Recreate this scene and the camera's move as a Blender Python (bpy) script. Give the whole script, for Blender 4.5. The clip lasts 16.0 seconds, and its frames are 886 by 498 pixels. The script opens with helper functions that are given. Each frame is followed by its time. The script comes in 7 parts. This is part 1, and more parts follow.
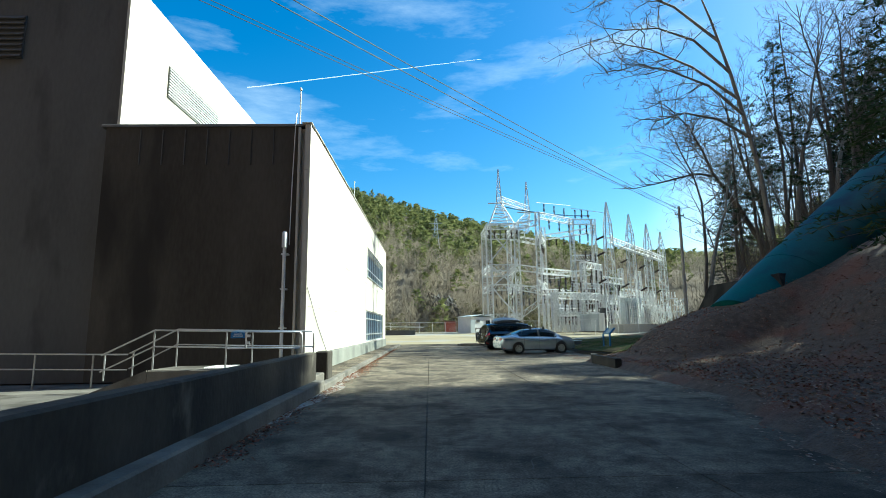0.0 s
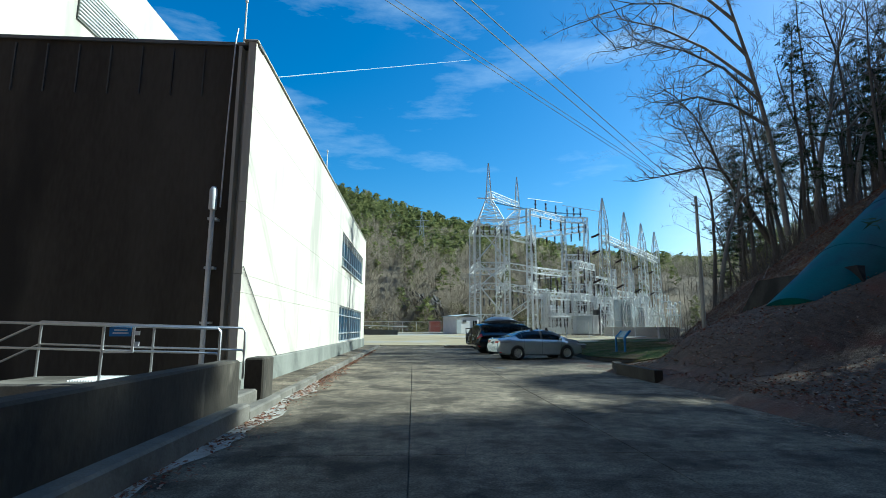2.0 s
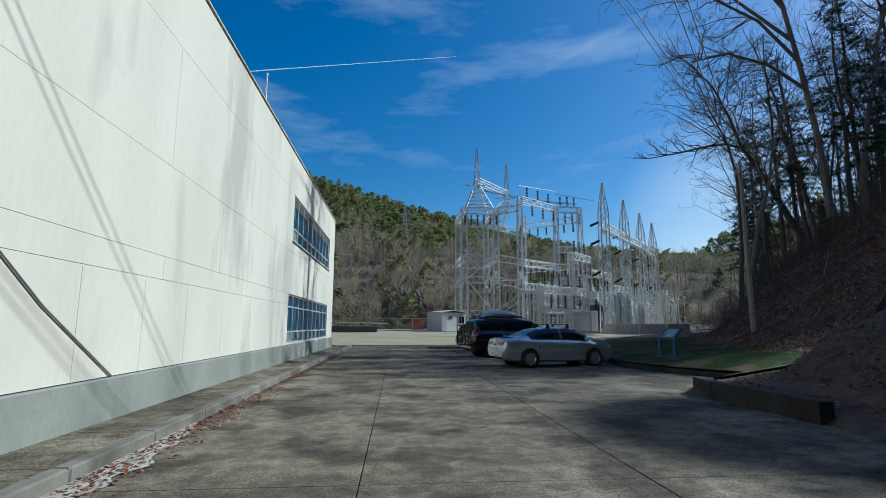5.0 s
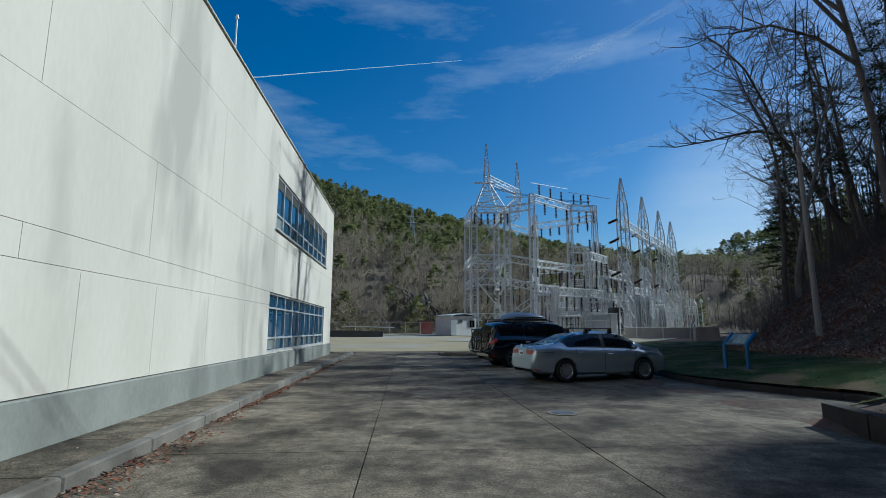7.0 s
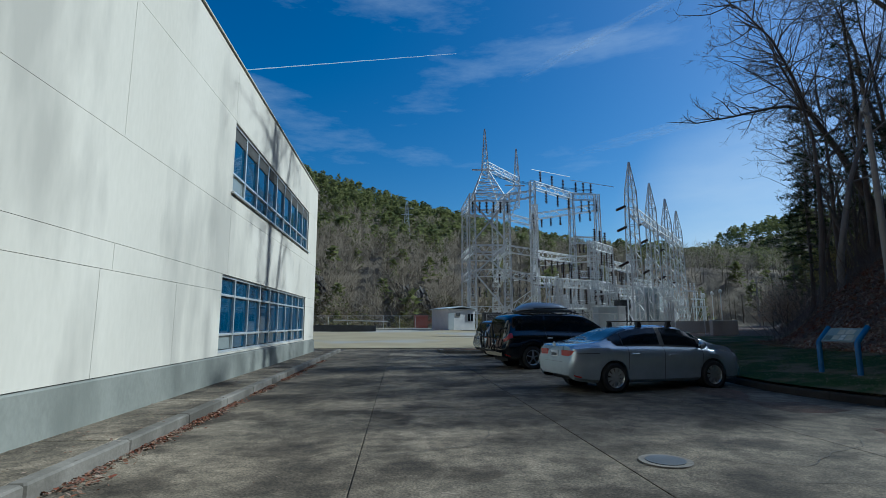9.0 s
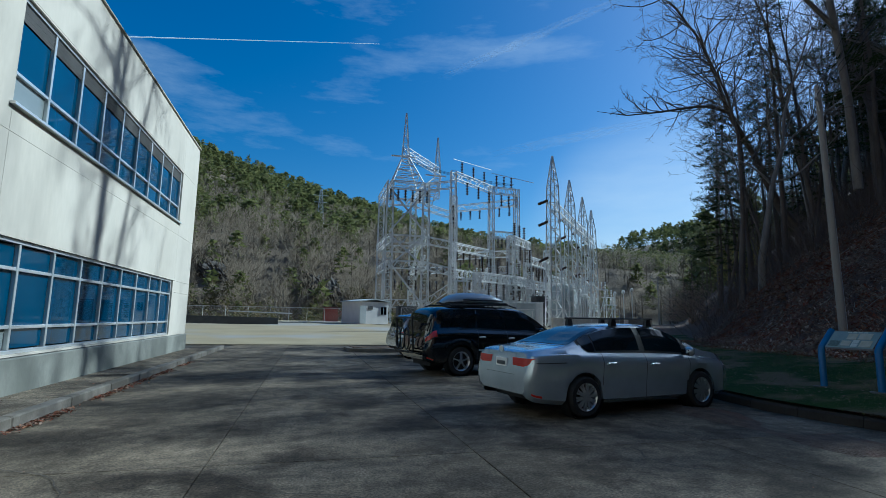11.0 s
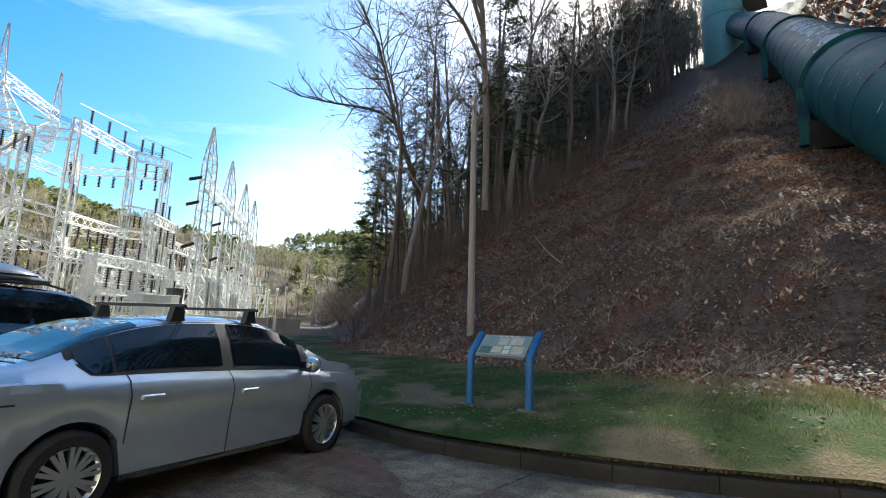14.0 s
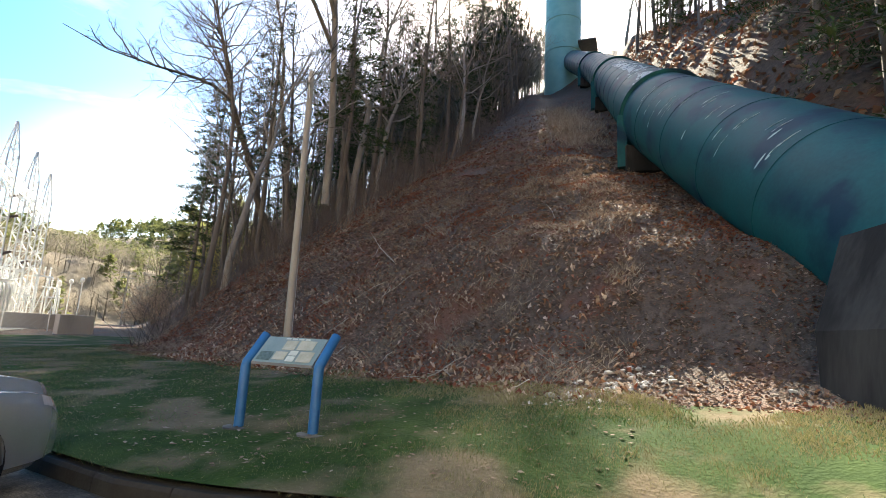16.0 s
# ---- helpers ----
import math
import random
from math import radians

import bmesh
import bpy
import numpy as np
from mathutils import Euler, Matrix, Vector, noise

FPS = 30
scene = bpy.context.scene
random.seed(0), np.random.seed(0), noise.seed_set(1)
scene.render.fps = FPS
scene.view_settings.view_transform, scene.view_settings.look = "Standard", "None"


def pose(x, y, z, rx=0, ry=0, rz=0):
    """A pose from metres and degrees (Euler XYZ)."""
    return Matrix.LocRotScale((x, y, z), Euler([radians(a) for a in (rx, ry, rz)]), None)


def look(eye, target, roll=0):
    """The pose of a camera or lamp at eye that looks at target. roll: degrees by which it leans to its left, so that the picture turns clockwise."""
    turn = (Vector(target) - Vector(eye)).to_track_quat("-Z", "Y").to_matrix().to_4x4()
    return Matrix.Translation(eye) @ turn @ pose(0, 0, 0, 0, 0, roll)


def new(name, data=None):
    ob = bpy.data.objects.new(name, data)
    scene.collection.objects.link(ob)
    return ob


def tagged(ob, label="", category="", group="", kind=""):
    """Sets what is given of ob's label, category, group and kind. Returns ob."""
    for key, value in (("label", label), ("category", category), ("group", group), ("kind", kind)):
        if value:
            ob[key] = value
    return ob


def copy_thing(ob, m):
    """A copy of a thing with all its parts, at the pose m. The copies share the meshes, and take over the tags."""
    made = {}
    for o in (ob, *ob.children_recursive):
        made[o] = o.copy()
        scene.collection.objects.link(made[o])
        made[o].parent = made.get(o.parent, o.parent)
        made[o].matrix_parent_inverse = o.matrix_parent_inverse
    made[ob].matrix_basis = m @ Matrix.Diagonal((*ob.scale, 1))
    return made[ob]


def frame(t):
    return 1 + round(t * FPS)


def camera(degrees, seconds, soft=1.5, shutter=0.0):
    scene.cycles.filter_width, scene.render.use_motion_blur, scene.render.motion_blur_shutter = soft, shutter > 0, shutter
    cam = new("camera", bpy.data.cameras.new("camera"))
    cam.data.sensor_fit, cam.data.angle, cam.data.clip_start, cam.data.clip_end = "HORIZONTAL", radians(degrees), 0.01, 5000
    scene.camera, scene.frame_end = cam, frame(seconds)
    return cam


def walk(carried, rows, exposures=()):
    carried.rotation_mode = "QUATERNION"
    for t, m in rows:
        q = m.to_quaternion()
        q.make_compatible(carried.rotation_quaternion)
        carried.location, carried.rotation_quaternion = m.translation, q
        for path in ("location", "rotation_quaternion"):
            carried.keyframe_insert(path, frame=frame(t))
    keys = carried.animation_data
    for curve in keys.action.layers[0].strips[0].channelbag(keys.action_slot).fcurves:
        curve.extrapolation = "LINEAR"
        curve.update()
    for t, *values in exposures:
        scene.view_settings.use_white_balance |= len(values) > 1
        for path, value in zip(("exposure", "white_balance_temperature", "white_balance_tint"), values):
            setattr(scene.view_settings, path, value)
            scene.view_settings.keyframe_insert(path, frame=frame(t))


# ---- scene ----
cam = camera(82.4, 16.0, soft=0.75)
# seconds, x, y, z, yaw, pitch, roll
PATH_ROWS = [
    (0, 0.032, -0.013, 1.516, -1.607, 8.948, -0.804),
    (0.5, 0.018, 0.949, 1.508, -2.061, 9.346, -0.599),
    (1, 0.003, 2.013, 1.502, -2.450, 9.120, -0.332),
    (1.5, -0.009, 3.235, 1.496, -2.849, 9.001, -0.128),
    (2, 0.001, 4.493, 1.489, -3.312, 8.959, 0.176),
    (2.5, 0.010, 5.733, 1.471, -3.829, 8.930, 0.107),
    (3, 0.040, 6.960, 1.478, -4.540, 8.643, 0.455),
    (3.5, 0.104, 8.145, 1.479, -5.332, 8.574, 0.217),
    (6, 0.376, 13.002, 1.490, -4.703, 8.796, 0.140),
    (6.5, 0.399, 13.851, 1.499, -4.352, 8.926, 0.060),
    (7, 0.415, 14.690, 1.503, -4.334, 9.076, 0.064),
    (7.5, 0.406, 15.591, 1.505, -4.393, 9.036, 0.072),
    (8, 0.385, 16.525, 1.492, -4.542, 8.768, -0.024),
    (10.5, 0.621, 21.332, 1.490, -9.946, 8.033, 0.798),
    (11, 0.900, 22.191, 1.496, -14.591, 7.847, 0.958),
    (11.5, 1.511, 23.191, 1.532, -19.636, 8.027, 0.226),
    (12, 1.898, 23.788, 1.503, -23.675, 7.898, 0.251),
    (12.5, 2.337, 24.212, 1.505, -29.475, 8.153, 0.143),
    (13, 2.779, 24.666, 1.485, -35.784, 8.159, 1.896),
    (13.5, 3.249, 25.001, 1.442, -43.234, 8.746, 1.564),
    (14, 3.828, 25.257, 1.441, -51.482, 8.988, 2.466),
    (14.5, 4.384, 25.436, 1.430, -57.073, 9.515, 3.169),
    (15, 4.732, 25.414, 1.408, -61.611, 9.687, 3.149),
    (15.5, 5.016, 25.444, 1.394, -65.226, 9.902, 3.311),
    (16, 5.389, 25.450, 1.454, -68.566, 10.203, 3.142),
]
EXPOSURES = [(0.0, 1.32, 5700, -12), (1.5, 1.0, 5400, -11), (3.0, 0.55, 5100, -8), (5.0, 0.15, 5150, -2), (8.0, -0.08, 5100, -1), (10.8, -0.05, 4850, -4), (11.2, 0.45, 5100, -4), (11.6, 1.35, 5900, 0), (12.5, 1.65, 6250, 0), (14.5, 1.9, 6500, 1), (16.0, 2.38, 7150, 5)]
walk(cam, [(t, pose(x, y, z, 90 + p, 0, yaw) @ pose(0, 0, 0, 0, 0, r)) for t, x, y, z, yaw, p, r in PATH_ROWS], EXPOSURES)

# ---- daylight: low winter sun over the wooded slope ----
SUN_AZ, SUN_EL = 77.2, 37.5          # clockwise from +y, above the horizon
world = bpy.data.worlds.new("daylight")
scene.world = world
world.use_nodes = True
wn, wl = world.node_tree.nodes, world.node_tree.links
sky = wn.new("ShaderNodeTexSky")
sky.sky_type, sky.sun_disc = "NISHITA", False
sky.sun_elevation, sky.sun_rotation = radians(SUN_EL), radians(SUN_AZ)
sky.air_density, sky.dust_density, sky.ozone_density = 1.0, 1.15, 1.6
deep = wn.new("ShaderNodeHueSaturation")
deep.inputs["Saturation"].default_value = 1.5
wl.new(sky.outputs[0], deep.inputs["Color"])
# thin streaks of high cloud
way, squash, wisp = wn.new("ShaderNodeTexCoord"), wn.new("ShaderNodeMapping"), wn.new("ShaderNodeTexNoise")
squash.inputs["Scale"].default_value, squash.inputs["Rotation"].default_value = (1.2, 1.2, 5.0), (0.15, 0.2, 0.4)
wisp.inputs["Scale"].default_value, wisp.inputs["Detail"].default_value, wisp.inputs["Roughness"].default_value = 1.6, 8.0, 0.62
thin, veil = wn.new("ShaderNodeMapRange"), wn.new("ShaderNodeMix")
thin.inputs["From Min"].default_value, thin.inputs["From Max"].default_value = 0.55, 0.95
thin.inputs["To Max"].default_value = 0.55
veil.data_type = "RGBA"
veil.inputs["B"].default_value = (7.5, 7.8, 8.2, 1)
wl.new(way.outputs["Generated"], squash.inputs[0])
wl.new(squash.outputs[0], wisp.inputs["Vector"])
wl.new(wisp.outputs["Fac"], thin.inputs["Value"])
# a bright bank of thin cloud low over the valley's end
aim, bank_edge, patchy, bank_mix = wn.new("ShaderNodeVectorMath"), wn.new("ShaderNodeMapRange"), wn.new("ShaderNodeMath"), wn.new("ShaderNodeMath")
aim.operation, patchy.operation, bank_mix.operation = "DOT_PRODUCT", "MULTIPLY", "ADD"
aim.inputs[1].default_value = Vector((0.62, 0.77, 0.14)).normalized()
bank_edge.interpolation_type = "SMOOTHSTEP"
bank_edge.inputs["From Min"].default_value, bank_edge.inputs["From Max"].default_value, bank_edge.inputs["To Max"].default_value = 0.962, 1.0, 1.0
bank_mix.use_clamp = True
wl.new(way.outputs["Generated"], aim.inputs[0])
wl.new(aim.outputs["Value"], bank_edge.inputs["Value"])
wl.new(bank_edge.outputs[0], patchy.inputs[0])
wl.new(wisp.outputs["Fac"], patchy.inputs[1])
wl.new(patchy.outputs[0], bank_mix.inputs[0])
wl.new(thin.outputs[0], bank_mix.inputs[1])
wl.new(bank_mix.outputs[0], veil.inputs["Factor"])
wl.new(deep.outputs[0], veil.inputs["A"])
wl.new(veil.outputs["Result"], wn["Background"].inputs[0])
wn["Background"].inputs[1].default_value = 0.088
sun_data = bpy.data.lights.new("sun", "SUN")
sun_data.energy, sun_data.angle, sun_data.color = 5.0, radians(0.55), (1.0, 0.93, 0.82)
sun = new("sun", sun_data)
to_sun = Vector((math.sin(radians(SUN_AZ)) * math.cos(radians(SUN_EL)), math.cos(radians(SUN_AZ)) * math.cos(radians(SUN_EL)), math.sin(radians(SUN_EL))))
sun.matrix_world = look(to_sun * 200, (0, 0, 0))

# ---- materials ----
def mat(name, a, b, scale=3.0, rough=0.8, bump=0.2, fine=40.0, metal=0.0, c=None, c_at=0.62, c_scale=0.6, vary=0.0, stretch=(1, 1, 1), bump_d=0.01, rough2=None):
    """Two colours mixed by a coarse and a fine noise, a third one in patches, with relief."""
    m = bpy.data.materials.new(name)
    m.use_nodes = True
    n, l = m.node_tree.nodes, m.node_tree.links
    p = n["Principled BSDF"]
    tc = n.new("ShaderNodeTexCoord")
    mp = n.new("ShaderNodeMapping")
    mp.inputs["Scale"].default_value = stretch
    l.new(tc.outputs["Object"], mp.inputs[0])

    def nz(s, detail=4.0):
        t = n.new("ShaderNodeTexNoise")
        t.inputs["Scale"].default_value, t.inputs["Detail"].default_value = s, detail
        l.new(mp.outputs[0], t.inputs["Vector"])
        return t.outputs["Fac"]

    def ramp(fac, lo, hi):
        r = n.new("ShaderNodeMapRange")
        r.inputs["From Min"].default_value, r.inputs["From Max"].default_value = lo, hi
        l.new(fac, r.inputs["Value"])
        return r.outputs[0]

    def mix(fac, x, y):
        k = n.new("ShaderNodeMix")
        k.data_type = "RGBA"
        l.new(fac, k.inputs["Factor"])
        for sock, v in ((k.inputs["A"], x), (k.inputs["B"], y)):
            if isinstance(v, tuple):
                sock.default_value = (*v, 1)
            else:
                l.new(v, sock)
        return k.outputs["Result"]

    coarse, grain = nz(scale), nz(fine, 2.0)
    add = n.new("ShaderNodeMath")
    add.operation = "MULTIPLY_ADD"
    add.inputs[1].default_value = 0.35
    l.new(grain, add.inputs[0])
    l.new(coarse, add.inputs[2])
    col = mix(ramp(add.outputs[0], 0.42, 0.92), a, b)
    if c is not None:
        col = mix(ramp(nz(c_scale, 5.0), c_at, c_at + 0.12), col, c)
    if vary:
        info = n.new("ShaderNodeObjectInfo")
        hsv = n.new("ShaderNodeHueSaturation")
        r = n.new("ShaderNodeMapRange")
        r.inputs["To Min"].default_value, r.inputs["To Max"].default_value = 1 - vary, 1 + vary
        l.new(info.outputs["Random"], r.inputs["Value"])
        l.new(r.outputs[0], hsv.inputs["Value"])
        l.new(col, hsv.inputs["Color"])
        col = hsv.outputs[0]
    l.new(col, p.inputs["Base Color"])
    p.inputs["Metallic"].default_value = metal
    p.inputs["Roughness"].default_value = rough
    if rough2 is not None:
        r = n.new("ShaderNodeMapRange")
        r.inputs["To Min"].default_value, r.inputs["To Max"].default_value = rough, rough2
        l.new(coarse, r.inputs["Value"])
        l.new(r.outputs[0], p.inputs["Roughness"])
    if bump:
        bp = n.new("ShaderNodeBump")
        bp.inputs["Strength"].default_value, bp.inputs["Distance"].default_value = bump, bump_d
        l.new(grain, bp.inputs["Height"])
        l.new(bp.outputs[0], p.inputs["Normal"])
    return m


def glass(name, colour, rough=0.03):
    m = bpy.data.materials.new(name)
    m.use_nodes = True
    p = m.node_tree.nodes["Principled BSDF"]
    p.inputs["Base Color"].default_value = (*colour, 1)
    p.inputs["Roughness"].default_value = rough
    p.inputs["IOR"].default_value = 1.5
    p.inputs["Coat Roughness"].default_value = 0.02
    return m


def plain(name, colour, rough=0.5, metal=0.0, coat=0.0, emit=0.0):
    m = mat(name, tuple(v * 0.92 for v in colour), tuple(min(1, v * 1.06) for v in colour), 4.0, rough, 0.0, 60.0, metal)
    p = m.node_tree.nodes["Principled BSDF"]
    p.inputs["Coat Weight"].default_value = coat
    p.inputs["Coat Roughness"].default_value = 0.04
    return m


def worn_concrete(name, tones, dark):
    """Old trowelled concrete: broad stains, blotches, speckle and a few hairline crazes."""
    m = mat(name, tones[0], tones[1], 0.35, 0.92, 0.5, 45, c=dark, c_at=0.50, c_scale=0.9, vary=0.16)
    n, l = m.node_tree.nodes, m.node_tree.links
    p = n["Principled BSDF"]
    col = p.inputs["Base Color"].links[0].from_socket
    tc = n.new("ShaderNodeTexCoord")

    def times(fac, lo, hi, to_lo, to_hi, colour):
        r, k = n.new("ShaderNodeMapRange"), n.new("ShaderNodeMix")
        for key, v in (("From Min", lo), ("From Max", hi), ("To Min", to_lo), ("To Max", to_hi)):
            r.inputs[key].default_value = v
        l.new(fac, r.inputs["Value"])
        k.data_type, k.blend_type = "RGBA", "MULTIPLY"
        k.inputs["Factor"].default_value = 1.0
        l.new(colour, k.inputs["A"])
        l.new(r.outputs[0], k.inputs["B"])
        return k.outputs["Result"]

    for scale, detail, lo, hi, a, b in ((0.55, 6.0, 0.42, 0.62, 0.66, 1.2), (4.5, 5.0, 0.40, 0.62, 0.68, 1.2), (38.0, 3.0, 0.36, 0.64, 0.55, 1.4), (120.0, 1.0, 0.60, 0.68, 1.0, 0.4)):
        t = n.new("ShaderNodeTexNoise")
        t.inputs["Scale"].default_value, t.inputs["Detail"].default_value, t.inputs["Roughness"].default_value = scale, detail, 0.65
        l.new(tc.outputs["Object"], t.inputs["Vector"])
        col = times(t.outputs["Fac"], lo, hi, a, b, col)
    v = n.new("ShaderNodeTexVoronoi")
    v.feature = "DISTANCE_TO_EDGE"
    v.inputs["Scale"].default_value = 0.42
    wob, add = n.new("ShaderNodeTexNoise"), n.new("ShaderNodeVectorMath")
    wob.inputs["Scale"].default_value, wob.inputs["Detail"].default_value = 1.3, 6.0
    l.new(tc.outputs["Object"], wob.inputs["Vector"])
    l.new(tc.outputs["Object"], add.inputs[0])
    l.new(wob.outputs["Color"], add.inputs[1])
    l.new(add.outputs[0], v.inputs["Vector"])
    col = times(v.outputs["Distance"], 0.0, 0.006, 0.62, 1.0, col)
    l.new(col, p.inputs["Base Color"])
    return m


M = dict(
    concrete_road=worn_concrete("concrete_road", ((0.135, 0.108, 0.075), (0.23, 0.192, 0.138)), (0.075, 0.06, 0.042)),
    joint=mat("joint", (0.035, 0.03, 0.025), (0.10, 0.088, 0.072), 5, 0.95, 0.2),
    kerb=mat("kerb", (0.11, 0.099, 0.082), (0.215, 0.195, 0.165), 1.5, 0.9, 0.5, 25, c=(0.085, 0.075, 0.06), c_at=0.50, c_scale=0.9, vary=0.1),
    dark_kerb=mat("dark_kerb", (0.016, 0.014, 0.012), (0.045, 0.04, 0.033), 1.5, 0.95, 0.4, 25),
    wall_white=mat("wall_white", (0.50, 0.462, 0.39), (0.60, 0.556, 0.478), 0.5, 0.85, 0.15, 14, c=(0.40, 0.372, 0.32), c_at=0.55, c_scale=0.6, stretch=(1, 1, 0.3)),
    plinth=mat("plinth", (0.17, 0.174, 0.152), (0.26, 0.264, 0.232), 1.1, 0.9, 0.4, 18, c=(0.15, 0.155, 0.135), c_at=0.52, stretch=(1, 1, 0.6)),
    # end wall concrete: blotchy, with the shade of this face put into its colour
    wall_shaded=mat("wall_shaded", (0.05, 0.043, 0.035), (0.10, 0.088, 0.072), 0.6, 0.9, 0.2, 14, c=(0.04, 0.036, 0.031), c_at=0.55, c_scale=0.5, stretch=(1, 1, 0.25)),
    # wall_tower: grey concrete, darkened for the tall block's shaded front
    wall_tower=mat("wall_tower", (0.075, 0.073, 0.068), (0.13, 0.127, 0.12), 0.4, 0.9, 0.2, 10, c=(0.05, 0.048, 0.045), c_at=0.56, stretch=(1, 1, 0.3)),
    coping=mat("coping", (0.12, 0.12, 0.12), (0.2, 0.2, 0.2), 2, 0.6, 0.1),
    # window_glass: the blue of the reflected sky is put into the base colour
    window_glass=glass("window_glass", (0.005, 0.05, 0.11)),
    car_glass=glass("car_glass", (0.006, 0.010, 0.014)),
    window_pale=glass("window_pale", (0.22, 0.25, 0.25), 0.2),
    notice_blue=plain("notice_blue", (0.02, 0.16, 0.42), 0.5),
    # stained: brown stains on concrete, its base also darkened for shade
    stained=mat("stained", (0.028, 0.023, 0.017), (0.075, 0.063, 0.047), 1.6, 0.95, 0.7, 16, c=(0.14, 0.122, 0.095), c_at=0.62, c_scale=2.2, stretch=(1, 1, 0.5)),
    alu=plain("alu", (0.72, 0.74, 0.74), 0.35, 0.6),
    galv=mat("galv", (0.66, 0.67, 0.67), (0.84, 0.84, 0.83), 2.5, 0.5, 0.1, 20, metal=0.2, vary=0.08),
    rail=mat("rail", (0.45, 0.46, 0.47), (0.62, 0.63, 0.64), 4, 0.35, 0.1, 30, metal=0.85),
    insul=plain("insul", (0.035, 0.018, 0.014), 0.25, 0.0, 0.5),
    white_paint=mat("white_paint", (0.68, 0.69, 0.69), (0.80, 0.80, 0.79), 1.2, 0.5, 0.05),
    steel_grey=mat("steel_grey", (0.42, 0.47, 0.49), (0.55, 0.60, 0.62), 1.2, 0.5, 0.05),
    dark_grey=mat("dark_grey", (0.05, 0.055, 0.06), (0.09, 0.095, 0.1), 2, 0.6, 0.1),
    red_door=mat("red_door", (0.25, 0.05, 0.035), (0.36, 0.09, 0.06), 2, 0.6, 0.1),
    penstock=mat("penstock", (0.004, 0.05, 0.058), (0.008, 0.095, 0.098), 0.9, 0.42, 0.15, 12, c=(0.004, 0.028, 0.05), c_at=0.52, c_scale=0.7, rough2=0.68),
    penstock_worn=mat("penstock_worn", (0.30, 0.42, 0.40), (0.48, 0.56, 0.53), 3, 0.7, 0.3, 14),
    tank_teal=mat("tank_teal", (0.12, 0.32, 0.31), (0.2, 0.42, 0.40), 0.5, 0.5, 0.1, 8),
    litter=mat("litter", (0.07, 0.048, 0.03), (0.17, 0.12, 0.078), 2.0, 0.95, 0.7, 14, c=(0.11, 0.05, 0.03), c_at=0.55, bump_d=0.04),
    gravel=mat("gravel", (0.235, 0.19, 0.11), (0.32, 0.27, 0.165), 0.3, 0.95, 0.4, 9, c=(0.27, 0.26, 0.235), c_at=0.5, c_scale=0.08),
    board_face=mat("board_face", (0.16, 0.22, 0.20), (0.26, 0.32, 0.29), 3, 0.35, 0.0),
    board_tan=mat("board_tan", (0.36, 0.33, 0.22), (0.5, 0.47, 0.35), 9, 0.35, 0.0),
    board_pale=mat("board_pale", (0.48, 0.5, 0.42), (0.6, 0.62, 0.54), 9, 0.35, 0.0),
    board_dark=mat("board_dark", (0.05, 0.07, 0.05), (0.14, 0.18, 0.14), 30, 0.35, 0.0),
    # anchor: streaky stains, and the whole tone darkened for the shade there
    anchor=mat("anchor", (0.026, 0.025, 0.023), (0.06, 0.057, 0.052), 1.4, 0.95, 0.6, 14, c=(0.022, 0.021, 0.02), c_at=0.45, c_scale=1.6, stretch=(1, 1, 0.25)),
    silver=plain("silver", (0.50, 0.56, 0.61), 0.22, 0.6, 1.0),
    silver_dark=plain("silver_dark", (0.34, 0.37, 0.40), 0.35, 0.4, 0.6),
    car_black=plain("car_black", (0.004, 0.004, 0.005), 0.12, 0.0, 1.0),
    black_trim=plain("black_trim", (0.015, 0.015, 0.016), 0.6),
    tyre=mat("tyre", (0.014, 0.014, 0.014), (0.03, 0.029, 0.028), 8, 0.85, 0.2),
    alloy=plain("alloy", (0.60, 0.61, 0.62), 0.3, 0.85, 0.3),
    tail_red=plain("tail_red", (0.42, 0.018, 0.012), 0.15, 0.0, 1.0),
    lamp_clear=plain("lamp_clear", (0.55, 0.56, 0.55), 0.08, 0.3, 1.0),
    bark=mat("bark", (0.085, 0.072, 0.06), (0.18, 0.158, 0.135), 3, 0.95, 0.6, 25, stretch=(1, 1, 0.2), vary=0.25),
    bark_pale=mat("bark_pale", (0.19, 0.172, 0.15), (0.32, 0.298, 0.26), 3, 0.95, 0.5, 25, stretch=(1, 1, 0.25), vary=0.2),
    pole_wood=mat("pole_wood", (0.30, 0.27, 0.23), (0.44, 0.41, 0.36), 2, 0.9, 0.4, 40, stretch=(1, 1, 0.08)),
    sign_blue=mat("sign_blue", (0.012, 0.10, 0.27), (0.025, 0.15, 0.36), 4, 0.5, 0.1, 30),
    grass=mat("grass", (0.017, 0.04, 0.008), (0.04, 0.07, 0.014), 2.2, 0.95, 0.6, 22, c=(0.155, 0.118, 0.07), c_at=0.49, c_scale=0.8, bump_d=0.03),
)


for key, v in (("penstock", 0.18), ("grass", 0.1), ("concrete_road", 0.3), ("anchor", 0.2), ("wall_shaded", 0.2)):
    M[key].node_tree.nodes["Principled BSDF"].inputs["Specular IOR Level"].default_value = v
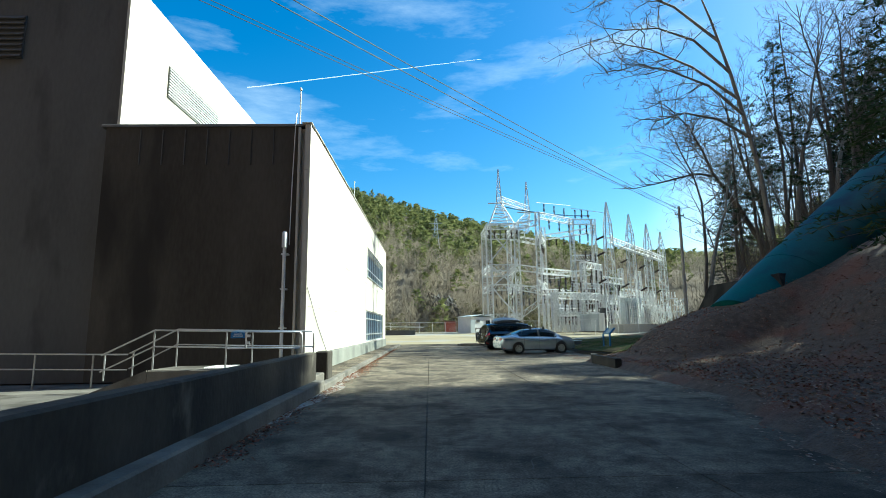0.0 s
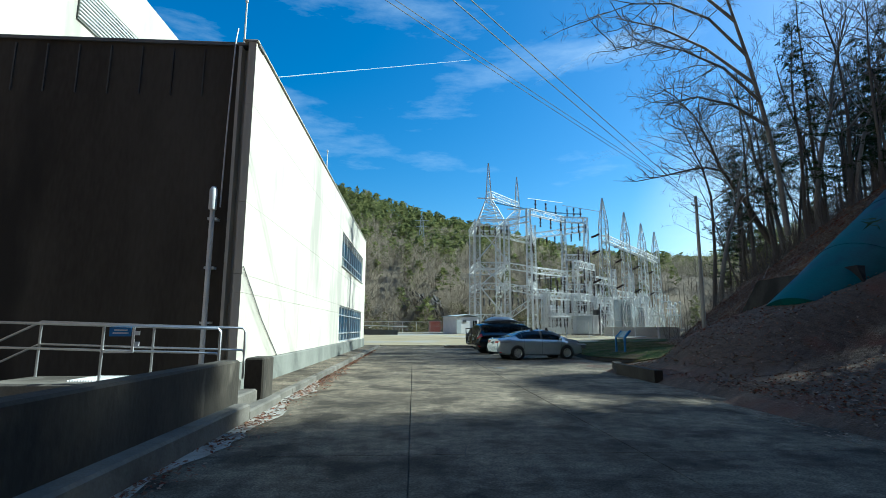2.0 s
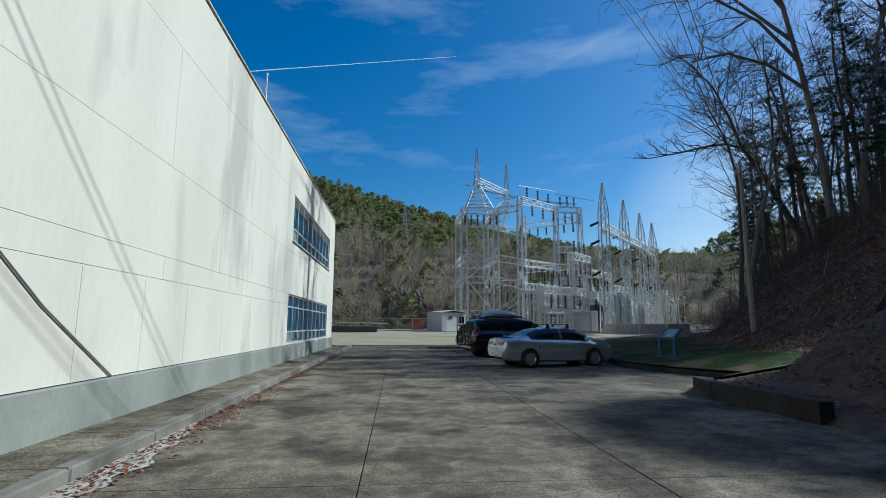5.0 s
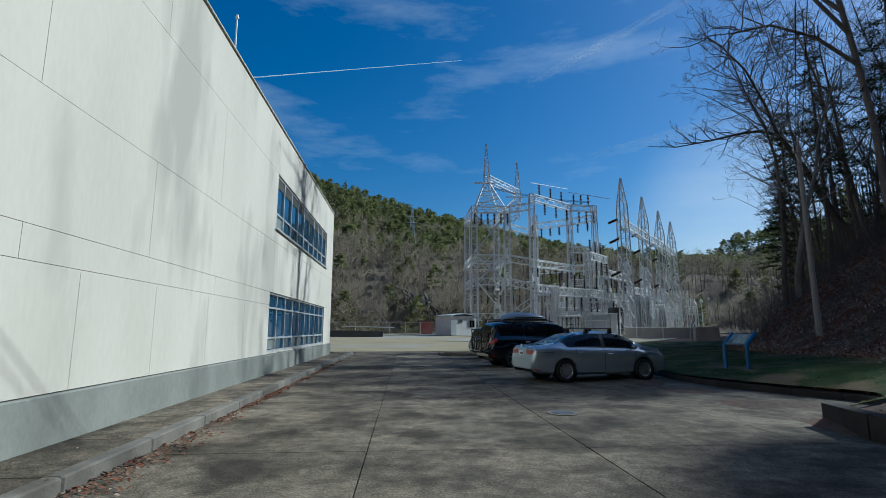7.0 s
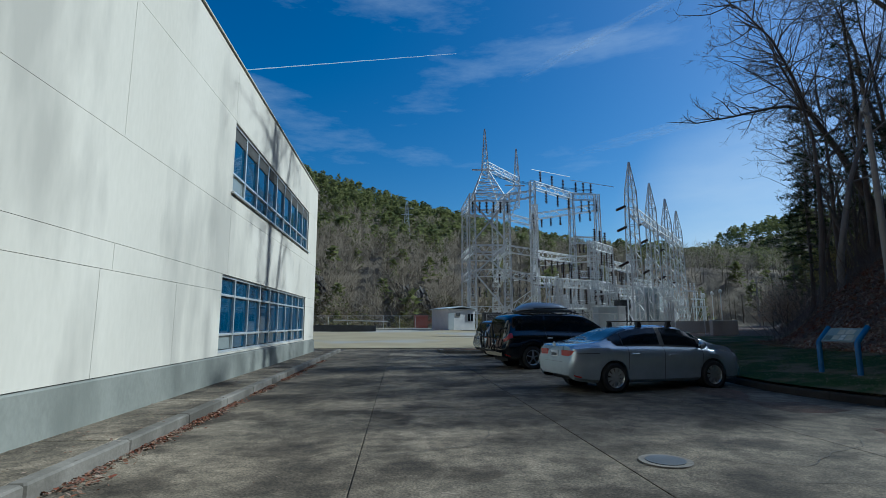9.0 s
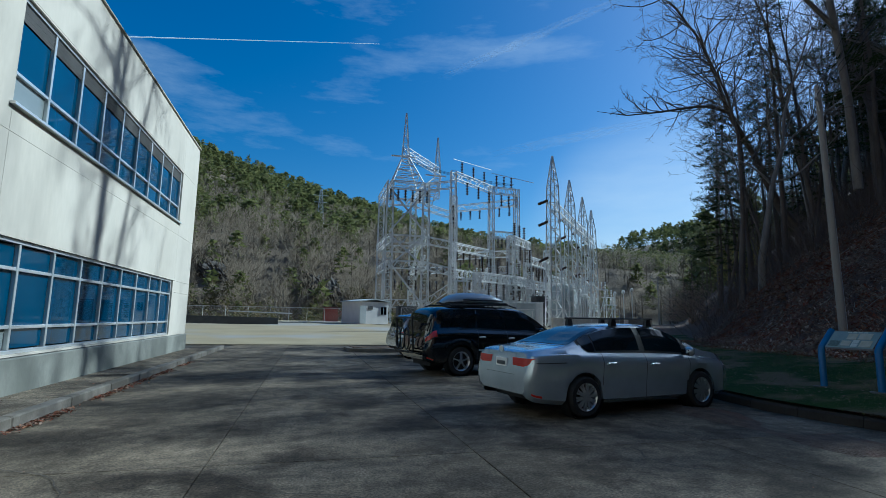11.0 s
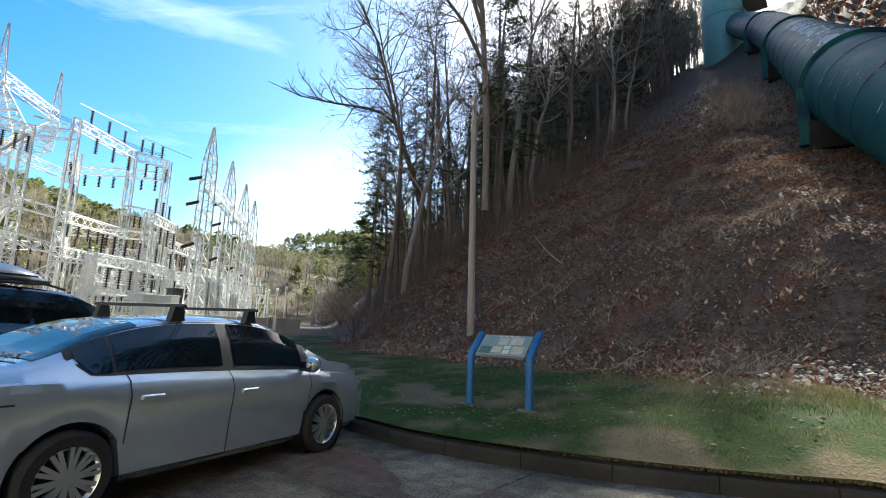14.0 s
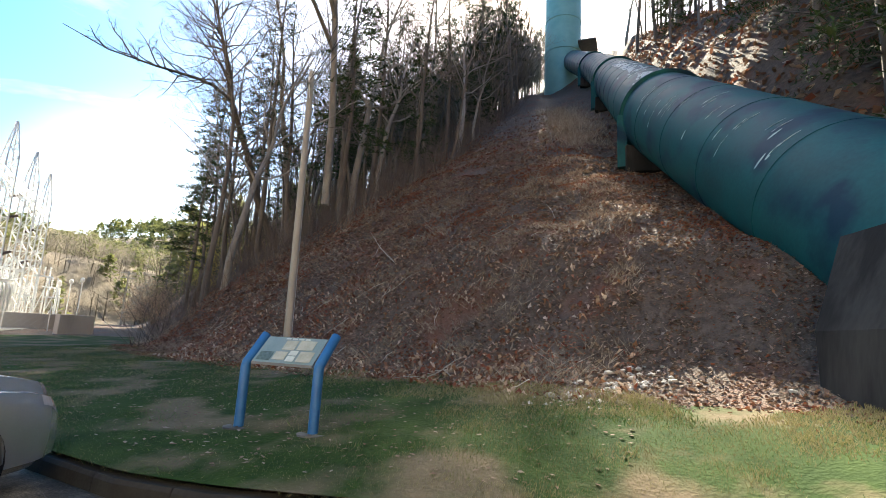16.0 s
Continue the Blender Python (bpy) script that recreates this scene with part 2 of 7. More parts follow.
# ---- building blocks ----
class Geo:
    """Gathers faces for one mesh."""

    def __init__(self):
        self.v, self.f = [], []

    def add(self, verts, faces):
        o = len(self.v)
        self.v.extend(tuple(p) for p in verts)
        self.f.extend(tuple(i + o for i in f) for f in faces)
        return self

    def box(self, c, s, m=None, ch=0.0):
        """A box with centre c and size s; ch chamfers its upright and top edges."""
        x, y, z = (k / 2 for k in s)
        if ch:
            ring = [(-x + ch, -y), (x - ch, -y), (x, -y + ch), (x, y - ch), (x - ch, y), (-x + ch, y), (-x, y - ch), (-x, -y + ch)]
            vs = [(a, b, -z) for a, b in ring] + [(a, b, z - ch) for a, b in ring] + [(a * (1 - ch / x), b * (1 - ch / y), z) for a, b in ring]
            fs = [tuple(range(7, -1, -1)), tuple(range(16, 24))]
            for k in (0, 8):
                fs += [(k + i, k + (i + 1) % 8, k + 8 + (i + 1) % 8, k + 8 + i) for i in range(8)]
        else:
            vs = [(i, j, k) for k in (-z, z) for j in (-y, y) for i in (-x, x)]
            fs = [(0, 2, 3, 1), (4, 5, 7, 6), (0, 1, 5, 4), (2, 6, 7, 3), (0, 4, 6, 2), (1, 3, 7, 5)]
        vs = [Vector(p) for p in vs]
        if m is not None:
            vs = [m @ p for p in vs]
        return self.add([p + Vector(c) for p in vs], fs)

    def beam(self, a, b, w, h=None):
        """A square bar from a to b."""
        a, b = Vector(a), Vector(b)
        d = b - a
        if d.length < 1e-6:
            return self
        up = Vector((0, 0, 1)) if abs(d.normalized().z) < 0.95 else Vector((0, 1, 0))
        s = d.cross(up).normalized() * (w / 2)
        t = d.cross(s).normalized() * ((h or w) / 2)
        vs = [p + i * s + j * t for p in (a, b) for i, j in ((-1, -1), (1, -1), (1, 1), (-1, 1))]
        return self.add(vs, [(3, 2, 1, 0), (4, 5, 6, 7)] + [(i, (i + 1) % 4, 4 + (i + 1) % 4, 4 + i) for i in range(4)])

    def tube(self, pts, radii, n=8, caps=True):
        pts = [Vector(p) for p in pts]
        if not isinstance(radii, (list, tuple)):
            radii = [radii] * len(pts)
        o = len(self.v)
        ref = None
        for i, (p, r) in enumerate(zip(pts, radii)):
            d = (pts[min(i + 1, len(pts) - 1)] - pts[max(i - 1, 0)]).normalized()
            if ref is None:
                ref = d.orthogonal().normalized()
            ref = (ref - d * ref.dot(d))
            ref = ref.normalized() if ref.length > 1e-5 else d.orthogonal().normalized()
            q = d.cross(ref)
            self.v.extend(tuple(p + r * (math.cos(2 * math.pi * k / n) * ref + math.sin(2 * math.pi * k / n) * q)) for k in range(n))
        for i in range(len(pts) - 1):
            a = o + i * n
            self.f.extend((a + k, a + (k + 1) % n, a + n + (k + 1) % n, a + n + k) for k in range(n))
        if caps:
            self.f.append(tuple(range(o + n - 1, o - 1, -1)))
            e = o + (len(pts) - 1) * n
            self.f.append(tuple(range(e, e + n)))
        return self

    def grid(self, rows):
        """A sheet through equal rows of points."""
        o, n = len(self.v), len(rows[0])
        for r in rows:
            self.v.extend(tuple(p) for p in r)
        for i in range(len(rows) - 1):
            self.f.extend((o + i * n + j, o + i * n + j + 1, o + (i + 1) * n + j + 1, o + (i + 1) * n + j) for j in range(n - 1))
        return self

    def prism(self, poly, axis, lo, hi):
        """A polygon pushed along an axis; poly lists the other two coordinates."""
        def put(p, k):
            q = list(p)
            q.insert("xyz".index(axis), k)
            return q
        n = len(poly)
        return self.add([put(p, lo) for p in poly] + [put(p, hi) for p in poly], [tuple(range(n - 1, -1, -1)), tuple(range(n, 2 * n))] + [(i, (i + 1) % n, n + (i + 1) % n, n + i) for i in range(n)])

    def mesh(self, name, material, smooth=False):
        me = bpy.data.meshes.new(name)
        me.from_pydata(self.v, [], self.f)
        me.materials.append(material)
        if smooth:
            me.polygons.foreach_set("use_smooth", [True] * len(me.polygons))
            me.set_sharp_from_angle(angle=radians(42))
        me.update()
        return me


def thing(name, label, category, at=None, group="", kind=""):
    e = new(name)
    if at is not None:
        e.matrix_world = at
    return tagged(e, label, category, group, kind)


def part(name, geo, material, parent=None, label="", smooth=False, recalc=True):
    me = geo.mesh(name, material, smooth)
    if recalc and len(me.polygons) < 60000:
        bm = bmesh.new()
        bm.from_mesh(me)
        bmesh.ops.recalc_face_normals(bm, faces=bm.faces)
        bm.to_mesh(me)
        bm.free()
    ob = new(name, me)
    ob.parent = parent
    if label:
        ob["label"] = label
    return ob


def solo(name, geo, material, label, category, group="", kind="", smooth=False, recalc=True):
    return tagged(part(name, geo, material, None, "", smooth, recalc), label, category, group, kind)


def smoothstep(a, b, x):
    t = min(1.0, max(0.0, (x - a) / (b - a)))
    return t * t * (3 - 2 * t)


def along(pts, y):
    """The value at y on a chain of (y, value)."""
    if y <= pts[0][0]:
        return pts[0][1]
    for (a, p), (b, q) in zip(pts, pts[1:]):
        if y <= b:
            return p + (q - p) * (y - a) / (b - a)
    return pts[-1][1]

# ---- the lie of the land ----
KERB_X = [(-60, 3.6), (0, 4.0), (6, 4.7), (11, 6.3), (16, 6.8), (19, 6.95), (22.5, 6.95), (22.9, 7.6), (23.5, 8.7), (24.1, 9.7), (24.7, 10.1), (25.2, 10.1), (25.9, 9.7), (26.8, 9.3), (27.7, 9.0), (28.7, 8.76), (29.6, 8.68), (31, 8.88), (33, 9.1), (40, 9.4), (48, 9.8), (56, 13), (70, 26), (90, 45), (140, 90)]
FOOT_X = [(-60, 7.0), (0, 8.0), (10, 9.0), (18, 10.5), (22, 12.4), (25, 12.7), (27, 13.2), (29.7, 14.2), (34.5, 15.7), (38, 16.9), (43.7, 19.6), (48, 23), (52, 27), (60, 33), (70, 40), (90, 56), (140, 100), (220, 175)]
LAWN_Z = [(-60, 0.3), (15, 0.5), (22, 0.9), (25, 0.8), (28, 0.75), (31, 0.65), (40, 0.5), (60, 0.4)]

CREST_Z = [(-60, 28), (-7, 35), (-3, 42), (5, 55), (14, 75), (45, 75), (60, 50), (90, 36), (140, 36)]


def hill(x, y):
    """The wooded ridge across the river."""
    s = y - 0.12 * x
    rise = 80 * smoothstep(142, 330, s) * max(0.45, 1.23 - 0.0052 * (x + 55)) + 26 * smoothstep(138, 178, s)
    return 0.66 * max(0.0, rise) * (1 + 0.10 * noise.noise(Vector((x * 0.012, y * 0.012, 0)))) * smoothstep(-400, -150, x + 40)


def ground_z(x, y):
    kx, fx, lz = along(KERB_X, y), along(FOOT_X, y), along(LAWN_Z, y)
    if y > 48 and x < kx + 30:
        flat = 0.75 * smoothstep(50, 90, y)
    else:
        flat = 0.0
    if x < kx:
        z = flat - 0.06
    elif x < fx:
        z = flat + 0.13 + (lz - 0.13) * ((x - kx) / (fx - kx)) ** 0.8
    else:
        d = (x - fx) * 0.97
        z = flat + lz + 0.67 * d * smoothstep(-2.0, 5.0, d)
        crest = along(CREST_Z, y)
        if z > crest:
            z = crest + 0.12 * (z - crest)
        z += 0.25 * noise.noise(Vector((x * 0.35, y * 0.35, 1))) * smoothstep(0, 4, d) + 0.2 * noise.noise(Vector((x * 0.9, y * 0.9, 8))) * smoothstep(0.5, 3, d) + 1.0 * noise.noise(Vector((x * 0.08, y * 0.08, 4))) * smoothstep(2, 12, d)
        # ledges on the bank beyond the penstock
        z += (1.3 * noise.noise(Vector((x * 0.22, y * 0.22, 12))) + 0.6 * noise.noise(Vector((x * 0.6, y * 0.6, 14)))) * smoothstep(24, 20, y - 0.15 * (x - 30)) * smoothstep(18, 26, x)
        south = 24.2 + 0.149 * (x - 27.5) - y
        z += 3.6 * smoothstep(2.5, 6.5, south) * smoothstep(24, 13, south) * smoothstep(22, 32, x) * smoothstep(100, 70, x)
        # bed cut for the penstock
        off = (y - 22.0) * 0.96 - (x - 20.0) * 0.25
        z -= 1.5 * smoothstep(15, 24, x) * math.exp(-(off / 3.2) ** 2)
    # earth mound banked up on the near side of the anchor block
    if 7.0 < x < 16:
        z = max(z, min(0.1 + 0.8 * (x - 7.6), 0.75 + 0.38 * (x - 7.6)) * smoothstep(15.0, 19.0, y) * smoothstep(22.7, 20.9, y) + 0.12 * noise.noise(Vector((x * 0.9, y * 0.9, 6))))
    # unseen high ground behind the start, added to cut skylight on shaded faces
    z += 110 * smoothstep(-14, -120, y)
    # unseen high ground to the west, added to cut skylight
    z += 110 * smoothstep(-38, -150, x) * smoothstep(150, 90, y)
    return z + hill(x, y) * (1 if x < fx else 0.6) - 3.0 * smoothstep(118, 136, y) * (1 - smoothstep(136, 150, y)) * (1 if x < fx else 0)


def lines(*spans):
    out = []
    for a, b, s in spans:
        n = max(1, round((b - a) / s))
        out += [a + (b - a) * i / n for i in range(n)]
    return out + [spans[-1][1]]


gx = lines((-900, -300, 60), (-300, -60, 12), (-60, -4, 4), (-4, 30, 0.45), (30, 100, 1.4), (100, 200, 7), (200, 1200, 60))
gy = lines((-500, -150, 50), (-150, -6, 6), (-6, 52, 0.5), (52, 130, 2.2), (130, 350, 5), (350, 1400, 70))
geo = Geo().grid([[(x, y, ground_z(x, y) - (0.3 if 22.5 < y < 48 and -0.55 < x - along(KERB_X, y) < 0.5 else 0.0)) for x in gx] for y in gy])


def ground_material():
    """Leaf litter on the slope, grass on the lawn, gravel in the yard, brown scrub on the far hill; told apart by place."""
    m = mat("ground_cover", (0.055, 0.038, 0.027), (0.15, 0.105, 0.075), 5.0, 0.95, 0.9, 30, c=(0.15, 0.068, 0.042), c_at=0.53, c_scale=0.55, bump_d=0.06)
    n, l = m.node_tree.nodes, m.node_tree.links
    p = n["Principled BSDF"]
    tc, sep, far, k = n.new("ShaderNodeTexCoord"), n.new("ShaderNodeSeparateXYZ"), n.new("ShaderNodeMapRange"), n.new("ShaderNodeMix")
    l.new(tc.outputs["Object"], sep.inputs[0])
    l.new(sep.outputs["Y"], far.inputs["Value"])
    far.inputs["From Min"].default_value, far.inputs["From Max"].default_value = 105, 140
    k.data_type = "RGBA"
    l.new(far.outputs[0], k.inputs["Factor"])
    l.new(p.inputs["Base Color"].links[0].from_socket, k.inputs["A"])
    k.inputs["B"].default_value = (0.20, 0.16, 0.112, 1)
    l.new(k.outputs["Result"], p.inputs["Base Color"])
    return m


ground = solo("ground", geo, ground_material(), "ground of leaf litter, gravel and scrub rising to wooded slopes", "ground", kind="structure", smooth=True, recalc=False)

# concrete road panels with recessed joints
road = thing("road", "worn pale concrete road cast in panels with dark joints", "road", kind="structure")
bed = Geo().box((3.0, 15, -0.03), (24, 96, 0.02))
part("joint_filler", bed, M["joint"], road)
# panels
YS = [-30, -24, -18, -12, -6, 0, 5.4, 10.85, 16.3, 21.4, 27.9, 33.5, 39.3, 45.1, 50.9, 56.7]
XS = [-2.72, -0.03, 2.81, 5.9, 9.1, 12.2]
for ya, yb in zip(YS, YS[1:]):
    for xa, xb in zip(XS, XS[1:]):
        g = 0.006
        part("panel", Geo().box(((xa + xb) / 2, (ya + yb) / 2, -0.01), (xb - xa - 2 * g, yb - ya - 2 * g, 0.02 + 0.004 * random.random()), ch=0.004), M["concrete_road"], road)

# kerb and walk along the powerhouse
kerb = thing("kerb", "weathered concrete kerb along the pavement", "kerb", kind="structure")
for i in range(20):
    a = 13.1 + i * 1.7
    part("kerbstone", Geo().box((-2.80, a + 0.85, 0.07), (0.18, 1.69, 0.18), ch=0.02), M["kerb"], kerb)
walkway = thing("pavement", "narrow concrete pavement at the foot of the wall", "pavement", kind="structure")
for i in range(20):
    a = 13.1 + i * 1.7
    part("paving_slab", Geo().box((-3.37, a + 0.85, 0.06), (0.94, 1.685, 0.18), ch=0.008), M["concrete_road"], walkway)

# hairline cracks and patched seams across the panels
rng = random.Random(77)
for i in range(46):
    x, y = rng.uniform(-2.5, 8.5), rng.uniform(2, 44)
    a = rng.choice((0.0, 0.15, -0.2, 1.5, 1.3, 0.7)) + rng.gauss(0, 0.15)
    left, right = [], []
    w = rng.uniform(0.003, 0.009)
    for k in range(rng.randint(12, 34)):
        left.append((x - math.sin(a) * w, y + math.cos(a) * w, 0.0125))
        right.append((x + math.sin(a) * w, y - math.cos(a) * w, 0.0125))
        a += rng.gauss(0, 0.28)
        x, y = x + math.cos(a) * 0.13, y + math.sin(a) * 0.13
    keep = [j for j in range(len(left)) if -2.7 < left[j][0] < along(KERB_X, left[j][1]) - 0.1]
    if len(keep) > 6:
        part("crack", Geo().grid([[left[j], right[j]] for j in keep]), M["joint"], road, recalc=False)

# pale grit washed along the foot of the left kerb
rows = []
for i in range(120):
    y = 8.2 + i * 0.1
    w = max(0.02, (0.34 + 0.5 * noise.noise(Vector((y * 0.55, 2, 0))) + 0.16 * noise.noise(Vector((y * 2.3, 5, 0)))) * smoothstep(8.2, 9.5, y) * smoothstep(20.0, 17.5, y))
    rows.append([(-2.71 + w * j / 4, y, 0.0135 + 0.012 * (1 - j / 4) * (1 if w > 0.03 else 0)) for j in range(5)])
M["grit"] = mat("grit", (0.24, 0.22, 0.19), (0.42, 0.395, 0.35), 5, 0.95, 0.5, 60, c=(0.16, 0.14, 0.11), c_at=0.55, c_scale=3.0)
solo("grit_drift", Geo().grid(rows), M["grit"], "pale grit washed along the foot of the kerb", "grit", kind="structure", recalc=False)
# ---- the powerhouse ----
WX, WY0, WY1, WZ = -3.80, 15.85, 44.35, 8.25
TX, TY, TZ = -10.4, 16.5, 13.9
house = thing("powerhouse", "pale concrete powerhouse with ribbon windows and a tall windowless block behind", "building")

HOLES = [(31.3, 42.03, 4.79, 6.62), (30.97, 41.87, 0.8, 2.68)]
ZJ = [0.75, 2.27, 2.68, 4.32, 6.66, WZ]


def wall_panels(parent):
    """Cast panels of the long wall, split at their joints and round the openings."""
    for i, (za, zb) in enumerate(zip(ZJ, ZJ[1:])):
        ys = [WY0 + 0.02] + ([18.2, 19.9, 21.6, 23.66, 26.0, 28.5] if i == 0 else [20.5, 26.3] if i in (1, 3) else [23.3]) + [30.97 if i < 2 else 31.3, 41.87 if i < 2 else 42.03, WY1]
        for ya, yb in zip(ys, ys[1:]):
            cut = [h for h in HOLES if h[0] <= ya + 0.01 and yb - 0.01 <= h[1] and not (h[3] <= za or h[2] >= zb)]
            spans = [(za, zb)]
            for h in cut:
                spans = [s for a, b in spans for s in ((a, min(b, h[2])), (max(a, h[3]), b)) if s[1] - s[0] > 0.02]
            for a, b in spans:
                part("wall_panel", Geo().box((WX - 0.09, (ya + yb) / 2, (a + b) / 2), (0.18, yb - ya - 0.007, b - a - 0.007)), M["wall_white"], parent)


wall_panels(house)
# backing behind the joints, left open at the windows
for ya, yb, za, zb in ((WY0 + 0.3, 30.97, 0.0, WZ - 0.1), (42.03, WY1 - 0.3, 0.0, WZ - 0.1), (30.97, 42.03, 0.0, 0.76), (30.97, 42.03, 2.72, 4.75), (30.97, 42.03, 6.66, WZ - 0.1)):
    part("wall_core", Geo().box((WX - 0.3, (ya + yb) / 2, (za + zb) / 2), (0.22, yb - ya, zb - za)), M["wall_white"], house)
part("plinth", Geo().box((WX - 0.07, (WY0 + WY1) / 2, 0.37), (0.26, WY1 - WY0, 0.74), ch=0.02), M["plinth"], house, "weathered grey concrete plinth")
part("far_wall", Geo().box((-7.25, WY1 - 0.15, WZ / 2), (6.5, 0.28, WZ - 0.01)), M["wall_white"], house)
part("annex_front", Geo().box((-7.35, WY0 + 0.35, WZ / 2), (6.3, 0.3, WZ - 0.06)), M["wall_shaded"], house, "stained concrete end wall, coloured dark for its shade")
part("roof", Geo().box((-7.2, (WY0 + WY1) / 2, WZ - 0.16), (6.4, WY1 - WY0 - 0.8, 0.2)), M["coping"], house)
part("coping", Geo().box((-7.2, WY0 + 0.36, WZ - 0.005), (6.9, 0.42, 0.09), ch=0.015), M["coping"], house, "dark metal coping")
part("coping", Geo().box((WX - 0.12, (WY0 + WY1) / 2, WZ + 0.01), (0.34, WY1 - WY0, 0.04), ch=0.01), M["wall_white"], house)
part("corner_fin", Geo().box((-4.17, WY0 + 0.16, WZ / 2 - 0.05), (0.07, 0.24, WZ - 0.15)), M["wall_white"], house, "white metal corner strip")
part("corner_fin", Geo().box((TX + 0.12, TY - 0.06, TZ / 2), (0.09, 0.3, TZ)), M["wall_white"], house, "white metal corner strip")
for i in range(7):
    part("rib", Geo().box((-5.05 - 0.72 * i, WY0 + 0.185, WZ - 0.75), (0.03, 0.03, 1.2)), M["wall_tower"], house)

# block coloured dark for its shaded front; a pale sheet makes the sunlit side
tower = part("tower_block", Geo().box((TX - 9.2, TY + 13.0, TZ / 2), (18.3, 26.0, TZ)), M["wall_tower"], house, "tall windowless concrete block, grey darkened for its shaded front")
part("tower_side", Geo().box((TX - 0.02, TY + 13.02, TZ / 2 + 0.01), (0.12, 25.9, TZ)), M["wall_white"], house, "pale sheet coloured as the sunlit side of the tall block")
part("tower_coping", Geo().box((TX - 9.2, TY + 0.02, TZ + 0.04), (18.6, 0.3, 0.12), ch=0.02), M["coping"], house)
vent = part("vent", Geo().box((-16.2, TY - 0.03, 11.65), (4.7, 0.08, 1.6)), M["dark_grey"], house, "dark louvred air vent")
for i in range(8):
    part("slat", Geo().box((-16.2, TY - 0.11, 10.95 + 0.2 * i), (4.7, 0.03, 0.15), Matrix.Rotation(radians(-35), 3, "X")), M["wall_tower"], vent)
grille = part("grille", Geo().box((TX + 0.06, 21.6, 11.45), (0.06, 4.7, 1.3)), M["plinth"], house, "pale green grille panel")
for i in range(10):
    part("bar", Geo().box((TX + 0.11, 21.6, 10.9 + 0.12 * i), (0.04, 4.7, 0.04)), M["galv"], grille)

# ribbon windows: upper with a louvre strip above, lower with three tiers
def ribbon(name, y0, y1, z0, z1, n, tiers, louvre):
    w = thing(name, "long ribbon window, reflected sky painted blue in its panes, bright aluminium bars", "window")
    w.parent = house
    del w["label"], w["category"]
    w["label"] = "ribbon window, reflected sky painted blue in its panes, aluminium bars"
    x = WX - 0.11
    for y in (y0, y1):
        part("jamb", Geo().box((x, y + (0.035 if y == y0 else -0.035), (z0 + z1) / 2), (0.12, 0.07, z1 - z0), ch=0.008), M["alu"], w)
    for z in (z0, z1):
        part("frame_rail", Geo().box((x, (y0 + y1) / 2, z + (0.03 if z == z0 else -0.03)), (0.12, y1 - y0 - 0.15, 0.06), ch=0.008), M["alu"], w)
    step = (y1 - y0) / n
    for i in range(1, n):
        part("mullion", Geo().box((x, y0 + i * step, (z0 + z1) / 2), (0.11, 0.065, z1 - z0 - 0.13), ch=0.008), M["alu"], w)
    for i in range(n):
        ya, yb = y0 + i * step + 0.04, y0 + (i + 1) * step - 0.04
        for k, (za, zb) in enumerate(zip(tiers, tiers[1:])):
            if k:
                part("transom", Geo().box((x, (ya + yb) / 2, za), (0.10, yb - ya, 0.055), ch=0.008), M["alu"], w)
            m = M["window_pale"] if (i * 7 + k * 5 + n) % 23 in (1, 9) and k == 0 else M["window_glass"]
            part("pane", Geo().box((x - 0.02, (ya + yb) / 2, (za + zb) / 2), (0.02, yb - ya, zb - za - 0.05), Matrix.Rotation(radians(random.uniform(-0.5, 0.5)), 3, "Z")), m, w)
        if louvre:
            for k in range(4):
                part("louvre", Geo().box((x + 0.02, (ya + yb) / 2, z1 - 0.08 - 0.085 * k), (0.02, yb - ya, 0.06), Matrix.Rotation(radians(30), 3, "Y")), M["coping"], w)
    return w


ribbon("window", 31.3, 42.03, 4.79, 6.62, 9, [4.85, 5.33, 6.26], True)
ribbon("window", 30.97, 41.87, 0.8, 2.68, 9, [0.86, 1.24, 2.2, 2.62], False)
# unseen dark sheet added behind the panes, in place of a dim room
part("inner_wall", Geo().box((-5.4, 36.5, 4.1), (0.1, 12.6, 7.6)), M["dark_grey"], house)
part("window_ledge", Geo().box((WX + 0.02, 36.66, 4.76), (0.12, 10.9, 0.05), ch=0.01), M["alu"], house)

# rainwater pipe and cable on the end wall, roof masts
spout = thing("downpipe", "grey metal standpipe with vent head on the dark wall", "pipe")
part("pipe", Geo().tube([(-4.5, 15.8, 0.6), (-4.5, 15.8, 4.2)], 0.055, 12), M["galv"], spout, smooth=True)
part("vent_head", Geo().tube([(-4.5, 15.78, 4.1), (-4.5, 15.78, 4.56), (-4.5, 15.78, 4.62)], [0.085, 0.085, 0.045], 12), M["galv"], spout, smooth=True)
for z in (1.6, 2.8, 3.9):
    part("bracket", Geo().box((-4.5, 15.9, z), (0.2, 0.2, 0.05)), M["galv"], spout)
part("cable", Geo().tube([(-4.4, 15.95, 4.2), (-4.38, 15.97, 6.2), (-4.33, 16.0, 8.3), (-4.33, 16.1, 8.7)], 0.018, 6), M["galv"], spout)
# dark tube laid on the wall in place of a wire's cast shadow
shadow_line = thing("wall_cable", "thin dark tube standing in for a wire's shadow slanting down the pale wall", "cable")
part("cable", Geo().tube([(WX + 0.02, 15.9, 2.85), (WX + 0.02, 17.5, 1.7), (WX + 0.02, 19.1, 0.76)], 0.012, 6), M["coping"], shadow_line)
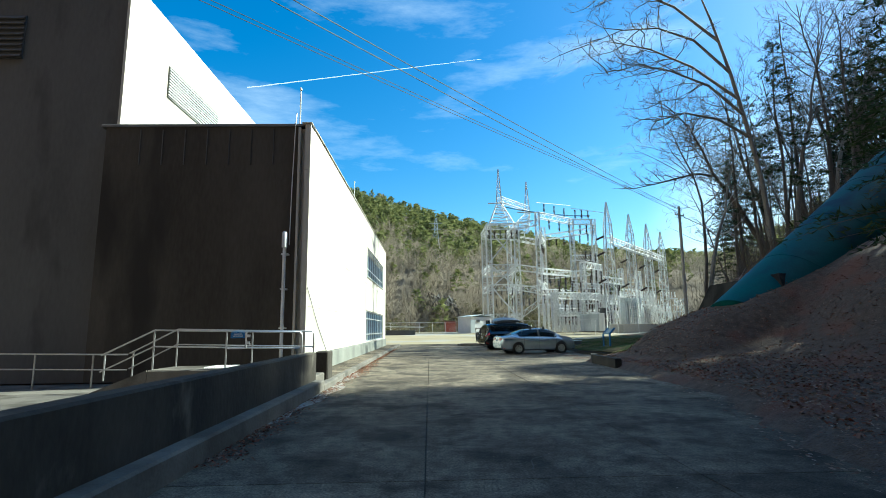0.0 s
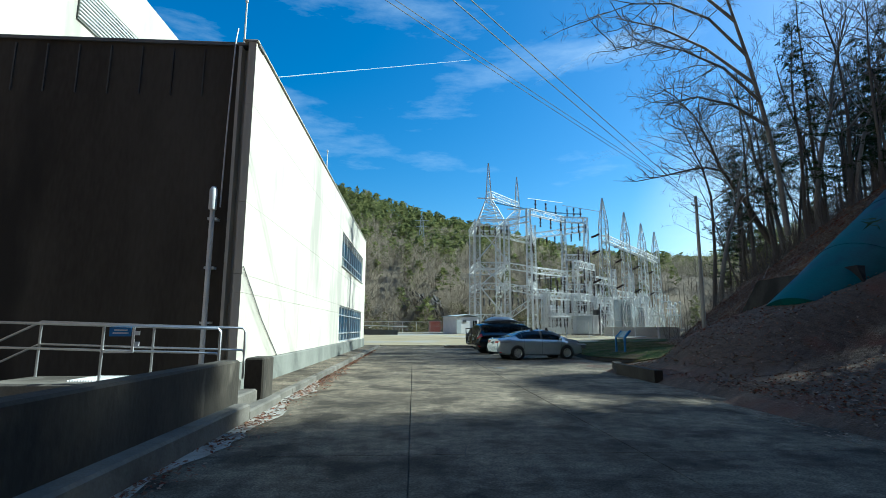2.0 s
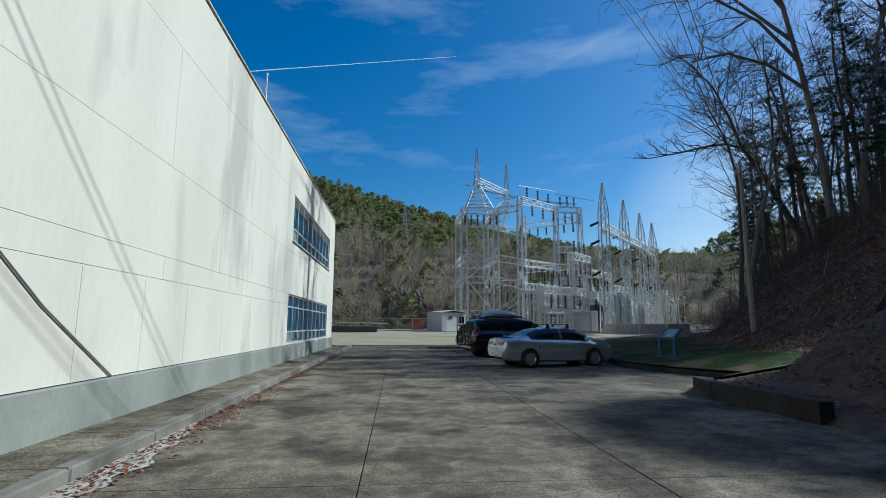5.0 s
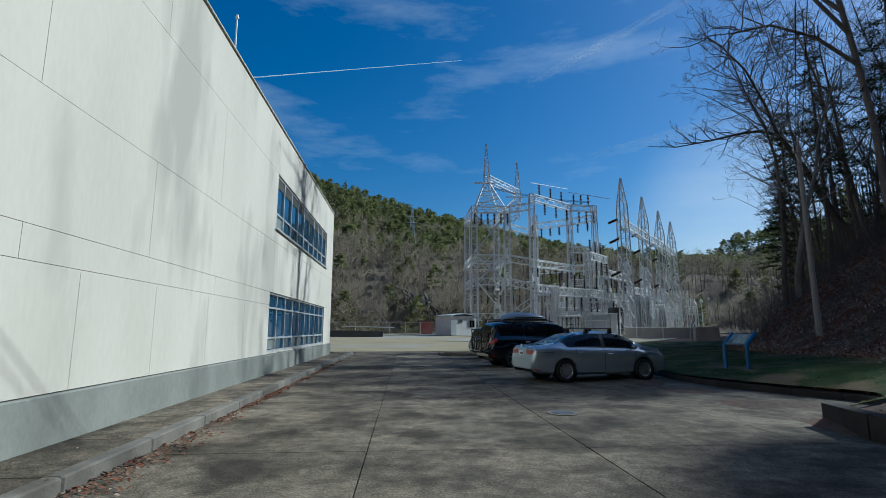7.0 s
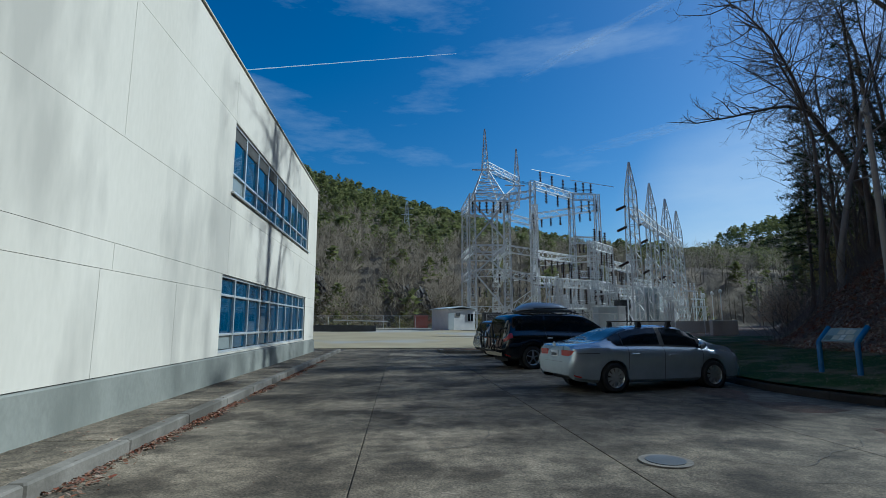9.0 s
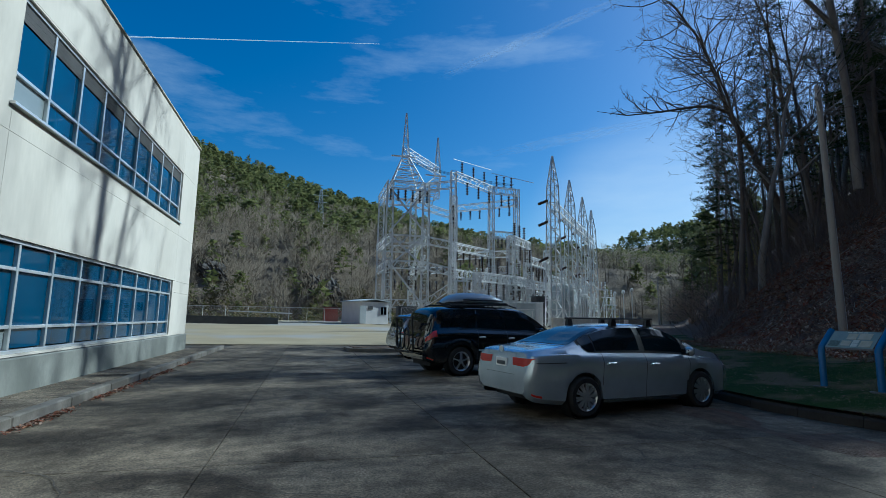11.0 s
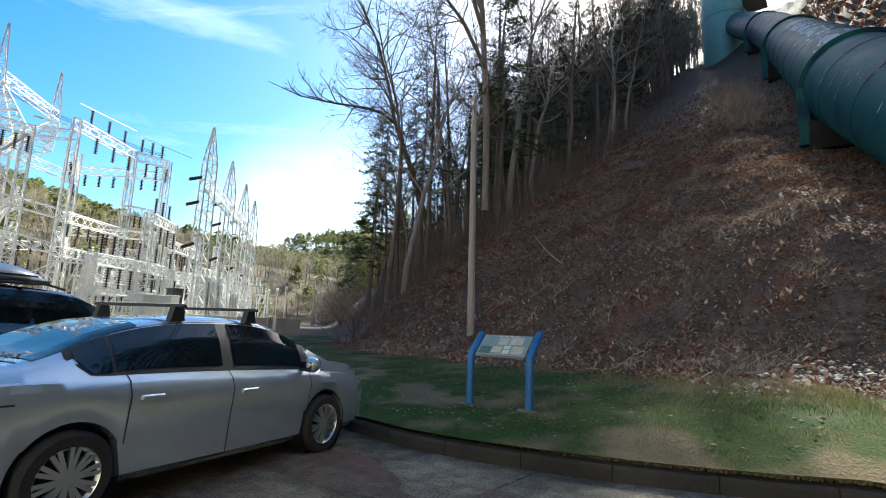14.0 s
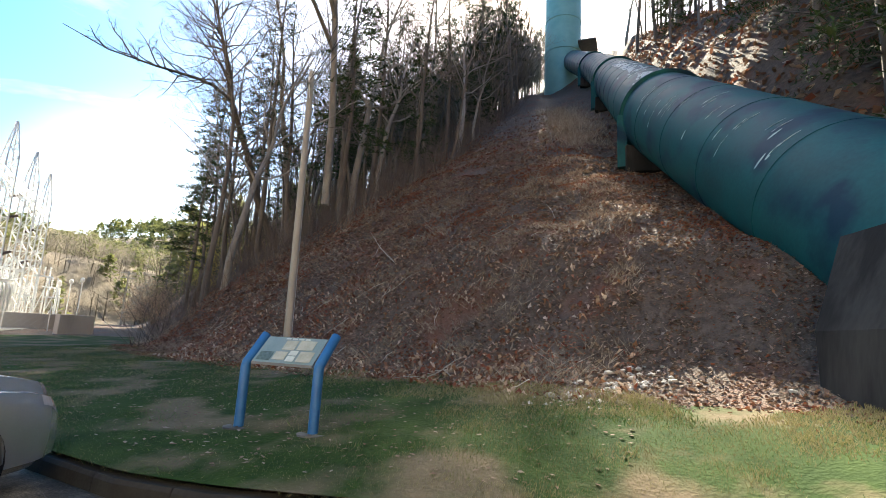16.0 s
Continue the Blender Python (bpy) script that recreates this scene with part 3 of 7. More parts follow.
for x, y, h in ((-4.35, 16.6, 1.5), (-4.05, 27.2, 1.3)):
    mast = thing("roof_mast", "slender white mast standing on the roof edge", "mast")
    part("rod", Geo().tube([(x, y, WZ), (x, y, WZ + h)], [0.03, 0.02], 8), M["white_paint"], mast)
    part("tip", Geo().tube([(x, y, WZ + h), (x, y, WZ + h + 0.1)], [0.045, 0.03], 8), M["white_paint"], mast)
    part("foot", Geo().box((x, y, WZ + 0.04), (0.16, 0.16, 0.08), ch=0.01), M["galv"], mast)

# low walls, ledge, steps and ramp before the end wall
def block(name, c, s, label, cat, m="anchor"):
    return solo(name, Geo().box(c, s, ch=0.03), M[m], label, cat, kind="structure")


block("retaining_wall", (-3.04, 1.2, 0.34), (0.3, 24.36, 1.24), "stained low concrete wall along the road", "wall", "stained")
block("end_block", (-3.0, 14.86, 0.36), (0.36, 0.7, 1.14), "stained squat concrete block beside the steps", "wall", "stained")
block("ledge", (-2.76, 3.0, 0.1), (0.26, 20.4, 0.36), "worn concrete ledge at the foot of the wall", "ledge", "kerb")
block("ledge", (-2.76, 14.2, 0.05), (0.26, 2.0, 0.24), "worn concrete ledge below the step", "ledge", "kerb")
block("step", (-3.05, 13.93, 0.2), (0.3, 1.1, 0.34), "pale concrete step between the low walls", "step", "kerb")
block("step", (-3.4, 13.93, 0.28), (0.38, 1.1, 0.54), "pale concrete step between the low walls", "step", "kerb")
block("walkway", (-5.4, 14.15, 0.26), (3.6, 1.5, 0.62), "raised concrete walkway before the end wall", "walkway", "kerb")
grate = thing("step_grate", "galvanised grating laid on the walkway", "grating")
for i in range(14):
    part("bar", Geo().box((-5.9 + i * 0.045, 14.2, 0.585), (0.015, 0.9, 0.03)), M["galv"], grate)
ramp = Geo().prism([(-16.5, 0.0), (-8.6, 0.02), (-7.2, 0.57), (-7.2, -0.3), (-16.5, -0.3)], "y", 13.4, 14.9)
solo("ramp", ramp, M["kerb"], "concrete access ramp rising to the walkway", "ramp", kind="structure")
block("apron", (-9.9, 6.0, -0.04), (13.3, 20.0, 0.1), "concrete apron before the end wall", "apron", "kerb")


def railing(label, line, posts, r=0.024):
    """Two rails on posts; line gives the top rail."""
    t = thing("handrail", label, "railing", group="ramp railings")
    part("top_rail", Geo().tube(line, r, 8), M["rail"], t, smooth=True)
    part("mid_rail", Geo().tube([(x, y, z - 0.42) for x, y, z in line], r * 0.85, 8), M["rail"], t, smooth=True)
    for x, y, z, lo in posts:
        part("post", Geo().tube([(x, y, lo), (x, y, z)], r, 8), M["rail"], t, smooth=True)
    return t


railing("steel handrail along the front of the raised walkway", [(-8.5, 13.62, 0.95), (-7.17, 13.62, 1.58), (-5.3, 13.62, 1.53), (-3.38, 13.62, 1.48), (-3.34, 13.62, 1.42), (-3.34, 13.62, 0.9)], [(x, 13.62, z, 0.3) for x, z in ((-8.4, 0.98), (-7.17, 1.56), (-5.3, 1.52))])
railing("steel handrail along the back of the raised walkway", [(-8.4, 14.72, 0.95), (-7.1, 14.72, 1.6), (-5.2, 14.72, 1.54), (-3.31, 14.72, 1.49), (-3.27, 14.72, 1.43), (-3.27, 14.72, 0.95)], [(x, 14.72, z, 0.3) for x, z in ((-8.3, 0.98), (-7.1, 1.58), (-5.0, 1.53))])
railing("steel handrail beside the lower ramp", [(-15.4, 14.72, 1.12), (-12.6, 14.72, 1.0), (-8.45, 14.72, 0.92)], [(x, 14.72, z, 0.0) for x, z in ((-14.8, 1.1), (-12.6, 1.0), (-11.0, 0.97), (-9.4, 0.94))])
notice = thing("notice", "small blue notice plate fixed to the handrail", "sign")
part("plate", Geo().box((-5.0, 13.58, 1.42), (0.36, 0.02, 0.15)), M["notice_blue"], notice)
for k, wdt in ((0.03, 0.22), (-0.02, 0.26)):
    part("text_bar", Geo().box((-4.99, 13.567, 1.42 + k), (wdt, 0.006, 0.02)), M["white_paint"], notice)
part("plate_arm", Geo().box((-4.78, 13.58, 1.28), (0.04, 0.02, 0.42)), M["alu"], notice)
part("plate_arm", Geo().box((-5.02, 13.58, 1.08), (0.46, 0.02, 0.03)), M["alu"], notice)
for z in (1.4, 1.22):
    part("tag", Geo().box((-4.71, 13.57, z), (0.08, 0.02, 0.07)), M["white_paint"], notice)
# ---- the switchyard ----
YARD_Z = 0.75


def lattice(geo_legs, geo_brace, base, top, n, leg=0.11, bar=0.05):
    """A four-legged lattice between two squares of corners (lists of four points)."""
    for a, b in zip(base, top):
        geo_legs.append((a, b, leg))
    for k in range(n):
        lo = [Vector(a).lerp(Vector(b), k / n) for a, b in zip(base, top)]
        hi = [Vector(a).lerp(Vector(b), (k + 1) / n) for a, b in zip(base, top)]
        for i in range(4):
            j = (i + 1) % 4
            geo_brace.beam(lo[i], hi[j], bar) if (k + i) % 2 else geo_brace.beam(lo[j], hi[i], bar)
            geo_brace.beam(hi[i], hi[j], bar)


def square(x, y, z, w, d=None):
    d = d or w
    return [(x - w / 2, y - d / 2, z), (x + w / 2, y - d / 2, z), (x + w / 2, y + d / 2, z), (x - w / 2, y + d / 2, z)]


def finish(t, legs, brace):
    for a, b, w in legs:
        part("leg", Geo().beam(a, b, w), M["galv"], t)
    part("bracing", brace, M["galv"], t, recalc=False)


def girder(brace, a, b, h=1.0, n=10, w=0.8):
    """A box girder of lattice between two points."""
    a, b = Vector(a), Vector(b)
    side = (b - a).cross(Vector((0, 0, 1))).normalized() * (w / 2)
    up = Vector((0, 0, h))
    chords = [(a + s * side + k * up, b + s * side + k * up) for s in (-1, 1) for k in (0, 1)]
    for p, q in chords:
        brace.beam(p, q, 0.09)
    for i in range(n):
        for s in (0, 2):
            p0, p1 = chords[s][0].lerp(chords[s][1], i / n), chords[s][0].lerp(chords[s][1], (i + 1) / n)
            q0, q1 = chords[s + 1][0].lerp(chords[s + 1][1], i / n), chords[s + 1][0].lerp(chords[s + 1][1], (i + 1) / n)
            brace.beam(p0, q1, 0.05) if i % 2 else brace.beam(q0, p1, 0.05)
        for k in (0, 1):
            p0, q1 = chords[k][0].lerp(chords[k][1], i / n), chords[k + 2][0].lerp(chords[k + 2][1], (i + 1) / n)
            brace.beam(p0, q1, 0.05)


def insulator(g, a, b, n=8, r=0.16):
    """A string of porcelain discs between two points."""
    a, b = Vector(a), Vector(b)
    pts, rad = [], []
    for i in range(n):
        for f, q in ((0.05, 0.3), (0.3, 1.0), (0.55, 0.95), (0.75, 0.3)):
            pts.append(a.lerp(b, (i + f) / n))
            rad.append(r * q)
    g.tube(pts, rad, 6)


def insulator_string(t, a, b, n=8, r=0.21):
    g = Geo()
    insulator(g, a, b, n, r)
    part("insulator", g, M["insul"], t, "dark brown porcelain insulator string", recalc=False)


def tall_gantry(x0, x1, ya, yb, z_top, apexes):
    """Box frame on four lattice columns, with two tapering peaks."""
    t = thing("substation_gantry", "tall galvanised lattice gantry with two tapering peaks", "gantry", group="switchyard steelwork")
    legs, br = [], Geo()
    for x, y in ((x0, ya), (x1, ya), (x1 + 0.2, yb), (x0 + 0.2, yb)):
        lattice(legs, br, square(x, y, YARD_Z, 1.0), square(x, y, z_top, 0.8), 20)
    for z in (z_top, z_top - 7.4, z_top - 10.9, 3.9):
        girder(br, (x0, ya, z - 1), (x1, ya, z - 1), n=8)
        girder(br, (x1, ya, z - 1), (x1, yb, z - 1), n=10)
        girder(br, (x0, ya, z - 1), (x0, yb, z - 1), n=10)
        if z > 12:
            girder(br, (x0, yb, z - 1), (x1, yb, z - 1), n=8)
    for p, q in (((x0, ya, 8.3), (x1, ya, 12.7)), ((x1, ya, 8.3), (x0, ya, 12.7)), ((x1, ya, 13.6), (x1, yb, 8.3)), ((x1, yb, 5), (x1, ya, 10)), ((x0, ya, z_top - 1), (x1, ya, z_top - 7)), ((x1, ya, z_top - 1), (x0, ya, z_top - 7)), ((x0, ya, 9), (x1, ya, 3))):
        br.beam(p, q, 0.22)
    for (ax, ay, az), (cx, cy) in apexes:
        base = square(cx, cy, z_top, x1 - x0 - 0.6, 5.0)
        mid = square(ax, ay, az - 6.8, 1.0)
        lattice(legs, br, base, mid, 6, 0.13, 0.07)
        lattice(legs, br, mid, square(ax, ay, az, 0.12), 6, 0.09, 0.05)
        br.beam((ax - 2.0, ay, az - 6.5), (ax + 1.4, ay, az - 6.5), 0.18)
    (a, _), (b, _) = apexes
    girder(br, (a[0], a[1], a[2] - 6.2), (b[0], b[1], b[2] - 6.2), 1.0, 12)
    finish(t, legs, br)
    for i in range(6):
        x = x0 + (x1 - x0) * i / 5
        insulator_string(t, (x, ya - 0.5, z_top - 1.2), (x, ya - 0.5, z_top - 2.9))
    for i in range(9):
        x = x0 + 0.4 + (x1 - x0 + 3.0) * i / 8
        for dz in (0.0, 2.0):
            insulator_string(t, (x, ya + 3.0, z_top - 11.2 - dz), (x, ya + 3.0, z_top - 12.7 - dz))
    return t


tall_gantry(10.75, 15.75, 88.9, 99.0, 20.0, [((13.15, 91.5, 30.96), (13.25, 91.4)), ((20.2, 100.8, 31.3), (17.4, 99.5))])


def gantry(name, label, cols, z, beams, tops=()):
    t = thing("substation_gantry", label, "gantry", group="switchyard steelwork")
    legs, br = [], Geo()
    for x, y in cols:
        lattice(legs, br, square(x, y, YARD_Z, 0.9), square(x, y, z, 0.7), 18)
    for i, j, zz in beams:
        girder(br, (*cols[i], zz - 1), (*cols[j], zz - 1), n=9)
        (xa, ya), (xb, yb) = cols[i], cols[j]
        count = 3 if zz > z - 1 else 6
        for k in range(count):
            f = (k + 0.7) / (count + 0.4)
            x, y = xa + (xb - xa) * f, ya + (yb - ya) * f
            if zz > z - 1:
                insulator_string(t, (x, y, zz), (x, y, zz + 1.9))
                insulator_string(t, (x + 0.8, y, zz - 1.1), (x + 0.8, y, zz - 3.0))
            else:
                insulator_string(t, (x, y, zz - 1.1), (x, y, zz - 2.6))
    for a, b in tops:
        br.beam(a, b, 0.07)
    finish(t, legs, br)
    return t


gantry("g", "galvanised lattice switchyard gantry carrying porcelain insulators", [(19.5, 88.5), (27.4, 94.7), (31.8, 95.2), (23.8, 102.8)], 22.0,
       [(0, 1, 22.0), (1, 2, 22.0), (2, 3, 20.4), (0, 3, 18.7), (1, 2, 15.0), (0, 1, 11.9), (1, 2, 9.6), (2, 3, 12.3), (0, 1, 8.2), (0, 3, 10)],
       [((27.4, 94.7, 24.2), (34.0, 93.3, 22.8)), ((19.5, 88.5, 23.8), (27.4, 94.7, 24.7))])
gantry("g", "lower galvanised lattice bus structure", [(24.8, 80.5), (29.0, 84.9), (35.0, 91.2), (40.5, 96.5)], 11.9,
       [(0, 1, 11.9), (1, 2, 10.0), (2, 3, 8.2), (0, 1, 6.9), (1, 2, 6.4), (2, 3, 6.0)])
gantry("g", "low galvanised lattice bus structure", [(19.2, 77.0), (23.4, 79.6), (27.6, 83.2), (33.6, 86.7)], 6.8,
       [(0, 1, 6.8), (1, 2, 6.8), (2, 3, 6.6), (0, 1, 4.3), (1, 2, 4.1)])


def line_mast(x, y, h, w):
    t = thing("lattice_mast", "slender galvanised lattice mast with a pointed top", "mast", group="line masts")
    legs, br = [], Geo()
    lattice(legs, br, square(x, y, YARD_Z, w * 1.05), square(x, y, h - 3.4, w * 0.72), 16, 0.10, 0.05)
    lattice(legs, br, square(x, y, h - 3.4, w * 0.72), square(x, y, h, 0.1), 5, 0.08, 0.05)
    finish(t, legs, br)
    for k in (0.42, 0.62, 0.74):
        insulator_string(t, (x - w * 0.5, y, h * k), (x - w * 0.5 - 1.3, y - 0.5, h * k - 0.6), 7, 0.17)
    return t


MASTS = [(25.83, 71.1, 19.36), (32.2, 79.0, 19.3), (37.9, 85.7, 19.05), (43.8, 93.2, 19.1)]
for x, y, h in MASTS:
    line_mast(x, y, h, 1.28)
tie = thing("substation_gantry", "lattice girders tying the two tall gantries together", "gantry", group="switchyard steelwork")
for a, b in (((15.75, 88.9, 19.0), (19.5, 88.5, 19.6)), ((15.95, 99.0, 19.0), (23.8, 102.8, 18.1)), ((15.75, 88.9, 11.6), (19.5, 88.5, 11.0)), ((15.75, 88.9, 8.1), (19.5, 88.5, 7.3)), ((15.75, 88.9, 2.9), (19.5, 88.5, 5.5)), ((15.95, 99.0, 8.2), (23.8, 102.8, 9.1))):
    br = Geo()
    girder(br, a, b, 1.0, 6)
    part("girder", br, M["galv"], tie, recalc=False)
link = thing("substation_gantry", "lattice girder strung between the line masts", "gantry", group="switchyard steelwork")
for (xa, ya, ha), (xb, yb, hb) in zip(MASTS, MASTS[1:]):
    br = Geo()
    girder(br, (xa, ya, 13.4), (xb, yb, 13.4), 0.85, 9, 0.7)
    part("girder", br, M["galv"], link, recalc=False)
rng = random.Random(11)
# low steel frames, breakers and posts between the columns
equip = Geo()
for i in range(85):
    x = 18.5 + rng.random() * 26
    y = 76 + (x - 18.5) * 0.55 + rng.random() * 13
    h = rng.choice((2.4, 3.2, 4.4, 5.6))
    for dx in (0, 1.4):
        equip.beam((x + dx, y, YARD_Z), (x + dx, y, YARD_Z + h), 0.12)
    equip.beam((x - 0.3, y, YARD_Z + h), (x + 1.7, y, YARD_Z + h), 0.16)
    equip.beam((x, y, YARD_Z + 0.4), (x + 1.4, y, YARD_Z + h), 0.07)
    for dx in (0.1, 0.7, 1.3):
        insulator(equip, (x + dx, y, YARD_Z + h), (x + dx, y, YARD_Z + h + 1.2), 5, 0.12)
solo("switchgear", equip, M["galv"], "crowd of small galvanised switch frames and bushings", "switchgear", kind="stuff", recalc=False)


def cabinet(label, x, y, w, d, h, m, fins=0, name="transformer"):
    t = thing(name, label, name.replace("_", " "))
    part("body", Geo().box((x, y, YARD_Z + 0.15 + h / 2), (w, d, h), ch=0.05), M[m], t)
    part("base", Geo().box((x, y, YARD_Z + 0.08), (w + 0.4, d + 0.4, 0.16), ch=0.02), M["kerb"], t)
    part("lid", Geo().box((x, y, YARD_Z + 0.19 + h), (w + 0.16, d + 0.16, 0.08), ch=0.02), M[m], t)
    for i in range(fins):
        part("fin", Geo().box((x - w / 2 + (i + 0.5) * w / fins, y - d / 2 - 0.18, YARD_Z + 0.2 + h * 0.5), (0.07, 0.34, h * 0.8)), M[m], t)
    part("door", Geo().box((x + w * 0.18, y - d / 2 - 0.02, YARD_Z + 0.2 + h * 0.48), (w * 0.4, 0.05, h * 0.8), ch=0.01), M[m], t)
    return t


cabinet("pale grey steel switch cabinet on a concrete base", 22.7, 72.0, 2.1, 1.6, 2.3, "steel_grey", name="switch_cabinet")
cabinet("white steel switch cabinet on a concrete base", 24.3, 72.2, 0.85, 1.6, 2.4, "white_paint", name="switch_cabinet")
cabinet("dark transformer tank between the masts", 26.8, 76.8, 1.4, 1.4, 3.3, "dark_grey", 5)
cabinet("pale blue-grey transformer with cooling fins", 32.2, 81.3, 2.0, 2.2, 5.0, "steel_grey", 7)
cabinet("white transformer radiator bank", 34.5, 81.0, 1.2, 1.6, 3.9, "white_paint", 4)
cabinet("dark grey equipment cabinet beside the hut", 12.0, 81.5, 2.2, 1.8, 1.9, "dark_grey", name="switch_cabinet")

# white hut
hut = thing("hut", "small white control hut with one window", "hut")
hx, hy = 7.45, 84.6
part("wall", Geo().box((hx, hy, YARD_Z + 1.3), (3.8, 4.6, 2.6)), M["white_paint"], hut)
part("roof", Geo().prism([(hx - 2.1, YARD_Z + 2.58), (hx, YARD_Z + 2.85), (hx + 2.1, YARD_Z + 2.58), (hx + 2.1, YARD_Z + 2.68), (hx, YARD_Z + 2.96), (hx - 2.1, YARD_Z + 2.68)], "y", hy - 2.5, hy + 2.5), M["steel_grey"], hut)
win = part("window", Geo().box((hx + 1.2, hy - 2.31, YARD_Z + 1.55), (0.8, 0.04, 0.9)), M["car_glass"], hut)
for dx in (-0.42, 0.0, 0.42):
    part("bar", Geo().box((hx + 1.2 + dx, hy - 2.35, YARD_Z + 1.55), (0.05, 0.04, 0.95)), M["alu"], win)
part("sign_plate", Geo().box((hx - 0.6, hy - 2.33, YARD_Z + 1.9), (0.6, 0.04, 0.4)), M["dark_grey"], hut)
part("door", Geo().box((hx - 1.6, hy - 2.32, YARD_Z + 1.05), (0.8, 0.05, 2.0)), M["steel_grey"], hut)

hut.matrix_world = pose(hx, hy, 0, 0, 0, 24) @ pose(-hx, -hy, 0)

shed = thing("shed", "small red shed by the fence", "shed")
part("wall", Geo().box((4.2, 105.0, YARD_Z + 1.1), (2.2, 2.0, 2.2)), M["red_door"], shed)
part("roof", Geo().box((4.2, 105.0, YARD_Z + 2.26), (2.5, 2.3, 0.12)), M["dark_grey"], shed)
rack_g = Geo()
for i in range(16):
    a = (5.5 + rng.random() * 2.3, 104.0 + rng.random(), YARD_Z + 0.1 + rng.random() * 1.6)
    rack_g.beam(a, (a[0] + rng.uniform(-1.3, 1.3), a[1], YARD_Z + 0.1 + rng.random() * 1.9), 0.14)
solo("timber_stack", rack_g, M["red_door"], "jumble of reddish timber beside the shed", "timber", kind="stuff")


def fence(label, pts, h=2.1, step=3.0):
    """Chain-link fence: posts, rails and wire mesh."""
    t = thing("fence", label, "fence")
    wire = Geo()
    for (xa, ya), (xb, yb) in zip(pts, pts[1:]):
        L = math.hypot(xb - xa, yb - ya)
        n = max(1, round(L / step))
        for i in range(n + 1):
            x, y = xa + (xb - xa) * i / n, ya + (yb - ya) * i / n
            z = ground_z(x, y)
            part("post", Geo().tube([(x, y, z - 0.1), (x, y, z + h)], 0.04, 6), M["galv"], t)
        za, zb = ground_z(xa, ya), ground_z(xb, yb)
        part("rail", Geo().beam((xa, ya, za + h), (xb, yb, zb + h), 0.05), M["galv"], t)
        k = int(L / 0.45)
        for i in range(k):
            for s in (-1, 1):
                f0, f1 = i / k, min(1, max(0, (i + s * h / 0.45) / k))
                wire.beam((xa + (xb - xa) * f0, ya + (yb - ya) * f0, za + (zb - za) * f0 + 0.05), (xa + (xb - xa) * f1, ya + (yb - ya) * f1, za + (zb - za) * f1 + h * (abs(f1 - f0) * k * 0.45 / h)), 0.012)
    part("wire_mesh", wire, M["galv"], t, recalc=False)["kind"] = "stuff"
    return t


fence("grey chain-link fence behind the gravel yard", [(-20, 102), (-4.6, 100.7), (3.2, 102), (11.5, 100.2)])
fence("grey chain-link fence in front of the switchyard", [(11.2, 80.5), (18.2, 74.5), (25.2, 67.8), (29.8, 65.4)])
barrier = thing("silt_barrier", "low black plastic silt barrier across the yard", "barrier")
part("sheet", Geo().beam((-14.6, 76.6, 1.1), (-2.2, 78.3, 0.95), 0.1, 0.75), M["dark_grey"], barrier)
part("rail", Geo().beam((-7.3, 80.2, 1.95), (-0.9, 81.5, 1.8), 0.08, 0.12), M["galv"], barrier)
for i in range(6):
    x = -14.5 + i * 2.45
    part("stake", Geo().beam((x, 76.7 + i * 0.33, 0.4), (x, 76.7 + i * 0.33, 1.6), 0.07), M["bark"], barrier)

# low concrete wall, gate posts and lamps at the end of the yard
block("yard_wall", (28.6, 69.0, 1.2), (8.2, 0.3, 1.2), "pale low concrete wall round the switchyard", "wall", "wall_white")
block("yard_wall", (29.3, 61.8, 0.95), (2.4, 0.5, 1.7), "pale concrete block wall by the gate", "wall", "wall_white")
for x, y, h in ((38.0, 75.0, 5.25), (38.9, 78.0, 5.2), (40.0, 81.5, 5.2), (42.2, 85.0, 5.2)):
    lamp = thing("yard_lamp", "slim grey yard lamp post with a white globe", "lamp", group="yard lamps")
    z = ground_z(x, y)
    part("post", Geo().tube([(x, y, z), (x, y, h - 0.2)], 0.05, 8), M["galv"], lamp)
    ball = Geo().tube([(x, y, h - 0.25), (x, y, h - 0.18), (x, y, h), (x, y, h + 0.18), (x, y, h + 0.24)], [0.06, 0.16, 0.2, 0.14, 0.03], 10)
    part("globe", ball, M["white_paint"], lamp, smooth=True)
# ---- parked cars ----
def chain(pts):
    """A smooth curve through (x, value)."""
    slope = []
    for i in range(len(pts)):
        a, b = pts[max(0, i - 1)], pts[min(len(pts) - 1, i + 1)]
        slope.append((b[1] - a[1]) / (b[0] - a[0]))

    def value(x):
        x = min(max(x, pts[0][0]), pts[-1][0])
        for i in range(len(pts) - 1):
            (a, p), (b, q) = pts[i], pts[i + 1]
            if x <= b:
                w = b - a
                t = (x - a) / w
                return (2 * t ** 3 - 3 * t * t + 1) * p + (t ** 3 - 2 * t * t + t) * w * slope[i] + (3 * t * t - 2 * t ** 3) * q + (t ** 3 - t * t) * w * slope[i + 1]
        return pts[-1][1]
    return value


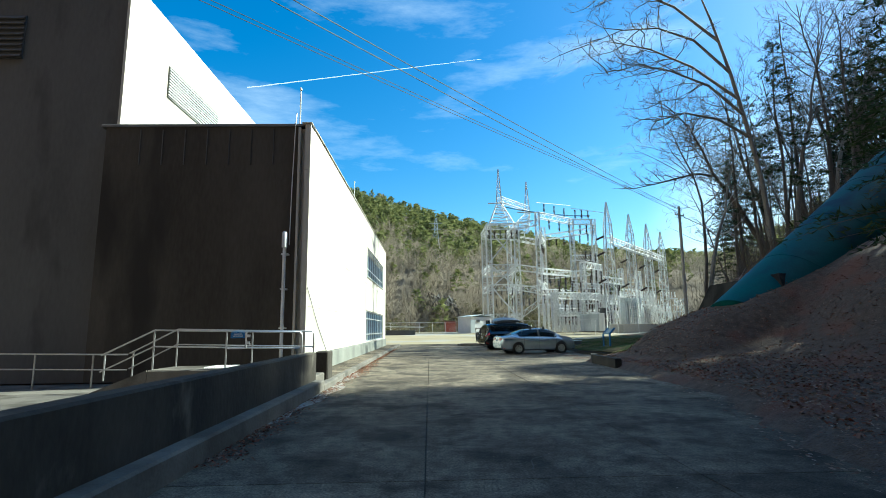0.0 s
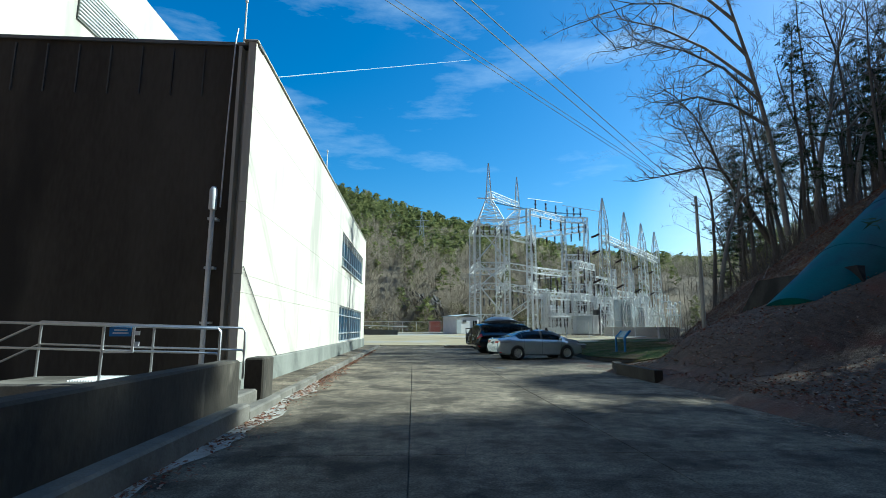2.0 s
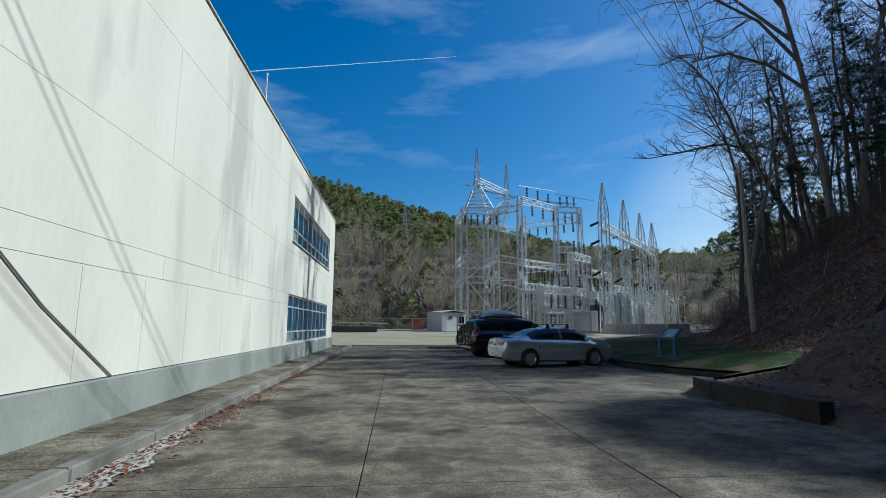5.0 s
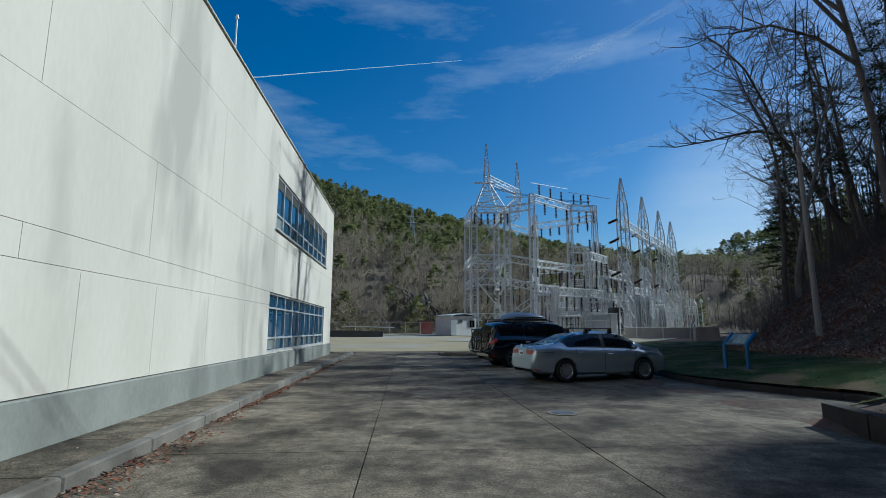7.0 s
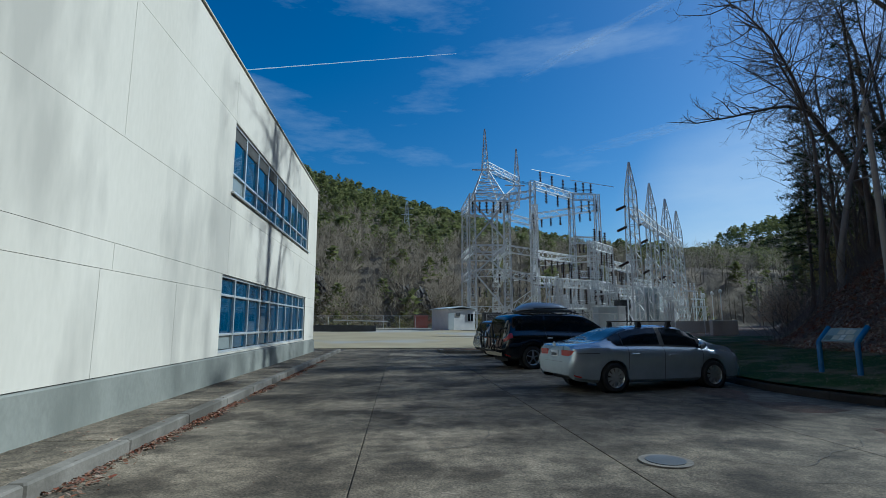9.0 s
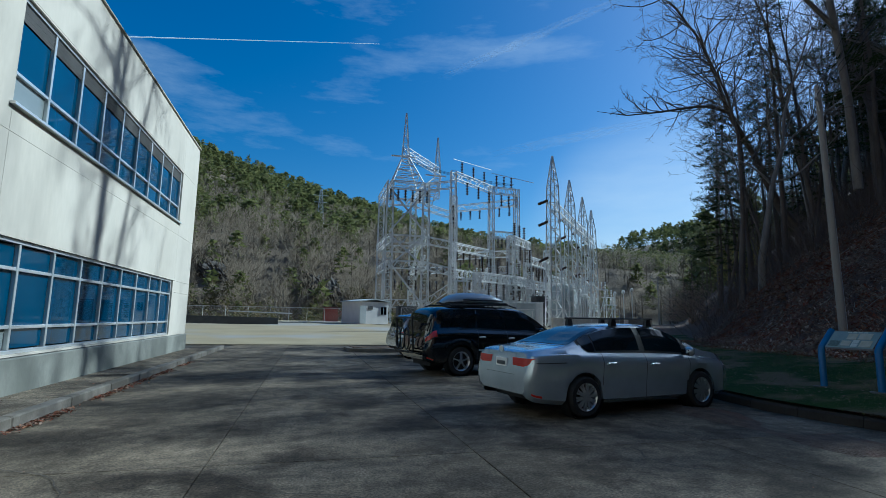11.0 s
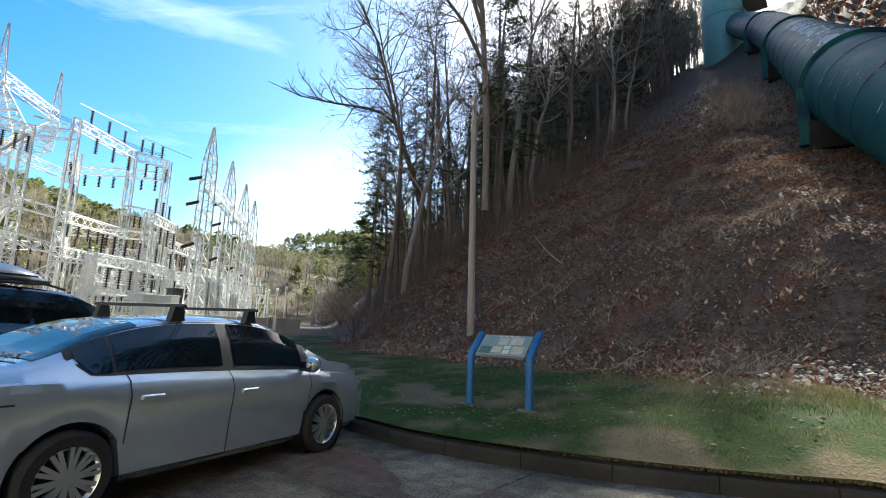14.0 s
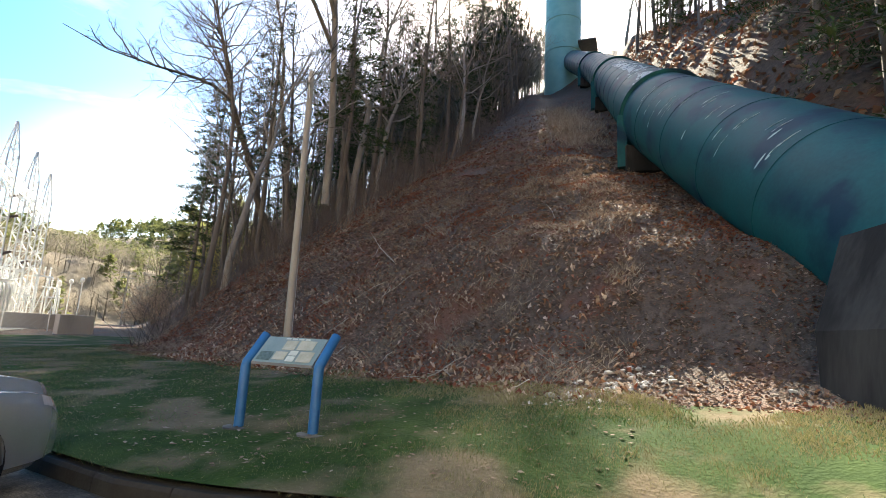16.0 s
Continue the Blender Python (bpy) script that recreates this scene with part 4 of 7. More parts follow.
class Shell:
    """A car body as cross-sections along its length (x forward, y to its left, z up)."""

    def __init__(self, top, belt, wide, roof, low, wheels, arch, r):
        self.top, self.belt, self.wide, self.roof, self.low = map(chain, (top, belt, wide, roof, low))
        self.x0, self.x1 = top[0][0], top[-1][0]
        self.wheels, self.arch, self.r = wheels, arch, r

    def section(self, x):
        t, b, w, rf, lo = self.top(x), self.belt(x), self.wide(x), self.roof(x), self.low(x)
        b = min(b, t - 0.02)
        cut = lo
        for a in self.wheels:
            if abs(x - a) < self.arch:
                cut = max(cut, self.r + math.sqrt(self.arch ** 2 - (x - a) ** 2))
        h = t - b
        rf = min(rf, w - 0.03)
        pts = [(w - 0.09, lo), (w - 0.005, lo + 0.07), (w + 0.012, lo + 0.42 * (b - lo)), (w + 0.048, b - 0.10 * (b - lo) - 0.03), (w + 0.004, b), (w - 0.03 - 0.05 * min(1, h), b + 0.10 * h), (w + (rf - w) * 0.55, b + 0.58 * h), (rf + 0.02, b + 0.88 * h), (rf * 0.86, b + 0.965 * h), (rf * 0.5, t - 0.006), (0.0, t)]
        rear, nose = smoothstep(self.x0 + 0.6, self.x0, x), smoothstep(self.x1 - 0.6, self.x1, x)
        out = []
        for i, (y, z) in enumerate(pts):
            z = max(z, cut + 0.004 * i) if z < cut + 0.05 and i < 5 else z
            f = (z - lo) / max(0.1, b - lo)
            swell = smoothstep(0.02, 0.2, f) - 1.15 * smoothstep(0.5, 0.72, f) - 0.5 * smoothstep(0.8, 1.2, f)
            out.append((x - 0.055 * rear * swell + 0.05 * nose * swell, y, z))
        return out

    def at(self, x, v, side=1, out=0.0):
        s = self.section(x)
        i = min(int(v), len(s) - 2)
        a, b = Vector(s[i]), Vector(s[i + 1])
        p = a.lerp(b, v - i)
        if out:
            d = (b - a).normalized()
            n = Vector((0, d.z, -d.y)) if v < 9.99 else Vector((0, 0, 1))
            p += n * out
            q = self.top(x + 0.05) - self.top(x - 0.05)
            p += Vector((-q * 10, 0, 0)) * out * (v / 10) * 0.9
        return Vector((p.x, p.y * side, p.z))

    def stations(self):
        n = int((self.x1 - self.x0) / 0.05)
        mid = [self.x0 + (self.x1 - self.x0) * i / n for i in range(n + 1)]
        ends = [self.x0 + 0.012 * i for i in range(14)] + [self.x1 - 0.012 * i for i in range(14)]
        return sorted({round(x, 4) for x in mid + ends})

    def body(self):
        g = Geo()
        xs = self.stations()
        g.grid([[*[(x, y, z) for x, y, z in self.section(s)], *[(x, -y, z) for x, y, z in reversed(self.section(s)[:-1])]] for s in xs])
        for s in (xs[0], xs[-1]):
            r = self.section(s)
            ring = [*r, *[(x, -y, z) for x, y, z in reversed(r[:-1])]]
            g.add(ring, [tuple(range(len(ring)))])
        return g

    def patch(self, xa, xb, va, vb, side, out=0.005, n=10, m=6, lean=0.0):
        """A piece of the skin lifted off it; lean slants its ends with height."""
        rows = []
        for i in range(n + 1):
            x = xa + (xb - xa) * i / n
            rows.append([self.at(x + lean * j / m, va + (vb - va) * j / m, side, out) for j in range(m + 1)])
        return Geo().grid(rows)

    def opening(self, line, out=0.004, m=8):
        """A piece of the skin between two lines; line lists (x, lower v, upper v)."""
        return Geo().grid([[self.at(x, a + (b - a) * j / m, 1, out) for j in range(m + 1)] for x, a, b in line])

    def screen(self, xa, xb, v=7.2, out=0.006, n=12):
        rows = []
        for i in range(n + 1):
            x = xa + (xb - xa) * i / n
            k = [v + (10 - v) * j / 6 for j in range(7)]
            rows.append([self.at(x, q, 1, out) for q in k] + [self.at(x, q, -1, out) for q in reversed(k[:-1])])
        return Geo().grid(rows)


def ring_profile(prof, c, n=28):
    """A shape turned round the y axis through c; prof lists (radius, y)."""
    g = Geo()
    rows = [[(c[0] + r * math.cos(2 * math.pi * k / n), c[1] + y, c[2] + r * math.sin(2 * math.pi * k / n)) for r, y in prof] for k in range(n + 1)]
    return g.grid(rows)


def wheel(car, x, y, r, spokes, double, rim_m):
    s = 1 if y > 0 else -1
    w = part("wheel", ring_profile([(r * 0.66, -0.09 * s), (r * 0.90, -0.105 * s), (r, -0.07 * s), (r, 0.07 * s), (r * 0.90, 0.105 * s), (r * 0.68, 0.10 * s)], (x, y, r)), M["tyre"], car, "black rubber tyre", smooth=True)
    g = ring_profile([(r * 0.69, 0.100 * s), (r * 0.66, 0.085 * s), (r * 0.61, 0.075 * s), (r * 0.60, 0.0)], (x, y, r))
    g.tube([(x, y + 0.05 * s, r), (x, y + 0.098 * s, r)], [r * 0.17, r * 0.13], 14)
    part("rim", g, rim_m, w, "bright alloy rim", smooth=True)
    for i in range(spokes):
        for off in ((-0.12, 0.12) if double else (0.0,)):
            a = 2 * math.pi * (i + 0.25) / spokes
            d0, d1 = (math.cos(a + off * 0.6), math.sin(a + off * 0.6)), (math.cos(a + off), math.sin(a + off))
            p = (x + d0[0] * r * 0.12, y + 0.085 * s, r + d0[1] * r * 0.12)
            q = (x + d1[0] * r * 0.66, y + 0.078 * s, r + d1[1] * r * 0.66)
            part("spoke", Geo().beam(p, q, r * (0.085 if double else 0.17), 0.03), rim_m, w)
    part("brake_disc", Geo().tube([(x, y, r), (x, y + 0.02 * s, r)], r * 0.59, 20), M["tyre"], w)
    return w


def seam(car, sh, x, va, vb, side):
    part("seam", sh.patch(x - 0.006, x + 0.006, va, vb, side, 0.003, 1, 8), M["black_trim"], car)


def make_car(name, label, m, sh, spec):
    car = thing(name, label, "car")
    part("body", sh.body(), m, car, smooth=True)
    part("underbody", Geo().box(((sh.x0 + sh.x1) / 2, 0, 0.42), (sh.x1 - sh.x0 - 0.5, 1.1, 0.36)), M["black_trim"], car)
    for a in sh.wheels:
        for s in (-1, 1):
            part("wheel_arch", ring_profile([(sh.arch + 0.005, 0.10 * s), (sh.arch + 0.005, -0.12 * s), (0.02, -0.14 * s)], (a, s * (spec["track"] - 0.03), sh.r), 24), M["black_trim"], car)
            wheel(car, a, s * spec["track"], sh.r, spec["spokes"], spec["double"], M["alloy"])
    for s in (-1, 1):
        for xa, xb, lean in spec["side_glass"]:
            part("side_window", sh.patch(xa, xb, 5.15, 7.0, s, 0.006, 10, 5, lean), M["car_glass"], car, "dark tinted side window")
        for x in spec["seams"]:
            seam(car, sh, x, 1.0, 5.0, s)
        for x in spec["handles"]:
            part("door_handle", Geo().box((x, s * (sh.wide(x) + 0.045), sh.belt(x) - 0.12), (0.2, 0.04, 0.035), ch=0.01), spec.get("handle_m", m), car)
        if spec["tail"]:
            part("taillight", sh.patch(sh.x0 + 0.004, sh.x0 + spec["tail"][0], spec["tail"][1], spec["tail"][2], s, 0.008, 8, 4), M["tail_red"], car, "red taillight")
        part("headlight", sh.patch(sh.x1 - 0.42, sh.x1 - 0.08, 3.1, 3.95, s, 0.008, 8, 4), M["lamp_clear"], car, "clear headlight")
        mx = spec["mirror"]
        yb = sh.wide(mx)
        shape = [(mx + 0.10 * (1 - f) - 0.02, s * (yb - 0.03 + 0.24 * f), sh.belt(mx) + 0.07 + 0.035 * math.sin(2.6 * f)) for f in (0, 0.2, 0.4, 0.6, 0.8, 0.93, 1.0)]
        mirror = part("mirror", Geo().tube(shape, [0.025, 0.035, 0.07, 0.085, 0.082, 0.06, 0.02], 12), m, car, smooth=True)
        part("mirror_glass", Geo().box((mx - 0.064, s * (sh.wide(mx) + 0.10), sh.belt(mx) + 0.085), (0.006, 0.16, 0.10)), M["car_glass"], mirror)
        part("sill_trim", sh.patch(sh.wheels[0] + sh.arch + 0.05, sh.wheels[1] - sh.arch - 0.05, 0.1, 0.8, s, 0.006, 8, 2), M["black_trim"] if spec.get("dark_sill") else m, car)
    part("rear_screen", sh.screen(*spec["rear"]), M["car_glass"], car, "dark tinted rear window")
    part("windscreen", sh.screen(*spec["front"]), M["car_glass"], car)
    z, x = spec["plate"], sh.x0 - 0.012
    plate = part("number_plate", Geo().box((x, 0, z), (0.02, 0.32, 0.16), ch=0.005), M["white_paint"], car)
    part("plate_bar", Geo().box((x - 0.012, 0, z), (0.005, 0.24, 0.06)), M["dark_grey"], plate)
    part("badge", Geo().tube([(x + 0.01, 0, z + 0.22), (x - 0.012, 0, z + 0.22)], 0.055, 16), M["alu"], car)
    for s in (-1, 1):
        part("rear_reflector", sh.patch(sh.x0 + 0.05, sh.x0 + 0.20, 1.05, 1.2, s, 0.006, 5, 1), M["tail_red"], car, "thin red reflector in the bumper")
        part("bumper_seam", sh.patch(sh.x0 + 0.02, sh.wheels[0] - sh.arch - 0.02, 2.95, 2.99, s, 0.003, 10, 1), M["black_trim"], car)
    part("bumper_valance", Geo().box((sh.x0 + 0.16, 0, sh.low(sh.x0) - 0.02), (0.1, 0.8, 0.06), ch=0.02), M["black_trim"], car)
    return car


sedan_shell = Shell(
    top=[(-2.36, 0.985), (-2.33, 1.005), (-2.28, 1.02), (-2.1, 1.045), (-1.75, 1.08), (-1.5, 1.15), (-1.1, 1.315), (-0.75, 1.405), (-0.3, 1.45), (0.2, 1.45), (0.6, 1.39), (1.0, 1.22), (1.36, 1.03), (1.7, 0.97), (2.05, 0.88), (2.22, 0.76), (2.31, 0.60)],
    belt=[(-2.36, 0.935), (-2.3, 0.945), (-1.7, 0.96), (-0.8, 0.935), (0.5, 0.895), (1.3, 0.87), (2.0, 0.78), (2.31, 0.54)],
    wide=[(-2.36, 0.655), (-2.345, 0.715), (-2.31, 0.757), (-2.25, 0.788), (-2.1, 0.818), (-1.6, 0.845), (0, 0.855), (1.3, 0.84), (1.9, 0.80), (2.15, 0.70), (2.26, 0.57), (2.31, 0.44)],
    roof=[(-2.36, 0.56), (-2.3, 0.64), (-1.75, 0.72), (-1.2, 0.60), (-0.4, 0.575), (0.4, 0.575), (1.0, 0.63), (1.4, 0.74), (2.0, 0.68), (2.31, 0.34)],
    low=[(-2.36, 0.36), (-2.34, 0.31), (-2.28, 0.27), (-2.15, 0.24), (-1.7, 0.2), (1.8, 0.19), (2.2, 0.22), (2.31, 0.30)],
    wheels=(-1.37, 1.28), arch=0.365, r=0.315)
sedan = make_car("sedan", "silver four-door sedan with black roof bars parked nose to the kerb", M["silver"], sedan_shell, dict(
    track=0.775, spokes=10, double=True, side_glass=[], seams=(-0.07, 0.98, -1.02), handles=(-0.85, 0.12),
    tail=None, mirror=0.86, rear=(-1.62, -0.85), front=(0.58, 1.30), plate=0.80))


def span(a, b, n=12):
    return [a + (b - a) * i / n for i in range(n + 1)]


def low_line(x):
    return 5.02 + 1.35 * smoothstep(-1.24, -1.44, x)


for s in (-1, 1):
    for name, xa, xb, lo, hi, out, mm in (("window_surround", -1.43, 1.04, -0.05, 7.12, 0.004, "black_trim"), ("quarter_window", -1.37, -1.12, 0.1, 6.95, 0.008, "car_glass"), ("side_window", -1.09, -0.13, 0.14, 6.95, 0.008, "car_glass"), ("side_window", 0.0, 0.92, 0.14, 6.95, 0.008, "car_glass")):
        g = sedan_shell.opening([(x, low_line(x) + lo, hi) for x in span(xa, xb, 16)], out)
        if s < 0:
            g.v = [(x, -y, z) for x, y, z in g.v]
        part(name, g, M[mm], sedan, "dark tinted side window" if mm == "car_glass" else "black window surround", smooth=True)
for s in (-1, 1):
    wrap = [(-2.374, 0.32), (-2.376, 0.62), (-2.366, 0.69), (-2.340, 0.748), (-2.285, 0.790), (-2.20, 0.814), (-2.10, 0.832), (-2.02, 0.842), (-2.05, 0.78), (-2.2, 0.70), (-2.33, 0.32)]
    part("taillight", Geo().prism([(x, s * y) for x, y in wrap], "z", 0.775, 0.905), M["tail_red"], sedan, "red wraparound taillight")
    part("lid_edge", Geo().box((-2.368, s * 0.405, 0.82), (0.006, 0.006, 0.34)), M["black_trim"], sedan)
part("lid_edge", Geo().box((-2.40, 0, 0.648), (0.02, 0.82, 0.006)), M["black_trim"], sedan)
part("fuel_flap", sedan_shell.patch(-1.78, -1.6, 3.5, 3.98, -1, 0.004, 3, 3), M["silver"], sedan)
part("lid_seam", sedan_shell.screen(-1.70, -1.685, 7.6, 0.003, 1), M["black_trim"], sedan)
for x in (-0.5, 0.32):
    rack = part("roof_bar", Geo().box((x, 0, 1.535), (0.045, 1.34, 0.028), ch=0.008), M["black_trim"], sedan, "black roof bar")
    for s in (-1, 1):
        part("bar_foot", Geo().prism([(x - 0.07, 1.40), (x + 0.07, 1.40), (x + 0.04, 1.525), (x - 0.04, 1.525)], "y", s * 0.56 - 0.035, s * 0.56 + 0.035), M["black_trim"], rack)
sedan.matrix_world = pose(6.31, 30.58, 0.012, 0, 0, 11.4)

suv_shell = Shell(
    top=[(-2.52, 1.0), (-2.47, 1.15), (-2.36, 1.55), (-2.2, 1.76), (-1.8, 1.82), (-0.8, 1.845), (0.1, 1.83), (0.6, 1.76), (1.0, 1.55), (1.42, 1.24), (1.75, 1.19), (2.2, 1.12), (2.42, 1.0), (2.53, 0.75)],
    belt=[(-2.52, 0.96), (-2.3, 1.13), (0, 1.10), (1.3, 1.07), (2.2, 1.0), (2.53, 0.68)],
    wide=[(-2.52, 0.72), (-2.44, 0.86), (-2.2, 0.92), (0, 0.935), (1.4, 0.92), (2.1, 0.87), (2.4, 0.76), (2.53, 0.55)],
    roof=[(-2.52, 0.62), (-2.2, 0.72), (-1.0, 0.70), (0.4, 0.69), (1.0, 0.74), (1.5, 0.83), (2.2, 0.76), (2.53, 0.4)],
    low=[(-2.52, 0.42), (-2.3, 0.32), (2.2, 0.3), (2.53, 0.4)],
    wheels=(-1.52, 1.55), arch=0.43, r=0.375)
SUV_SPEC = dict(track=0.835, spokes=5, double=False, side_glass=[(-2.12, -1.06, 0.06), (-0.98, -0.12, 0.0), (-0.04, 0.98, -0.16)], seams=(-1.02, -0.08, 1.05), handles=(-0.9, 0.05), handle_m=M["alu"],
                tail=(0.26, 3.0, 4.7), mirror=1.0, rear=(-2.46, -2.27, 6.6), front=(0.55, 1.32), plate=0.86, dark_sill=True)
suv = make_car("suv", "black four-wheel drive with a silver roof box and rear rack", M["car_black"], suv_shell, SUV_SPEC)
for s in (-1, 1):
    part("chrome_strip", suv_shell.patch(-1.0, 1.0, 2.0, 2.12, s, 0.008, 8, 1), M["alu"], suv, "bright chrome strip")
    part("roof_rail", Geo().tube([(-1.9, s * 0.72, 1.80), (-1.7, s * 0.72, 1.87), (0.1, s * 0.70, 1.89), (0.4, s * 0.70, 1.82)], 0.02, 8), M["black_trim"], suv)
for x in (-1.3, -0.2):
    part("cross_bar", Geo().box((x, 0, 1.90), (0.07, 1.44, 0.03)), M["black_trim"], suv)
# bicycle rack on the tail
carrier = Geo()
for y in (-0.55, 0.55):
    carrier.tube([(-2.55, y, 0.55), (-2.75, y, 0.6), (-2.80, y, 1.5)], 0.025, 8)
for z in (0.6, 1.05, 1.5):
    carrier.beam((-2.79, -0.58, z), (-2.79, 0.58, z), 0.05)
for y in (-0.3, 0.0, 0.3):
    carrier.tube([(-2.84 + 0.05 * math.cos(a), y + 0.28 * math.cos(a), 0.95 + 0.28 * math.sin(a)) for a in [k * math.pi / 8 for k in range(17)]], 0.022, 6)
part("bicycle_rack", carrier, M["black_trim"], suv, "dark tubular bicycle rack", smooth=True)
suv.matrix_world = pose(6.16, 36.53, 0.012, 0, 0, 12)

box_g = Geo()
rows = []
for i in range(19):
    x = -1.05 + 2.1 * i / 18
    k = (1 - abs((i - 9) / 9) ** 3.2)
    w, h = 0.10 + 0.36 * k ** 0.6, 0.04 + 0.30 * k * (1 - 0.22 * i / 18)
    rows.append([(x, w * c, 1.925 + h * z) for c, z in ((-0.8, 0), (-1, 0.22), (-0.98, 0.5), (-0.8, 0.85), (-0.45, 1), (0, 1.04), (0.45, 1), (0.8, 0.85), (0.98, 0.5), (1, 0.22), (0.8, 0))])
box_g.grid(rows)
roof_box = thing("roof_box", "silver-grey plastic cargo box with a dark base on roof bars", "roof box")
part("lid", box_g, M["silver_dark"], roof_box, smooth=True)
part("tray", Geo().box((0, 0, 1.945), (1.96, 0.8, 0.06), ch=0.02), M["black_trim"], roof_box, "black plastic tray")
part("lid_stripe", Geo().box((0.1, -0.455, 2.03), (1.3, 0.012, 0.03)), M["black_trim"], roof_box)
roof_box.matrix_world = pose(6.16, 36.53, 0.012, 0, 0, 12) @ pose(-0.72, -0.1, -0.015)

wagon = make_car("suv", "pale silver compact four-wheel drive parked behind the black one", M["silver"], Shell(
    top=[(-2.2, 0.95), (-2.15, 1.1), (-2.02, 1.42), (-1.85, 1.60), (-1.2, 1.66), (0, 1.66), (0.5, 1.58), (1.2, 1.14), (1.9, 1.02), (2.2, 0.7)],
    belt=[(-2.2, 0.9), (-2.0, 1.0), (1.2, 0.98), (2.2, 0.62)], wide=[(-2.2, 0.68), (-2.1, 0.8), (0, 0.87), (1.8, 0.82), (2.2, 0.55)],
    roof=[(-2.2, 0.6), (-1.8, 0.66), (0, 0.63), (1.2, 0.76), (2.2, 0.4)], low=[(-2.2, 0.4), (-2.0, 0.28), (2.0, 0.28), (2.2, 0.38)], wheels=(-1.3, 1.3), arch=0.40, r=0.345),
    dict(SUV_SPEC, track=0.77, side_glass=[(-1.8, -0.95, 0.05), (-0.88, -0.1, 0), (0.0, 0.8, -0.12)], seams=(-0.9, -0.05, 0.95), handles=(-0.8, 0.1), mirror=0.85, rear=(-2.13, -1.92, 6.6), front=(0.5, 1.15), plate=0.8, tail=(0.25, 3.2, 4.9)))
wagon.matrix_world = pose(6.3, 42.6, 0.012, 0, 0, 11)

# ---- penstock, anchor block and surge tank ----
AX = [Vector((11.6, 19.56, 0.32)), Vector((27.5, 24.17, 11.3)), Vector((62.0, 29.3, 33.4)), Vector((85.5, 35.0, 48.8))]
PR = 1.78
pen = thing("penstock", "huge dark green steel penstock running down the wooded slope", "penstock")


def axis_at(s):
    """Point and direction s metres up the pipe."""
    for a, b in zip(AX, AX[1:]):
        L = (b - a).length
        if s <= L or b is AX[-1]:
            return a + (b - a) * (s / L), (b - a).normalized()
        s -= L


total = sum((b - a).length for a, b in zip(AX, AX[1:]))
s, k = 1.2, 0
while s < total - 1:
    e = min(total, s + 3.4)
    part("pipe_segment", Geo().tube([axis_at(s + (e - s) * i / 6)[0] for i in range(7)], PR, 48), M["penstock"], pen, smooth=True)
    p, d = axis_at(e)
    part("weld_seam", Geo().tube([p - d * 0.035, p - d * 0.03, p + d * 0.03, p + d * 0.035], [PR, PR + 0.014, PR + 0.014, PR], 48), M["penstock"], pen)
    s = e
for s in (20.6, 42.0, 66.0):
    p, d = axis_at(s)
    ring = part("stiffener_ring", Geo().tube([p - d * 0.1, p - d * 0.1, p + d * 0.1, p + d * 0.1], [PR + 0.01, PR + 0.16, PR + 0.16, PR + 0.01], 48), M["penstock"], pen, "green stiffener ring")
    side = d.cross(Vector((0, 0, 1))).normalized()
    for sg in (-1, 1):
        q = p + side * sg * (PR + 0.02)
        part("ring_leg", Geo().box(q + Vector((0, 0, -1.2)), (0.4, 0.4, 2.4)), M["penstock"], ring)
    part("saddle", Geo().box(p + Vector((0, 0, -PR - 0.25)), (0.6, 3.4, 1.2), Matrix.Rotation(math.atan2(d.y, d.x), 3, "Z"), 0.05), M["anchor"], pen, "concrete saddle under the pipe")
# paint flaked off along the crown
rng = random.Random(5)
worn = Geo()
for i in range(150):
    s = rng.uniform(21.5, 36.0) if i < 120 else rng.uniform(8, 19)
    th = rng.gauss(0.35, 0.16) if i < 120 else rng.gauss(0.9, 0.2)
    p, d = axis_at(s)
    u = d.cross(Vector((0, 0, 1))).normalized()
    v = u.cross(d).normalized()
    L, wd = (rng.uniform(0.15, 0.55), rng.uniform(0.05, 0.16)) if i < 120 else (rng.uniform(0.02, 0.05), rng.uniform(0.2, 0.5))
    n = 7
    ring = []
    for j in range(n):
        a = 2 * math.pi * j / n
        q = rng.uniform(0.6, 1.1)
        al, tt = s + L * q * math.cos(a), th + wd * q * math.sin(a) / PR
        pp, _ = axis_at(al)
        ring.append(pp + (PR + 0.006) * (math.cos(tt) * v - math.sin(tt) * u))
    worn.add(ring, [tuple(range(n))])
part("bare_patch", worn, M["penstock_worn"], pen, "patches where the green paint has flaked to pale primer", recalc=False)["kind"] = "stuff"

anchor = thing("anchor_block", "massive stained concrete anchor block, darkened for shade, round the foot of the penstock", "anchor block")
block = Geo().prism([(2.35, -1.7), (2.2, 0.1), (1.6, 1.5), (-1.7, 1.7), (-2.3, 0.4), (-2.9, -1.7)], "x", -1.2, 0.9)
turn = Matrix.Translation((13.2, 20.75, 1.75)) @ Matrix.Rotation(radians(16), 4, "Z")
block.v = [tuple(turn @ Vector((x + 0.3 * (z + 1.7) * (1 if x < 0 else 0.6), y, z))) for x, y, z in block.v]
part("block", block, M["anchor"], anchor)

